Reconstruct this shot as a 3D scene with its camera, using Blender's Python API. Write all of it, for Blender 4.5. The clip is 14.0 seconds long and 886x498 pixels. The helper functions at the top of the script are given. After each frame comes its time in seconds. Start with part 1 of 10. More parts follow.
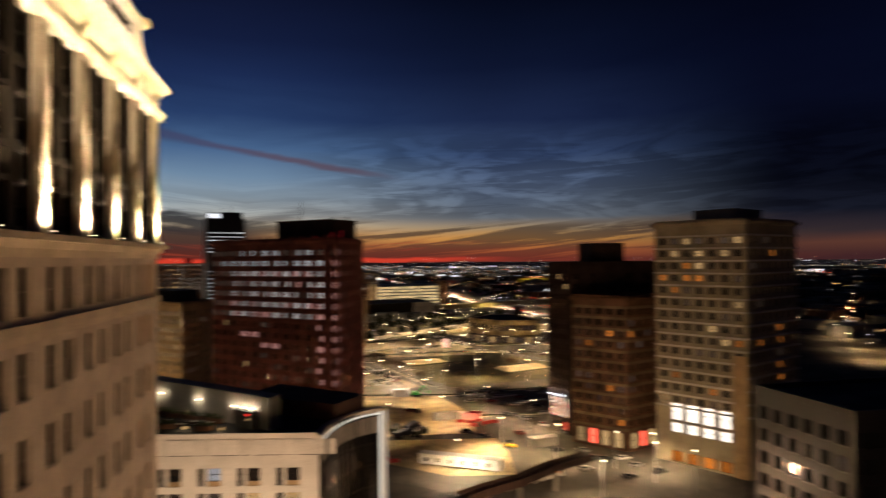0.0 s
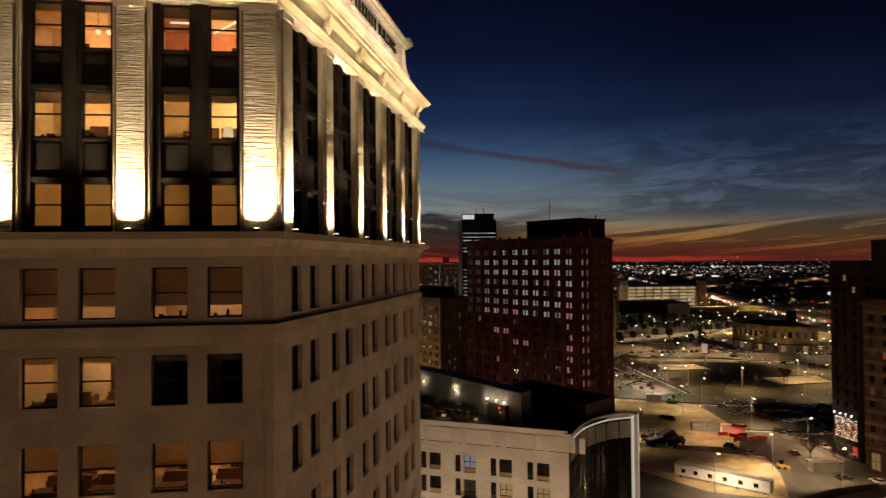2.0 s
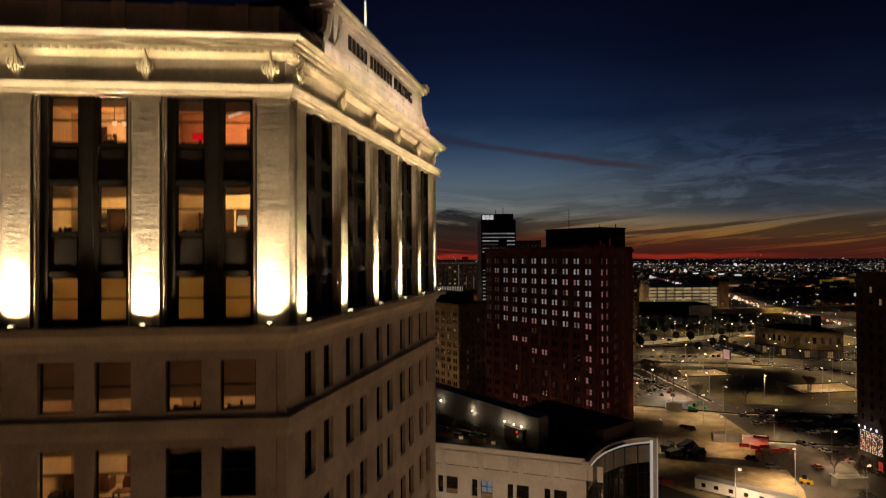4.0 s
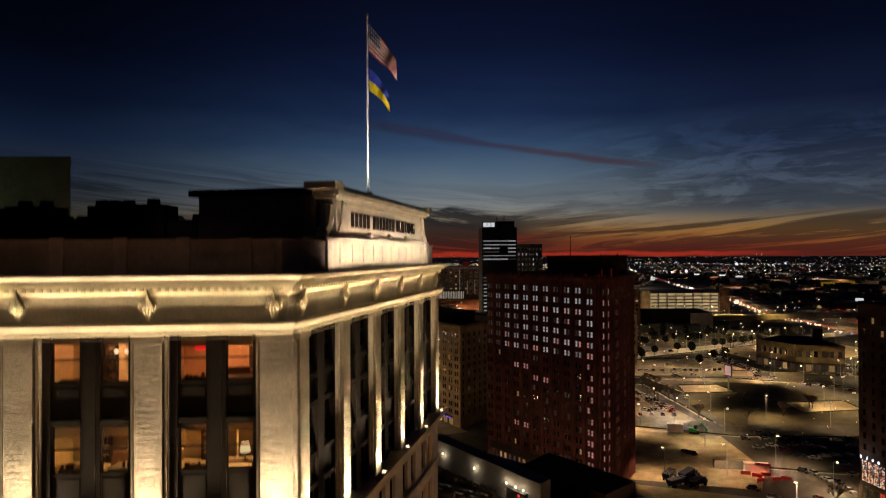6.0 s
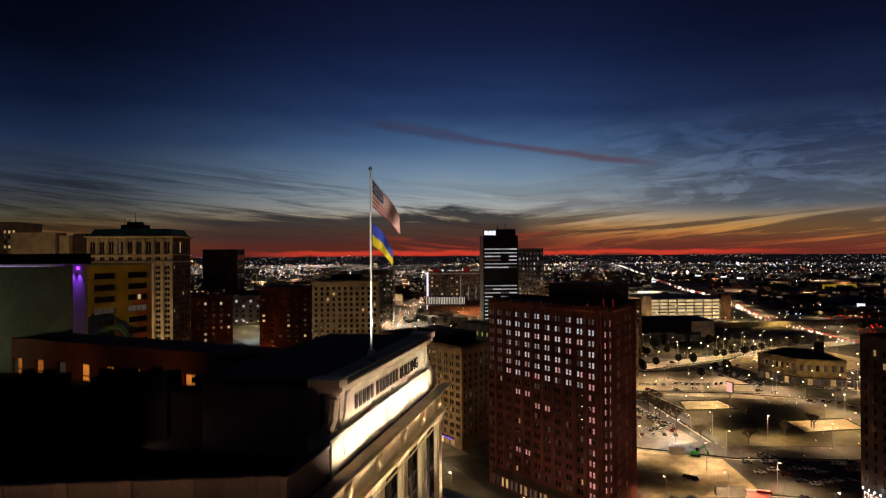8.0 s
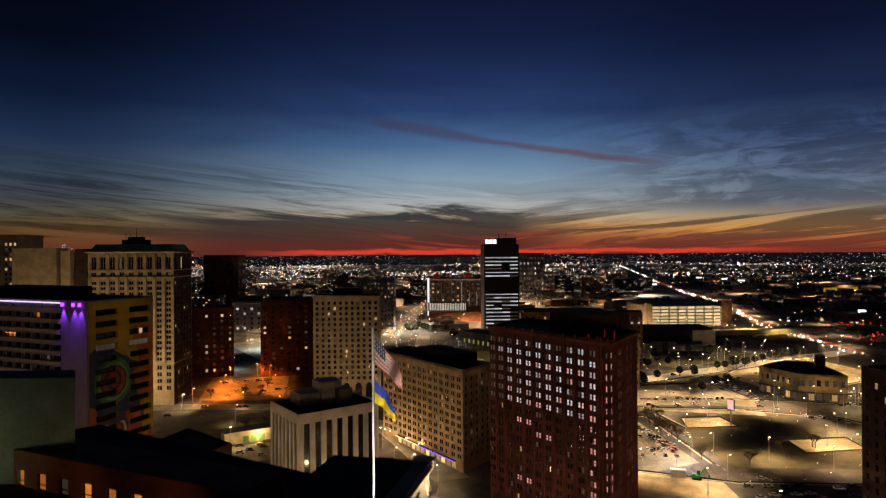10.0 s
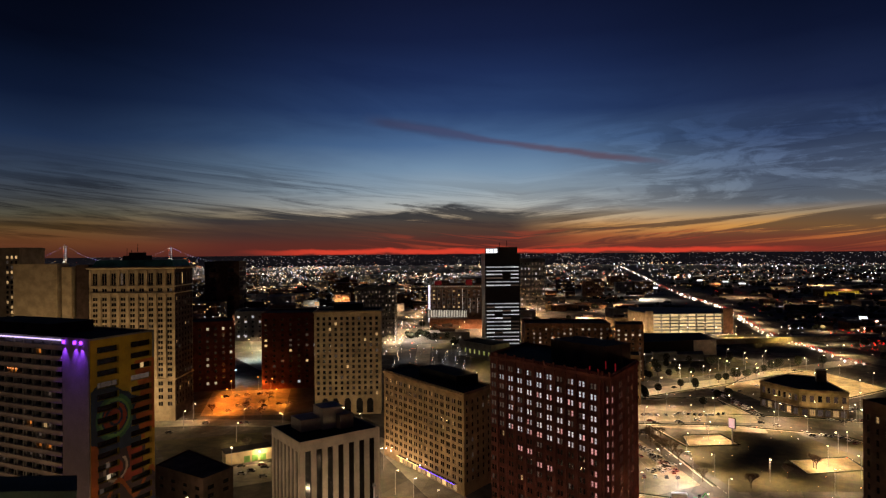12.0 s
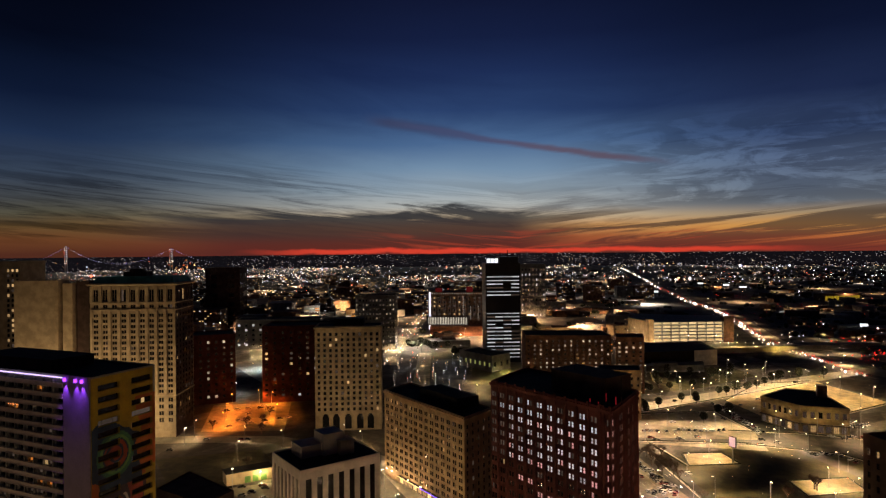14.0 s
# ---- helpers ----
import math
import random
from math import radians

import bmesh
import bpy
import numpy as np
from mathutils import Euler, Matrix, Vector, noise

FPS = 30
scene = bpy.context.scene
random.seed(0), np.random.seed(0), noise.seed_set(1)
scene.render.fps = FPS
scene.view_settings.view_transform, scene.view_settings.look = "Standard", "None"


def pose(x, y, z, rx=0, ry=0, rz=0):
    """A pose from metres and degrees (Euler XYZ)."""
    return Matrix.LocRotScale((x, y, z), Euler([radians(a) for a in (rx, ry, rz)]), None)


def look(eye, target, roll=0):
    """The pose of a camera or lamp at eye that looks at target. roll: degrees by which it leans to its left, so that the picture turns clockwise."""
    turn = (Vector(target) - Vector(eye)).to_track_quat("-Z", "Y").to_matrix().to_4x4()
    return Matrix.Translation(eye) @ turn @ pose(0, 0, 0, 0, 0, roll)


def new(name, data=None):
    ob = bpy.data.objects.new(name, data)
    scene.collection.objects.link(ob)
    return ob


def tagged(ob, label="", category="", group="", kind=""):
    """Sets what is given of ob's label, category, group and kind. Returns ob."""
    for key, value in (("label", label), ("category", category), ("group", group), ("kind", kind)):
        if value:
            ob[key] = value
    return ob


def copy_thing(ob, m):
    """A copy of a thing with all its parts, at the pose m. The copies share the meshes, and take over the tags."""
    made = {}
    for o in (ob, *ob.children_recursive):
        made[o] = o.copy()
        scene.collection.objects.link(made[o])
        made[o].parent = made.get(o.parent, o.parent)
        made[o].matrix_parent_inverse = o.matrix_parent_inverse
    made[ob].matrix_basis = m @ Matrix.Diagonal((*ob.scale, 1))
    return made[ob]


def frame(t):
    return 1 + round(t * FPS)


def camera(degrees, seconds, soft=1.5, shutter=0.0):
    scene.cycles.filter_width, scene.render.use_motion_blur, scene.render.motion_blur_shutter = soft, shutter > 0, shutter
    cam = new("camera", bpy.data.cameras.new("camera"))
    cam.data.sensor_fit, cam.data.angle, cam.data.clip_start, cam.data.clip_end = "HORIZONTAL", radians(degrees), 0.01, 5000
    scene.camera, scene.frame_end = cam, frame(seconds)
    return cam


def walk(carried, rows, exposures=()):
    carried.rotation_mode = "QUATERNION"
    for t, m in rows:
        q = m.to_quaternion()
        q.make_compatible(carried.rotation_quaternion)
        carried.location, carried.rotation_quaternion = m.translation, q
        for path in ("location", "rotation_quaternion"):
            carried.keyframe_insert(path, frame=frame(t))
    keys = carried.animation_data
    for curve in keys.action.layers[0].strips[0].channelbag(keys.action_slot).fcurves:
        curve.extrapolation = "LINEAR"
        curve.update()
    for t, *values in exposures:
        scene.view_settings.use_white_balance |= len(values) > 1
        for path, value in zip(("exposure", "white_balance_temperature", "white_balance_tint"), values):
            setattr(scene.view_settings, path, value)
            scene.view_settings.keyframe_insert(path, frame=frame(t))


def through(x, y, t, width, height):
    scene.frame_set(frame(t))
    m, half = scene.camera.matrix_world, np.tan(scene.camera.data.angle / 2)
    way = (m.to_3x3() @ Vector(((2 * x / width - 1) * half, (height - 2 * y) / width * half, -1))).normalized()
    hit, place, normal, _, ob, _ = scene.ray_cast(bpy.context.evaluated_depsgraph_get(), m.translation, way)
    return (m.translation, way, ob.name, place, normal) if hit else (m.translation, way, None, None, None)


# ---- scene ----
cam = camera(68.0, 14.0, 1.25, 0.9)
# seconds, x, y, z, yaw, pitch, roll
PATH = [
    (0.0, -0.10, -0.10, 62.80, 0.14, 0.89, -0.50),
    (0.5, -0.10, -0.10, 62.80, 9.32, 0.90, -0.49),
    (1.0, -0.10, -0.10, 62.80, 15.21, 0.93, -0.48),
    (1.5, -0.10, -0.10, 62.80, 19.11, 0.96, -0.50),
    (2.0, -0.10, -0.10, 62.80, 21.58, 0.99, -0.50),
    (2.2, -0.10, -0.10, 62.80, 22.25, 0.98, -0.49),
    (3.0, 0.00, -0.02, 63.40, 23.12, 0.88, -0.42),
    (3.5, 0.08, 0.06, 64.85, 23.24, 0.77, -0.36),
    (4.0, 0.15, 0.12, 67.04, 23.27, 0.68, -0.30),
    (4.5, 0.20, 0.15, 69.64, 23.28, 0.60, -0.27),
    (5.0, 0.14, 0.16, 72.23, 23.31, 0.55, -0.28),
    (5.5, 0.09, 0.16, 74.83, 23.33, 0.51, -0.30),
    (6.0, 0.04, 0.17, 77.43, 23.35, 0.48, -0.32),
    (6.5, 0.00, 0.17, 80.05, 23.37, 0.44, -0.34),
    (7.0, -0.03, 0.17, 82.67, 23.39, 0.40, -0.36),
    (7.5, -0.06, 0.17, 85.29, 23.41, 0.37, -0.38),
    (8.0, -0.08, 0.17, 87.93, 23.43, 0.34, -0.40),
    (10.5, -0.10, 0.15, 101.20, 23.52, 0.22, -0.46),
    (11.0, -0.09, 0.14, 103.88, 23.54, 0.21, -0.47),
    (11.5, -0.07, 0.13, 106.56, 23.55, 0.19, -0.48),
    (12.0, -0.04, 0.13, 109.25, 23.57, 0.18, -0.49),
    (12.5, -0.01, 0.12, 111.95, 23.58, 0.17, -0.50),
    (13.0, 0.03, 0.11, 114.65, 23.60, 0.16, -0.50),
    (13.5, 0.08, 0.10, 117.36, 23.61, 0.15, -0.51),
    (14.0, 0.13, 0.08, 120.08, 23.62, 0.15, -0.51),
]
walk(cam, [(t, pose(x, y, z, 90 + pitch, -roll, yaw)) for t, x, y, z, yaw, pitch, roll in PATH],
     [(0.0, -0.12), (0.4, -0.68), (1.0, -1.0), (2.2, -1.1), (4.5, -1.5), (5.5, -1.32), (6.5, -0.9), (7.5, -0.46), (8.3, -0.13), (10.3, 0.0), (14.0, 0.0)])

# ---- sky, dusk after sunset ----
world = bpy.data.worlds.new("dusk_sky")
scene.world = world
world.use_nodes = True
wt = world.node_tree
wt.nodes.clear()


def lin(r, g, b):
    """Linear colour from 0..255 display values."""
    def one(c):
        c = c / 255
        return c / 12.92 if c <= 0.04045 else ((c + 0.055) / 1.055) ** 2.4
    return (one(r), one(g), one(b), 1.0)


def node(tree, kind, **values):
    n = tree.nodes.new(kind)
    for key, value in values.items():
        if key in n.inputs:
            n.inputs[key].default_value = value
    return n


def math_node(tree, op, a, b=None, c=None):
    n = tree.nodes.new("ShaderNodeMath")
    n.operation = op
    for slot, value in zip((0, 1, 2), (a, b, c)):
        if value is None:
            continue
        if isinstance(value, (int, float)):
            n.inputs[slot].default_value = value
        else:
            tree.links.new(value, n.inputs[slot])
    return n.outputs[0]


def ramp(tree, factor, stops):
    n = tree.nodes.new("ShaderNodeValToRGB")
    n.color_ramp.interpolation = "EASE" if len(stops) < 4 else "LINEAR"
    while len(n.color_ramp.elements) < len(stops):
        n.color_ramp.elements.new(0.5)
    for e, (at, colour) in zip(n.color_ramp.elements, stops):
        e.position, e.color = at, colour
    tree.links.new(factor, n.inputs[0])
    return n.outputs[0]


def mixed(tree, factor, a, b, blend="MIX"):
    n = tree.nodes.new("ShaderNodeMix")
    n.data_type, n.blend_type = "RGBA", blend
    for slot, value in ((0, factor), (6, a), (7, b)):
        if isinstance(value, (int, float, tuple)):
            n.inputs[slot].default_value = value
        else:
            tree.links.new(value, n.inputs[slot])
    return n.outputs[2]


def grey(v):
    return (v, v, v, 1.0)


def build_sky():
    t = wt
    coord = node(t, "ShaderNodeTexCoord")
    sep = node(t, "ShaderNodeSeparateXYZ")
    t.links.new(coord.outputs["Generated"], sep.inputs[0])

    def mul(a, b):
        return math_node(t, "MULTIPLY", a, b)

    def add(a, b):
        return math_node(t, "ADD", a, b)

    def smooth(value, low, high):
        """0 below low, 1 above high, gliding between."""
        n = t.nodes.new("ShaderNodeMapRange")
        n.interpolation_type = "SMOOTHSTEP"
        flip = low > high
        n.inputs["From Min"].default_value, n.inputs["From Max"].default_value = (high, low) if flip else (low, high)
        n.inputs["To Min"].default_value, n.inputs["To Max"].default_value = (1.0, 0.0) if flip else (0.0, 1.0)
        t.links.new(value, n.inputs["Value"])
        return n.outputs["Result"]

    el = mul(math_node(t, "ARCSINE", sep.outputs[2]), 57.2958)
    az = mul(math_node(t, "ARCTAN2", sep.outputs[0], sep.outputs[1]), 57.2958)
    # streaks fall towards the place where the sun went down, from both sides
    away = math_node(t, "ABSOLUTE", add(az, 17.0))
    fan = math_node(t, "MULTIPLY_ADD", away, -0.10, el)

    def plane(sx, sy, ox, high):
        c = node(t, "ShaderNodeCombineXYZ")
        t.links.new(math_node(t, "MULTIPLY_ADD", az, sx, ox), c.inputs[0])
        t.links.new(mul(high, sy), c.inputs[1])
        return c.outputs[0]

    def wisps(sx, sy, ox, detail=6.0, rough=0.6, dist=0.5, high=None):
        n = node(t, "ShaderNodeTexNoise", Scale=1.0, Detail=detail, Roughness=rough, Distortion=dist)
        t.links.new(plane(sx, sy, ox, fan if high is None else high), n.inputs["Vector"])
        return n.outputs[0]

    def profile(stops, high):
        return ramp(t, math_node(t, "DIVIDE", high, 26.0), [(e / 26.0, lin(*c)) for e, c in stops])

    soft = wisps(0.05, 0.25, 5.0, 3.0, 0.5, 0.0)
    bent = add(el, mul(math_node(t, "SUBTRACT", soft, 0.5), 1.5))
    south_west = profile([(0, (80, 42, 30)), (1.0, (104, 62, 36)), (2.0, (100, 76, 46)), (3.0, (82, 78, 64)), (4.2, (66, 70, 74)), (6.0, (54, 66, 84)), (9.0, (31, 47, 76)), (12.0, (14, 25, 50)),
                          (16.0, (5, 10, 26)), (22.0, (2, 4, 12))], bent)
    middle = profile([(0, (120, 52, 42)), (1.0, (166, 88, 54)), (2.0, (200, 148, 96)), (2.9, (202, 180, 148)), (3.9, (178, 180, 176)), (5.2, (148, 164, 176)), (7.2, (114, 141, 168)), (9.2, (74, 104, 144)),
                      (12.0, (44, 67, 110)), (15.0, (29, 45, 85)), (18.0, (20, 30, 63)), (22.5, (14, 19, 43))], bent)
    north = profile([(0, (120, 52, 40)), (0.8, (172, 92, 52)), (1.8, (206, 146, 74)), (2.7, (162, 138, 106)), (3.7, (108, 115, 124)), (5.0, (102, 115, 134)), (7.0, (86, 103, 133)), (9.0, (58, 76, 112)),
                     (12.0, (29, 41, 74)), (16.0, (14, 22, 48)), (22.0, (5, 9, 25))], bent)
    north_east = profile([(0, (64, 36, 38)), (1.2, (92, 56, 46)), (2.1, (52, 42, 46)), (3.5, (24, 27, 40)), (6.0, (11, 14, 27)), (9.0, (8, 11, 26)), (12.0, (8, 12, 32)), (16.0, (6, 10, 30)), (22.0, (3, 5, 17))], bent)
    sky = mixed(t, smooth(az, -55.0, -23.0), south_west, middle)
    sky = mixed(t, smooth(az, -19.0, 6.0), sky, north)
    sky = mixed(t, smooth(az, 7.0, 28.0), sky, north_east)

    # thin grey streaks over the south-west and the middle
    n1 = wisps(0.034, 0.62, 1.7, 8.0, 0.66, 1.2)
    n2 = wisps(0.085, 1.25, 9.1, 7.0, 0.66, 0.9)
    thin = math_node(t, "MINIMUM", add(mul(smooth(n1, 0.44, 0.60), 0.8), mul(smooth(n2, 0.48, 0.64), 0.6)), 0.95)
    thin = mul(thin, mul(mul(smooth(el, 0.3, 2.0), smooth(add(el, mul(smooth(az, -40.0, -24.0), 1.8)), 9.0, 4.5)), smooth(az, -2.0, -14.0)))
    sky = mixed(t, thin, sky, mixed(t, 1.0, sky, (0.34, 0.34, 0.37, 1), "MULTIPLY"))
    # faint broad veils higher up
    veil = mul(smooth(wisps(0.05, 0.22, 7.7, 5.0, 0.6, 0.6), 0.48, 0.70), mul(smooth(el, 5.5, 9.0), smooth(el, 24.0, 13.0)))
    sky = mixed(t, mul(veil, 0.40), sky, mixed(t, 1.0, sky, (0.58, 0.60, 0.70, 1), "MULTIPLY"))
    # the broad dark bank low over the middle, ragged along its top
    ragged = add(mul(math_node(t, "SUBTRACT", wisps(0.065, 0.8, 14.2, 8.0, 0.66, 1.0), 0.5), 4.2), math_node(t, "MULTIPLY_ADD", math_node(t, "ABSOLUTE", add(az, 22.0)), 0.04, -3.9))
    bank = mul(smooth(add(el, ragged), 0.35, -0.45), mul(smooth(az, -54.0, -40.0), smooth(az, -10.0, -18.0)))
    low_red = mixed(t, smooth(el, 0.3, 1.7), lin(88, 40, 35), lin(62, 45, 44))
    sky = mixed(t, mul(bank, 0.93), sky, mixed(t, smooth(el, 1.7, 3.0), low_red, lin(47, 47, 51)))
    # dark and golden bands low in the north, rising away from the glow
    n3 = wisps(0.05, 0.95, 21.3, 7.0, 0.64, 0.9)
    bars = mul(smooth(n3, 0.43, 0.55), mul(mul(smooth(az, -19.0, -12.0), smooth(az, 34.0, 18.0)), smooth(el, 3.6, 2.6)))
    sky = mixed(t, mul(bars, 0.8), sky, mixed(t, smooth(el, 0.2, 1.8), lin(98, 46, 38), lin(66, 52, 46)))
    # mottled grey cloud over the north
    rise = math_node(t, "MULTIPLY_ADD", away, -0.03, el)
    n4 = wisps(0.11, 0.42, 12.4, 8.0, 0.66, 1.4, rise)
    n5 = wisps(0.06, 0.75, 30.8, 8.0, 0.66, 1.2, rise)
    mottle = math_node(t, "MINIMUM", add(mul(smooth(n4, 0.42, 0.58), 0.8), mul(smooth(n5, 0.46, 0.60), 0.6)), 1.0)
    mottle = mul(mottle, mul(smooth(az, -16.0, -2.0), mul(smooth(el, 2.6, 4.2), smooth(el, 12.5, 8.0))))
    sky = mixed(t, mul(mottle, 0.7), sky, mixed(t, 1.0, sky, (0.33, 0.32, 0.34, 1), "MULTIPLY"))
    # one long rosy streak, falling towards the north, thickest at its upper end
    line = math_node(t, "MULTIPLY_ADD", az, -0.165, 6.35)
    gap = math_node(t, "ABSOLUTE", math_node(t, "SUBTRACT", add(el, mul(math_node(t, "SUBTRACT", wisps(0.12, 0.8, 2.2, 5.0, 0.6, 0.3), 0.5), 0.9)), line))
    broad = mul(smooth(gap, 0.75, 0.05), mul(smooth(az, -31.0, -28.0), smooth(az, -19.0, -26.0)))
    fine = mul(smooth(gap, 0.42, 0.05), mul(smooth(az, -29.0, -25.0), smooth(az, -3.0, -9.0)))
    sky = mixed(t, mul(broad, 0.7), sky, lin(56, 58, 86))
    sky = mixed(t, mul(fine, 0.8), sky, mixed(t, smooth(az, -24.0, -12.0), lin(66, 74, 108), lin(92, 74, 88)))
    # red-lit undersides close to the horizon
    n6 = wisps(0.10, 1.7, 40.5, 5.0, 0.6, 0.6)
    under = mul(smooth(n6, 0.50, 0.64), mul(mul(smooth(az, -34.0, -22.0), smooth(az, 9.0, -2.0)), mul(smooth(el, -0.2, 0.3), smooth(el, 2.2, 0.9))))
    sky = mixed(t, mul(under, 0.8), sky, lin(164, 64, 44))
    # the red rim on the horizon
    edge = add(el, mul(math_node(t, "SUBTRACT", wisps(0.20, 0.5, 3.3, 4.0, 0.6, 0.0, el), 0.5), -0.9))
    rim = mul(smooth(math_node(t, "ABSOLUTE", add(edge, 0.02)), 0.30, 0.06), mul(smooth(az, -42.0, -33.0), smooth(az, 8.0, -3.0)))
    sky = mixed(t, mul(rim, 0.92), sky, lin(218, 66, 46))
    # the dark plain beyond the ground sheet, with its far lights
    vor = node(t, "ShaderNodeTexVoronoi", Scale=1.0)
    t.links.new(plane(4.6, 12.0, 0.0, el), vor.inputs["Vector"])
    spot = ramp(t, vor.outputs["Distance"], [(0.10, grey(1)), (0.28, grey(0))])
    pick = ramp(t, wisps(0.22, 1.4, 4.0, 4.0, 0.65, 0.0, el), [(0.44, grey(0.03)), (0.60, grey(1))])
    tint = mixed(t, vor.outputs["Color"], lin(255, 214, 170), lin(225, 230, 255))
    plain = mixed(t, mul(spot, pick), lin(17, 15, 19), tint)
    sky = mixed(t, math_node(t, "LESS_THAN", el, -0.27), sky, plain)
    bg = node(t, "ShaderNodeBackground", Strength=1.0)
    t.links.new(sky, bg.inputs[0])
    out = node(t, "ShaderNodeOutputWorld")
    t.links.new(bg.outputs[0], out.inputs[0])


build_sky()

# ---- materials ----


def surface(name, colour, rough=0.8, scale=3.0, vary=0.25, bump=0.15, metal=0.0, coarse=0.25, stretch=(1, 1, 1), spec=0.3):
    """A procedural material with grain, blotches and fine relief; each object differs a little."""
    m = bpy.data.materials.new(name)
    m.use_nodes = True
    t = m.node_tree
    bsdf = t.nodes["Principled BSDF"]
    coord = node(t, "ShaderNodeTexCoord")
    mapping = node(t, "ShaderNodeMapping", Scale=stretch)
    t.links.new(coord.outputs["Object"], mapping.inputs[0])
    fine = node(t, "ShaderNodeTexNoise", Scale=scale * 6, Detail=5.0, Roughness=0.65)
    wide = node(t, "ShaderNodeTexNoise", Scale=scale * coarse, Detail=4.0, Roughness=0.6)
    for n in (fine, wide):
        t.links.new(mapping.outputs[0], n.inputs["Vector"])
    c = colour[:3]
    a = tuple(v * (1 - vary) for v in c) + (1,)
    b = tuple(min(1, v * (1 + vary)) for v in c) + (1,)
    col = mixed(t, ramp(t, wide.outputs[0], [(0.35, grey(0)), (0.65, grey(1))]), a, b)
    col = mixed(t, 0.5, col, mixed(t, 1.0, col, ramp(t, fine.outputs[0], [(0.3, grey(0.72)), (0.7, grey(1.2))]), "MULTIPLY"))
    info = node(t, "ShaderNodeObjectInfo")
    col = mixed(t, 1.0, col, ramp(t, info.outputs["Random"], [(0.0, grey(0.9)), (1.0, grey(1.08))]), "MULTIPLY")
    t.links.new(col, bsdf.inputs["Base Color"])
    t.links.new(math_node(t, "MULTIPLY_ADD", fine.outputs[0], 0.25, rough - 0.12), bsdf.inputs["Roughness"])
    bsdf.inputs["Metallic"].default_value = metal
    bsdf.inputs["Specular IOR Level"].default_value = spec
    if bump:
        bp = node(t, "ShaderNodeBump", Strength=bump, Distance=0.05)
        t.links.new(fine.outputs[0], bp.inputs["Height"])
        t.links.new(bp.outputs[0], bsdf.inputs["Normal"])
    return m


def glow(name, colour, strength, vary=0.5, scale=1.2, sampled=False):
    """A lit window or lamp: gives off light, unevenly, and each object differs."""
    m = bpy.data.materials.new(name)
    m.use_nodes = True
    t = m.node_tree
    t.nodes.clear()
    info = node(t, "ShaderNodeObjectInfo")
    coord = node(t, "ShaderNodeTexCoord")
    n = node(t, "ShaderNodeTexNoise", Scale=scale, Detail=2.0)
    add = node(t, "ShaderNodeVectorMath")
    t.links.new(coord.outputs["Object"], add.inputs[0])
    t.links.new(info.outputs["Random"], add.inputs[1])
    t.links.new(add.outputs[0], n.inputs["Vector"])
    e = node(t, "ShaderNodeEmission")
    e.inputs[0].default_value = colour
    k = math_node(t, "MULTIPLY_ADD", info.outputs["Random"], vary, 1.0 - vary / 2)
    k = math_node(t, "MULTIPLY", k, math_node(t, "MULTIPLY_ADD", n.outputs[0], vary, 1.0 - vary / 2))
    t.links.new(math_node(t, "MULTIPLY", k, strength), e.inputs[1])
    out = node(t, "ShaderNodeOutputMaterial")
    t.links.new(e.outputs[0], out.inputs[0])
    m.cycles.emission_sampling = "AUTO" if sampled else "NONE"
    return m


def bulb(name, strength, colours):
    """Far lamps, each island in one of a few colours and of its own brightness."""
    m = bpy.data.materials.new(name)
    m.use_nodes = True
    t = m.node_tree
    t.nodes.clear()
    geo = node(t, "ShaderNodeNewGeometry")
    chance = geo.outputs["Random Per Island"]
    col = ramp(t, chance, [(i / len(colours), lin(*c)) for i, c in enumerate(colours)])
    col.node.color_ramp.interpolation = "CONSTANT"
    e = node(t, "ShaderNodeEmission")
    t.links.new(col, e.inputs[0])
    other = math_node(t, "FRACT", math_node(t, "MULTIPLY", chance, 173.3))
    other = math_node(t, "POWER", other, 2.0)
    t.links.new(math_node(t, "MULTIPLY", math_node(t, "MULTIPLY_ADD", other, 1.9, 0.22), strength), e.inputs[1])
    out = node(t, "ShaderNodeOutputMaterial")
    t.links.new(e.outputs[0], out.inputs[0])
    m.cycles.emission_sampling = "NONE"
    return m


def pane_glass(name, tint, gloss=0.12):
    m = bpy.data.materials.new(name)
    m.use_nodes = True
    t = m.node_tree
    t.nodes.clear()
    clear = node(t, "ShaderNodeBsdfTransparent")
    clear.inputs[0].default_value = tint
    shine = node(t, "ShaderNodeBsdfGlossy", Roughness=0.03)
    mix = node(t, "ShaderNodeMixShader")
    mix.inputs[0].default_value = gloss
    t.links.new(clear.outputs[0], mix.inputs[1])
    t.links.new(shine.outputs[0], mix.inputs[2])
    out = node(t, "ShaderNodeOutputMaterial")
    t.links.new(mix.outputs[0], out.inputs[0])
    return m


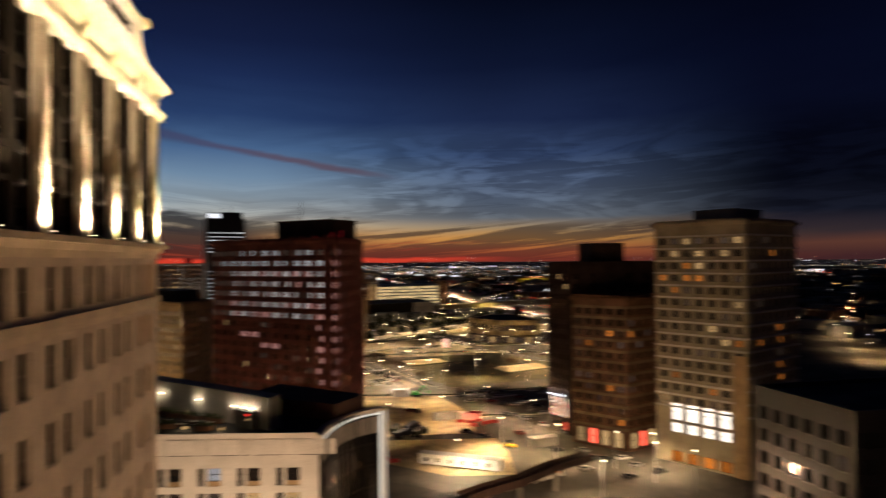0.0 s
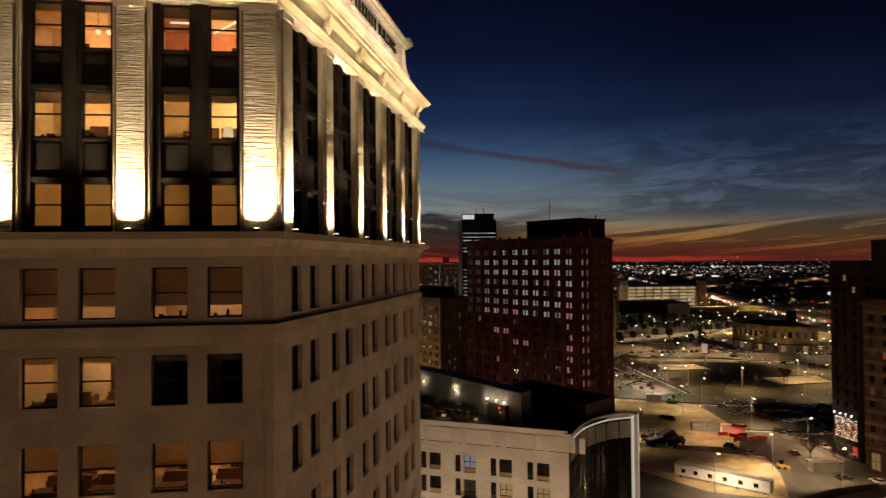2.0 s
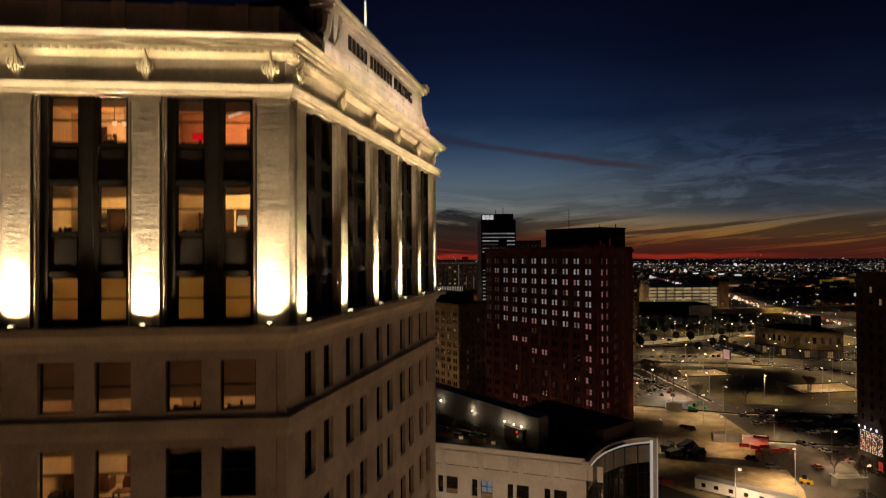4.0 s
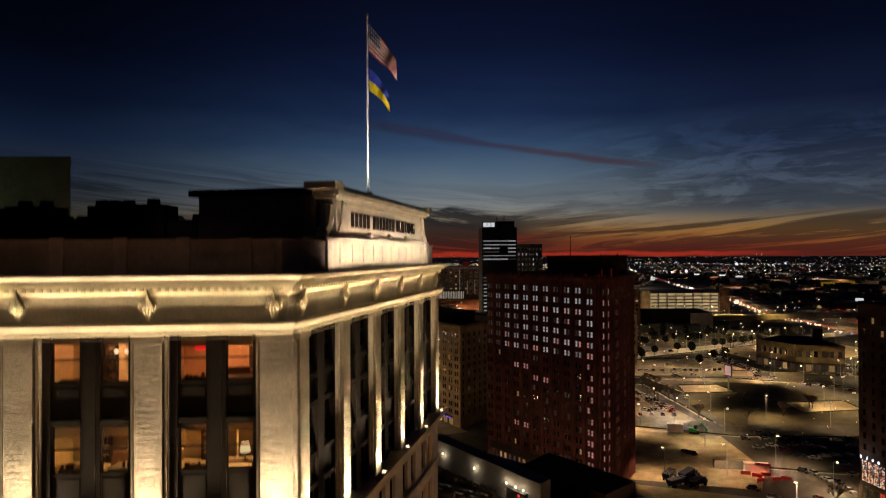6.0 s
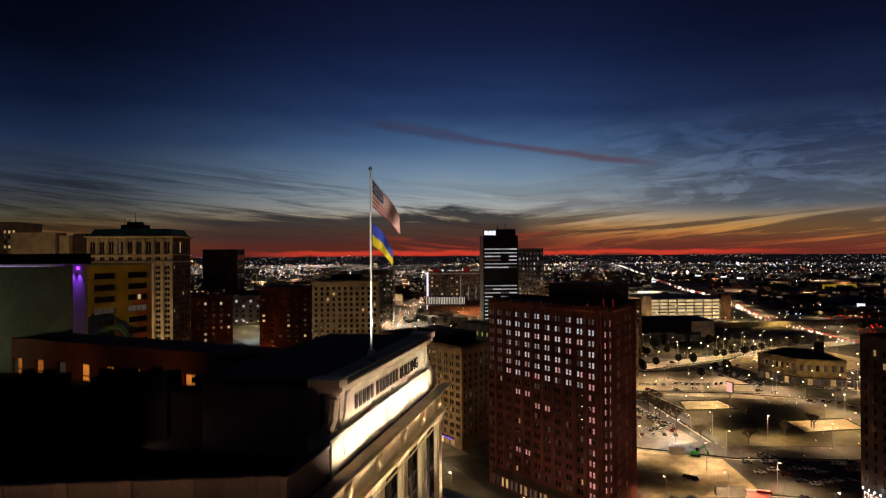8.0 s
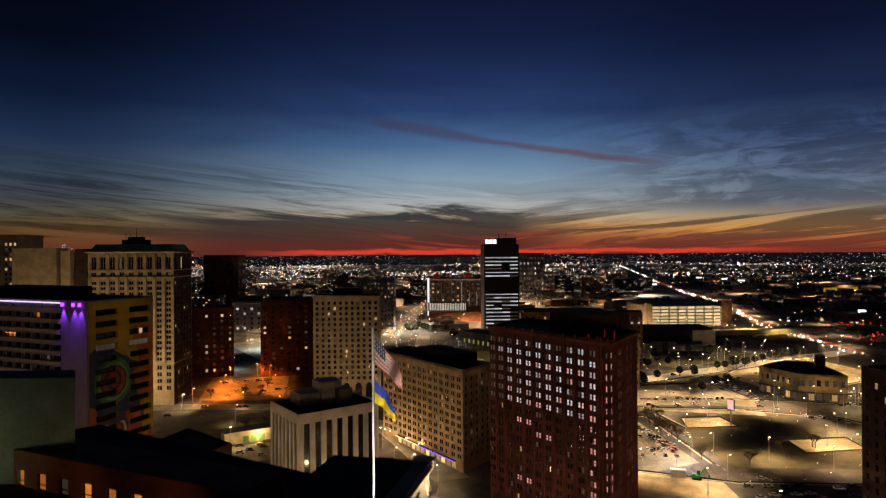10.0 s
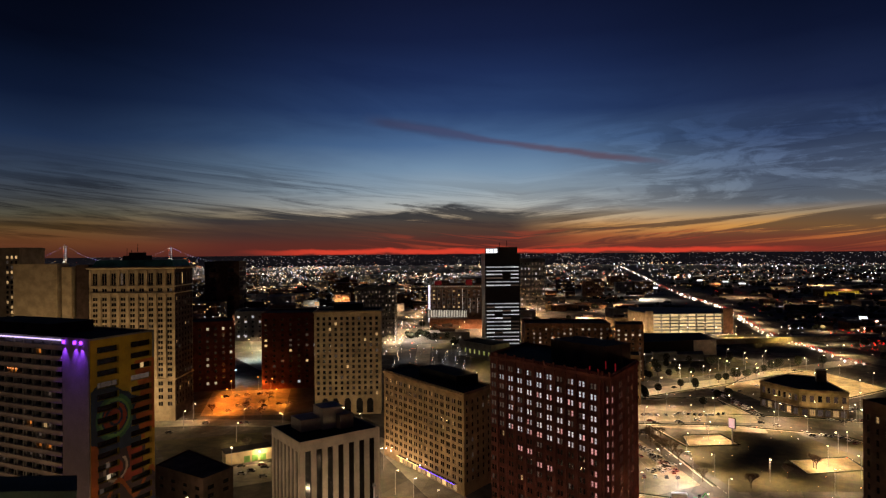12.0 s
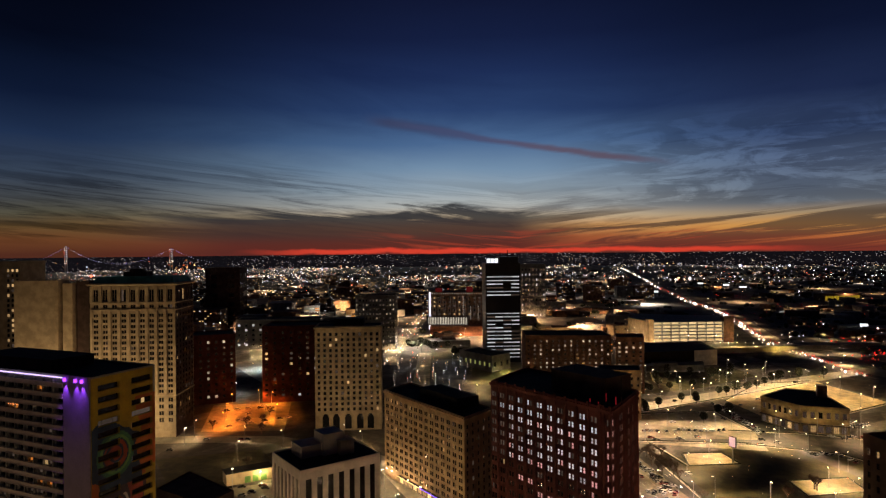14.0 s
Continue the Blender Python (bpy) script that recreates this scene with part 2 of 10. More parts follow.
def shade_cloth(name, colour, through=0.6):
    m = bpy.data.materials.new(name)
    m.use_nodes = True
    t = m.node_tree
    t.nodes.clear()
    coord = node(t, "ShaderNodeTexCoord")
    n = node(t, "ShaderNodeTexNoise", Scale=2.0, Detail=3.0)
    t.links.new(coord.outputs["Object"], n.inputs["Vector"])
    col = mixed(t, n.outputs[0], tuple(v * 0.8 for v in colour[:3]) + (1,), colour)
    a = node(t, "ShaderNodeBsdfDiffuse")
    b = node(t, "ShaderNodeBsdfTranslucent")
    for s in (a, b):
        t.links.new(col, s.inputs[0])
    mix = node(t, "ShaderNodeMixShader")
    mix.inputs[0].default_value = through
    t.links.new(a.outputs[0], mix.inputs[1])
    t.links.new(b.outputs[0], mix.inputs[2])
    out = node(t, "ShaderNodeOutputMaterial")
    t.links.new(mix.outputs[0], out.inputs[0])
    return m


LIMESTONE = surface("limestone", (0.50, 0.44, 0.36, 1), 0.85, 1.5, 0.16, 0.25)
TERRA = surface("glazed_terracotta", (0.56, 0.495, 0.37, 1), 0.6, 2.0, 0.14, 0.15)


def coursed(name, colour):
    """Rough split stone in thin uneven courses: fine banded relief broken up by noise."""
    m = surface(name, colour, 0.9, 1.4, 0.2, 0.0)
    t = m.node_tree
    coord = node(t, "ShaderNodeTexCoord")
    mapping = node(t, "ShaderNodeMapping", Scale=(0.9, 0.9, 3.6))
    t.links.new(coord.outputs["Object"], mapping.inputs[0])
    lumps = node(t, "ShaderNodeTexNoise", Scale=1.6, Detail=7.0, Roughness=0.66, Distortion=0.6)
    t.links.new(mapping.outputs[0], lumps.inputs["Vector"])
    grain = node(t, "ShaderNodeTexNoise", Scale=14.0, Detail=4.0, Roughness=0.6)
    t.links.new(coord.outputs["Object"], grain.inputs["Vector"])
    courses = node(t, "ShaderNodeTexNoise", Scale=1.0, Detail=3.0, Roughness=0.55)
    thin = node(t, "ShaderNodeMapping", Scale=(0.9, 0.9, 17.0))
    t.links.new(coord.outputs["Object"], thin.inputs[0])
    t.links.new(thin.outputs[0], courses.inputs["Vector"])
    banded = math_node(t, "ADD", math_node(t, "MULTIPLY", lumps.outputs[0], 0.9), math_node(t, "MULTIPLY", courses.outputs[0], 1.3))
    high = math_node(t, "ADD", banded, math_node(t, "MULTIPLY", grain.outputs[0], 0.12))
    bp = node(t, "ShaderNodeBump", Strength=1.0, Distance=0.15)
    t.links.new(high, bp.inputs["Height"])
    t.links.new(bp.outputs[0], t.nodes["Principled BSDF"].inputs["Normal"])
    return m


ROUGH_STONE = coursed("rough_coursed_stone", (0.48, 0.41, 0.29, 1))
DARK_METAL = surface("dark_bronze_paint", (0.018, 0.014, 0.010, 1), 0.75, 2.0, 0.25, 0.1, 0.0, spec=0.10)
BROWN_PANEL = surface("brown_parapet_panel", (0.38, 0.27, 0.20, 1), 0.8, 1.0, 0.3, 0.2)
ROOFING = surface("black_roofing_felt", (0.012, 0.012, 0.013, 1), 0.95, 0.8, 0.4, 0.3)
ROOF_GREY = surface("grey_roof_gravel", (0.085, 0.082, 0.078, 1), 0.95, 0.5, 0.35, 0.3)
BRICK_RED = surface("dark_red_brick", (0.082, 0.027, 0.022, 1), 0.88, 0.9, 0.3, 0.3)
BRICK_BROWN = surface("brown_brick", (0.16, 0.085, 0.05, 1), 0.88, 0.9, 0.3, 0.3)
BRICK_DARK = surface("dark_brick", (0.05, 0.032, 0.026, 1), 0.9, 0.9, 0.3, 0.3)
BRICK_BLOCK = surface("wine_red_brick", (0.15, 0.043, 0.034, 1), 0.88, 0.9, 0.3, 0.3)
BRICK_ORANGE = surface("orange_brick", (0.19, 0.075, 0.04, 1), 0.88, 1.2, 0.25, 0.3)
TAN_STONE = surface("tan_brick", (0.42, 0.34, 0.22, 1), 0.88, 0.7, 0.2, 0.25)
OCHRE_STONE = surface("ochre_brick", (0.36, 0.25, 0.14, 1), 0.88, 0.7, 0.22, 0.25)
PALE_STONE = surface("pale_concrete", (0.52, 0.47, 0.42, 1), 0.85, 0.6, 0.15, 0.2)
WHITE_PANEL = surface("white_render", (0.62, 0.58, 0.53, 1), 0.8, 0.8, 0.10, 0.12)
GREY_PANEL = surface("grey_concrete", (0.22, 0.21, 0.19, 1), 0.85, 0.6, 0.2, 0.2)
OLIVE_WALL = surface("olive_grey_render", (0.16, 0.17, 0.12, 1), 0.88, 0.5, 0.25, 0.2)
BLACK_PANEL = surface("black_curtain_wall", (0.010, 0.010, 0.012, 1), 0.35, 0.6, 0.3, 0.05, spec=0.5)
STEEL = surface("galvanised_steel", (0.35, 0.35, 0.36, 1), 0.45, 3.0, 0.2, 0.1, 0.8)
WHITE_PAINT = surface("white_paint", (0.78, 0.77, 0.74, 1), 0.5, 2.0, 0.06, 0.05)
YELLOW_PAINT = surface("yellow_wall_paint", (0.42, 0.27, 0.015, 1), 0.7, 0.5, 0.2, 0.15)
DARK_GLASS = surface("dark_window_glass", (0.010, 0.011, 0.013, 1), 0.12, 1.0, 0.3, 0.0, spec=0.6)
CLEAR_GLASS = pane_glass("clear_window_glass", (0.93, 0.93, 0.91, 1), 0.08)
PLASTER = surface("warm_room_plaster", (0.66, 0.54, 0.38, 1), 0.9, 1.0, 0.12, 0.05)
PLASTER_RED = surface("terracotta_room_plaster", (0.54, 0.29, 0.18, 1), 0.9, 1.0, 0.15, 0.05)
CARPET = surface("dark_room_floor", (0.10, 0.06, 0.04, 1), 0.9, 4.0, 0.2, 0.2)
SHADE_CLOTH = shade_cloth("cream_roller_shade", (0.72, 0.58, 0.36, 1))
SHADE_DENSE = shade_cloth("dense_roller_shade", (0.52, 0.40, 0.27, 1), 0.42)
LIT_WHITE = glow("lit_cool_white", lin(234, 232, 236), 0.52, 0.7)
LIT_WARM = glow("lit_warm", lin(255, 206, 140), 0.52, 0.8)
LIT_PALE = glow("lit_pale", lin(255, 226, 190), 0.42, 1.0)
LIT_AMBER = glow("lit_amber", lin(255, 150, 60), 0.5, 0.9)
LIT_PINK = glow("lit_pink", lin(250, 176, 168), 0.6, 0.6)
LIT_DIM = glow("lit_dim", lin(200, 170, 150), 0.10, 1.0)
LIT_STRIP = glow("lit_office_strip", lin(230, 232, 235), 0.5, 0.9, 0.35)
SIGN_WHITE = glow("white_sign", lin(245, 248, 255), 1.4, 0.1)
LAMP_HEAD = glow("lamp_head", lin(255, 226, 180), 14.0, 0.4)
LAMP_COOL = glow("cool_lamp_head", lin(225, 235, 255), 14.0, 0.3)
RED_BEACON = glow("red_beacon", lin(255, 40, 50), 3.0, 0.2)
VIOLET_LAMP = glow("violet_lamp", lin(150, 60, 255), 3.0, 0.2)

# ---- how strong the lamps are ----
FLOOD, LINE, ROOM, STREET = 1400.0, 12.5, 9.0, 15000.0

# ---- helpers for shapes ----


class Geo:
    """Collects boxes, prisms and quads of one mesh."""

    def __init__(self):
        self.v, self.f, self.m = [], [], []

    def quad(self, a, b, c, d, mi=0):
        n = len(self.v)
        self.v += [a, b, c, d]
        self.f.append((n, n + 1, n + 2, n + 3))
        self.m.append(mi)

    def hexa(self, p, mi=0):
        """Eight corners: four below counter-clockwise, four above."""
        n = len(self.v)
        self.v += p
        for q in ((3, 2, 1, 0), (4, 5, 6, 7), (0, 1, 5, 4), (1, 2, 6, 5), (2, 3, 7, 6), (3, 0, 4, 7)):
            self.f.append(tuple(n + i for i in q))
            self.m.append(mi)

    def box(self, x0, x1, y0, y1, z0, z1, mi=0):
        self.hexa([(x0, y0, z0), (x1, y0, z0), (x1, y1, z0), (x0, y1, z0), (x0, y0, z1), (x1, y0, z1), (x1, y1, z1), (x0, y1, z1)], mi)

    def slab(self, p, u, n, a0, a1, d0, d1, z0, z1, mi=0, d2=None, d3=None):
        """A box along a wall: a along u from p, d outwards along n; d2, d3 for the top if it slopes."""
        d2, d3 = d0 if d2 is None else d2, d1 if d3 is None else d3

        def at(a, d, z):
            return (p[0] + u[0] * a + n[0] * d, p[1] + u[1] * a + n[1] * d, z)
        self.hexa([at(a0, d1, z0), at(a1, d1, z0), at(a1, d0, z0), at(a0, d0, z0), at(a0, d3, z1), at(a1, d3, z1), at(a1, d2, z1), at(a0, d2, z1)], mi)

    def prism(self, pts, z0, z1, mi=0, cap=None):
        n, k = len(self.v), len(pts)
        self.v += [(x, y, z0) for x, y in pts] + [(x, y, z1) for x, y in pts]
        for i in range(k):
            j = (i + 1) % k
            self.f.append((n + i, n + j, n + k + j, n + k + i))
            self.m.append(mi)
        self.f += [tuple(n + k + i for i in range(k)), tuple(n + i for i in reversed(range(k)))]
        self.m += [mi if cap is None else cap] * 2

    def tube(self, a, b, r0, r1=None, sides=8, mi=0):
        """A tapered rod from a to b."""
        r1 = r0 if r1 is None else r1
        a, b = Vector(a), Vector(b)
        w = (b - a).normalized()
        s = w.cross(Vector((0, 0, 1)) if abs(w.z) < 0.9 else Vector((1, 0, 0))).normalized()
        t = w.cross(s)
        n = len(self.v)
        for c, r in ((a, r0), (b, r1)):
            for i in range(sides):
                g = 2 * math.pi * i / sides
                self.v.append(tuple(c + s * (r * math.cos(g)) + t * (r * math.sin(g))))
        for i in range(sides):
            j = (i + 1) % sides
            self.f.append((n + i, n + j, n + sides + j, n + sides + i))
            self.m.append(mi)
        self.f += [tuple(n + i for i in reversed(range(sides))), tuple(n + sides + i for i in range(sides))]
        self.m += [mi, mi]

    def gem(self, c, r, mi=0):
        """A small eight-sided body."""
        n = len(self.v)
        x, y, z = c
        self.v += [(x + r, y, z), (x, y + r, z), (x - r, y, z), (x, y - r, z), (x, y, z + r), (x, y, z - r)]
        for i in range(4):
            j = (i + 1) % 4
            self.f += [(n + i, n + j, n + 4), (n + j, n + i, n + 5)]
            self.m += [mi, mi]

    def ball(self, c, r, rings=5, sides=8, mi=0, squash=1.0):
        n = len(self.v)
        self.v.append((c[0], c[1], c[2] - r * squash))
        for i in range(1, rings):
            g = math.pi * i / rings
            for j in range(sides):
                h = 2 * math.pi * j / sides
                self.v.append((c[0] + r * math.sin(g) * math.cos(h), c[1] + r * math.sin(g) * math.sin(h), c[2] - r * squash * math.cos(g)))
        self.v.append((c[0], c[1], c[2] + r * squash))
        last = len(self.v) - 1
        for j in range(sides):
            k = (j + 1) % sides
            self.f += [(n, n + 1 + k, n + 1 + j), (last, last - sides + j, last - sides + k)]
            self.m += [mi, mi]
            for i in range(rings - 2):
                a = n + 1 + i * sides
                self.f.append((a + j, a + k, a + sides + k, a + sides + j))
                self.m.append(mi)

    def mesh(self, name, mats, at=(0, 0, 0)):
        me = bpy.data.meshes.new(name)
        me.from_pydata([(x - at[0], y - at[1], z - at[2]) for x, y, z in self.v], [], self.f)
        for m in mats:
            me.materials.append(m)
        me.polygons.foreach_set("material_index", self.m)
        me.update()
        return me


def part(name, geo, mats, parent, label="", at=None):
    """One mesh under a thing; the shape is in world places unless at says where its own zero lies."""
    mats = mats if isinstance(mats, (list, tuple)) else [mats]
    zero = parent.matrix_world.translation if at is None else at
    ob = new(name, geo.mesh(name, mats, zero))
    ob.parent = parent
    return tagged(ob, label) if label else ob


def thing(name, label, category, at=(0, 0, 0), group="", kind=""):
    ob = new(name)
    ob.empty_display_size = 0.5
    ob.matrix_world = Matrix.Translation(at)
    return tagged(ob, label, category, group, kind)


def solo(name, geo, mats, label, category="", kind="", group="", at=(0, 0, 0)):
    """A thing that is one mesh; its shape is drawn round its own zero, which stands at that place."""
    mats = mats if isinstance(mats, (list, tuple)) else [mats]
    ob = new(name, geo.mesh(name, mats))
    ob.location = at
    return tagged(ob, label, category, group, kind)


def unit(a, b):
    d = math.hypot(b[0] - a[0], b[1] - a[1])
    return ((b[0] - a[0]) / d, (b[1] - a[1]) / d), d


def inset(pts, d):
    """A convex outline, counter-clockwise, drawn in by d."""
    out = []
    for i, p in enumerate(pts):
        (ux, uy), _ = unit(pts[i - 1], p)
        (vx, vy), _ = unit(p, pts[(i + 1) % len(pts)])
        n1, n2 = (-uy, ux), (-vy, vx)
        k = d / (1 + n1[0] * n2[0] + n1[1] * n2[1])
        out.append((p[0] + (n1[0] + n2[0]) * k, p[1] + (n1[1] + n2[1]) * k))
    return out


WINDOWS = {}


def window_mesh(w, h, glass, frame, bars=(1, 1)):
    """A window unit: frame, glazing bars and glass; its zero is the sill's middle, the front looks to -y."""
    key = (round(w, 2), round(h, 2), glass.name, frame.name, bars)
    if key not in WINDOWS:
        g = Geo()
        f = min(0.09, w * 0.08)
        g.quad((-w / 2, 0, 0), (w / 2, 0, 0), (w / 2, 0, h), (-w / 2, 0, h), 0)
        for x0, x1, z0, z1 in ((-w / 2, w / 2, 0, f), (-w / 2, w / 2, h - f, h), (-w / 2, -w / 2 + f, f, h - f), (w / 2 - f, w / 2, f, h - f)):
            g.box(x0, x1, -0.06, -0.005, z0, z1, 1)
        for i in range(1, bars[0]):
            x = -w / 2 + w * i / bars[0]
            g.box(x - f / 2, x + f / 2, -0.05, -0.005, f, h - f, 1)
        for i in range(1, bars[1]):
            z = h * i / bars[1]
            g.box(-w / 2 + f, w / 2 - f, -0.05, -0.005, z - f / 2, z + f / 2, 1)
        WINDOWS[key] = g.mesh("window", [glass, frame])
    return WINDOWS[key]


def put_window(parent, p, u, n, a, d, z, mesh, name="window"):
    """A window on a wall, as a part of its building."""
    ob = bpy.data.objects.new(name, mesh)
    scene.collection.objects.link(ob)
    ob.parent = parent
    at = parent.matrix_world.translation
    ob.matrix_basis = Matrix(((u[0], -n[0], 0, p[0] + u[0] * a + n[0] * d - at[0]), (u[1], -n[1], 0, p[1] + u[1] * a + n[1] * d - at[1]), (0, 0, 1, z - at[2]), (0, 0, 0, 1)))
    return ob


def facade(g, p, u, n, length, z0, z1, cols, rows, thick=0.3, mi=0, end=0.0):
    """The outer leaf of a wall with real openings: bands between the rows, piers between the columns."""
    stop = length - end
    z = z0
    for r0, r1 in rows:
        if r0 > z + 0.01:
            g.slab(p, u, n, 0, stop, -thick, 0, z, r0, mi)
        a = 0.0
        for c0, c1 in cols:
            if c0 > a + 0.01:
                g.slab(p, u, n, a, c0, -thick, 0, r0, r1, mi)
            a = c1
        if stop > a + 0.01:
            g.slab(p, u, n, a, stop, -thick, 0, r0, r1, mi)
        z = r1
    if z1 > z + 0.01:
        g.slab(p, u, n, 0, stop, -thick, 0, z, z1, mi)


def even(length, count, width, margin=None, pairs=False):
    """Columns of openings, evenly spread; pairs: two and two."""
    margin = length / count * 0.5 if margin is None else margin
    step = (length - 2 * margin) / max(1, count - 1) if count > 1 else 0
    out = []
    for i in range(count):
        c = margin + step * i
        if pairs:
            gap = width * 0.6
            out += [(c - gap - width / 2, c - gap + width / 2), (c + gap - width / 2, c + gap + width / 2)]
        else:
            out.append((c - width / 2, c + width / 2))
    return out


def storeys(z0, count, step, height):
    return [(z0 + i * step, z0 + i * step + height) for i in range(count)]


FOOTS = []
ROADS = []


def tower(name, label, category, foot, h, wall, faces, roof=None, thick=0.3, parapet=0.9, frame=None, cornice=0.0, wall_label=""):
    """A building over a convex outline. faces: for a side's number, a dict of cols, rows and lit(i, j), which names the glass."""
    roof, frame = roof or ROOFING, frame or DARK_METAL
    cx, cy = sum(p[0] for p in foot) / len(foot), sum(p[1] for p in foot) / len(foot)
    FOOTS.append((cx, cy, max(math.hypot(p[0] - cx, p[1] - cy) for p in foot)))
    b = thing(name, label, category, (cx, cy, 0))
    core = Geo()
    core.prism(inset(foot, thick - 0.02), 0, h - 0.02)
    part("core", core, BLACK_PANEL if not faces else wall, b)
    for i, p in enumerate(foot):
        q = foot[(i + 1) % len(foot)]
        u, length = unit(p, q)
        n = (u[1], -u[0])
        g = Geo()
        spec = faces.get(i)
        if spec is None:
            g.slab(p, u, n, 0, length - thick * 0.97, -thick, 0, 0, h)
        else:
            facade(g, p, u, n, length, 0, h, spec["cols"], spec["rows"], thick, 0, thick * 0.97)
            for bar in spec.get("piers", ()):
                g.slab(p, u, n, bar[0], bar[1], 0.0, bar[2], bar[3], bar[4])
        part("wall", g, spec.get("wall", wall) if spec else wall, b)
        if spec:
            bars = spec.get("bars", (1, 2))
            for k, (r0, r1) in enumerate(spec["rows"]):
                for j, (c0, c1) in enumerate(spec["cols"]):
                    glass = spec["lit"](j, k)
                    if glass is None:
                        glass = DARK_GLASS
                    put_window(b, p, u, n, (c0 + c1) / 2, -thick + 0.05, r0, window_mesh(c1 - c0, r1 - r0, glass, frame, bars))
    g = Geo()
    ring = inset(foot, 0.02)
    inner = inset(foot, 0.45)
    g.prism(inner, h - 0.02, h + 0.05)
    part("roof", g, roof, b)
    g = Geo()
    for i, p in enumerate(ring):
        q = ring[(i + 1) % len(ring)]
        u, length = unit(p, q)
        n = (u[1], -u[0])
        g.slab(p, u, n, 0, length - 0.36, -0.38, 0, h, h + parapet)
        if cornice:
            g.slab(p, u, n, 0.03, length + cornice, 0.03, cornice, h - 0.9, h - 0.1, 0, 0.03, cornice * 1.3)
            g.slab(p, u, n, 0.03, length + cornice * 1.3, 0.03, cornice * 1.35, h - 0.1, h + 0.2)
    part("parapet", g, wall, b)
    return b

# ---- the ground, streets and lots ----
def paved(name, colour, rough=0.9, patch=0.16, worn=0.3, fleck=0.25):
    """Ground seen from above: wide stains, patched fields some metres across, dark joints and fine grit."""
    m = bpy.data.materials.new(name)
    m.use_nodes = True
    t = m.node_tree
    bsdf = t.nodes["Principled BSDF"]
    coord = node(t, "ShaderNodeTexCoord")

    def grain(scale, detail):
        n = node(t, "ShaderNodeTexNoise", Scale=scale, Detail=detail, Roughness=0.62, Distortion=0.4)
        t.links.new(coord.outputs["Object"], n.inputs["Vector"])
        return n.outputs[0]

    def cells(scale, feature):
        n = node(t, "ShaderNodeTexVoronoi", Scale=scale)
        n.feature = feature
        turn = node(t, "ShaderNodeMapping", Rotation=(0, 0, 0.46), Scale=(1.0, 0.55, 1.0))
        t.links.new(coord.outputs["Object"], turn.inputs[0])
        t.links.new(turn.outputs[0], n.inputs["Vector"])
        return n
    wide, mid, fine = grain(0.022, 4.0), grain(0.16, 5.0), grain(2.2, 3.0)
    col = mixed(t, 1.0, colour, ramp(t, wide, [(0.32, grey(1 - worn)), (0.68, grey(1 + worn))]), "MULTIPLY")
    col = mixed(t, 1.0, col, ramp(t, mid, [(0.30, grey(1 - fleck)), (0.70, grey(1 + fleck))]), "MULTIPLY")
    col = mixed(t, 1.0, col, ramp(t, fine, [(0.30, grey(0.86)), (0.70, grey(1.12))]), "MULTIPLY")
    field = node(t, "ShaderNodeSeparateColor")
    t.links.new(cells(0.075, "F1").outputs["Color"], field.inputs[0])
    col = mixed(t, 1.0, col, ramp(t, field.outputs[0], [(0.0, grey(1 - patch)), (1.0, grey(1 + patch))]), "MULTIPLY")
    joint = ramp(t, cells(0.075, "DISTANCE_TO_EDGE").outputs["Distance"], [(0.0, grey(0.86)), (0.03, grey(1.0))])
    col = mixed(t, 1.0, col, joint, "MULTIPLY")
    t.links.new(col, bsdf.inputs["Base Color"])
    t.links.new(math_node(t, "MULTIPLY_ADD", mid, 0.25, rough - 0.15), bsdf.inputs["Roughness"])
    bsdf.inputs["Specular IOR Level"].default_value = 0.3
    bp = node(t, "ShaderNodeBump", Strength=0.25, Distance=0.05)
    t.links.new(fine, bp.inputs["Height"])
    t.links.new(bp.outputs[0], bsdf.inputs["Normal"])
    return m


GRASS = paved("winter_grass", (0.062, 0.055, 0.026, 1), 0.95, 0.05, 0.4, 0.35)
ASPHALT = paved("asphalt", (0.062, 0.056, 0.048, 1), 0.85)
LOT = paved("worn_lot_asphalt", (0.19, 0.163, 0.115, 1), 0.9)
CONCRETE = paved("pale_concrete_paving", (0.27, 0.24, 0.19, 1), 0.9, 0.1, 0.2, 0.2)
SAND = paved("sandy_ground", (0.36, 0.285, 0.165, 1), 0.95, 0.04, 0.3, 0.3)
FIELD = paved("dark_city_ground", (0.075, 0.066, 0.054, 1), 0.95, 0.3, 0.5, 0.3)
MARKING = surface("road_marking", (0.55, 0.53, 0.46, 1), 0.8, 1.0, 0.2, 0.05)

g = Geo()
ring = 48
g.v.append((0, 0, 0))
for k in range(ring):
    g.v.append((4900 * math.cos(2 * math.pi * k / ring), 4900 * math.sin(2 * math.pi * k / ring), 0))
for k in range(ring):
    g.f.append((0, 1 + k, 1 + (k + 1) % ring))
    g.m.append(0)
solo("ground", g, [FIELD], "dark flat city ground reaching the horizon", "ground", "structure")


def sheet(name, pts, z, mat, label, kind="structure", kerb=0.0):
    """A paved area: a thin slab with its edge as a kerb."""
    g = Geo()
    area = sum(pts[i - 1][0] * p[1] - p[0] * pts[i - 1][1] for i, p in enumerate(pts))
    g.prism(pts if area > 0 else pts[::-1], 0.0 if kerb == 0 else -0.05, z)
    return solo(name, g, [mat], label, name, kind)


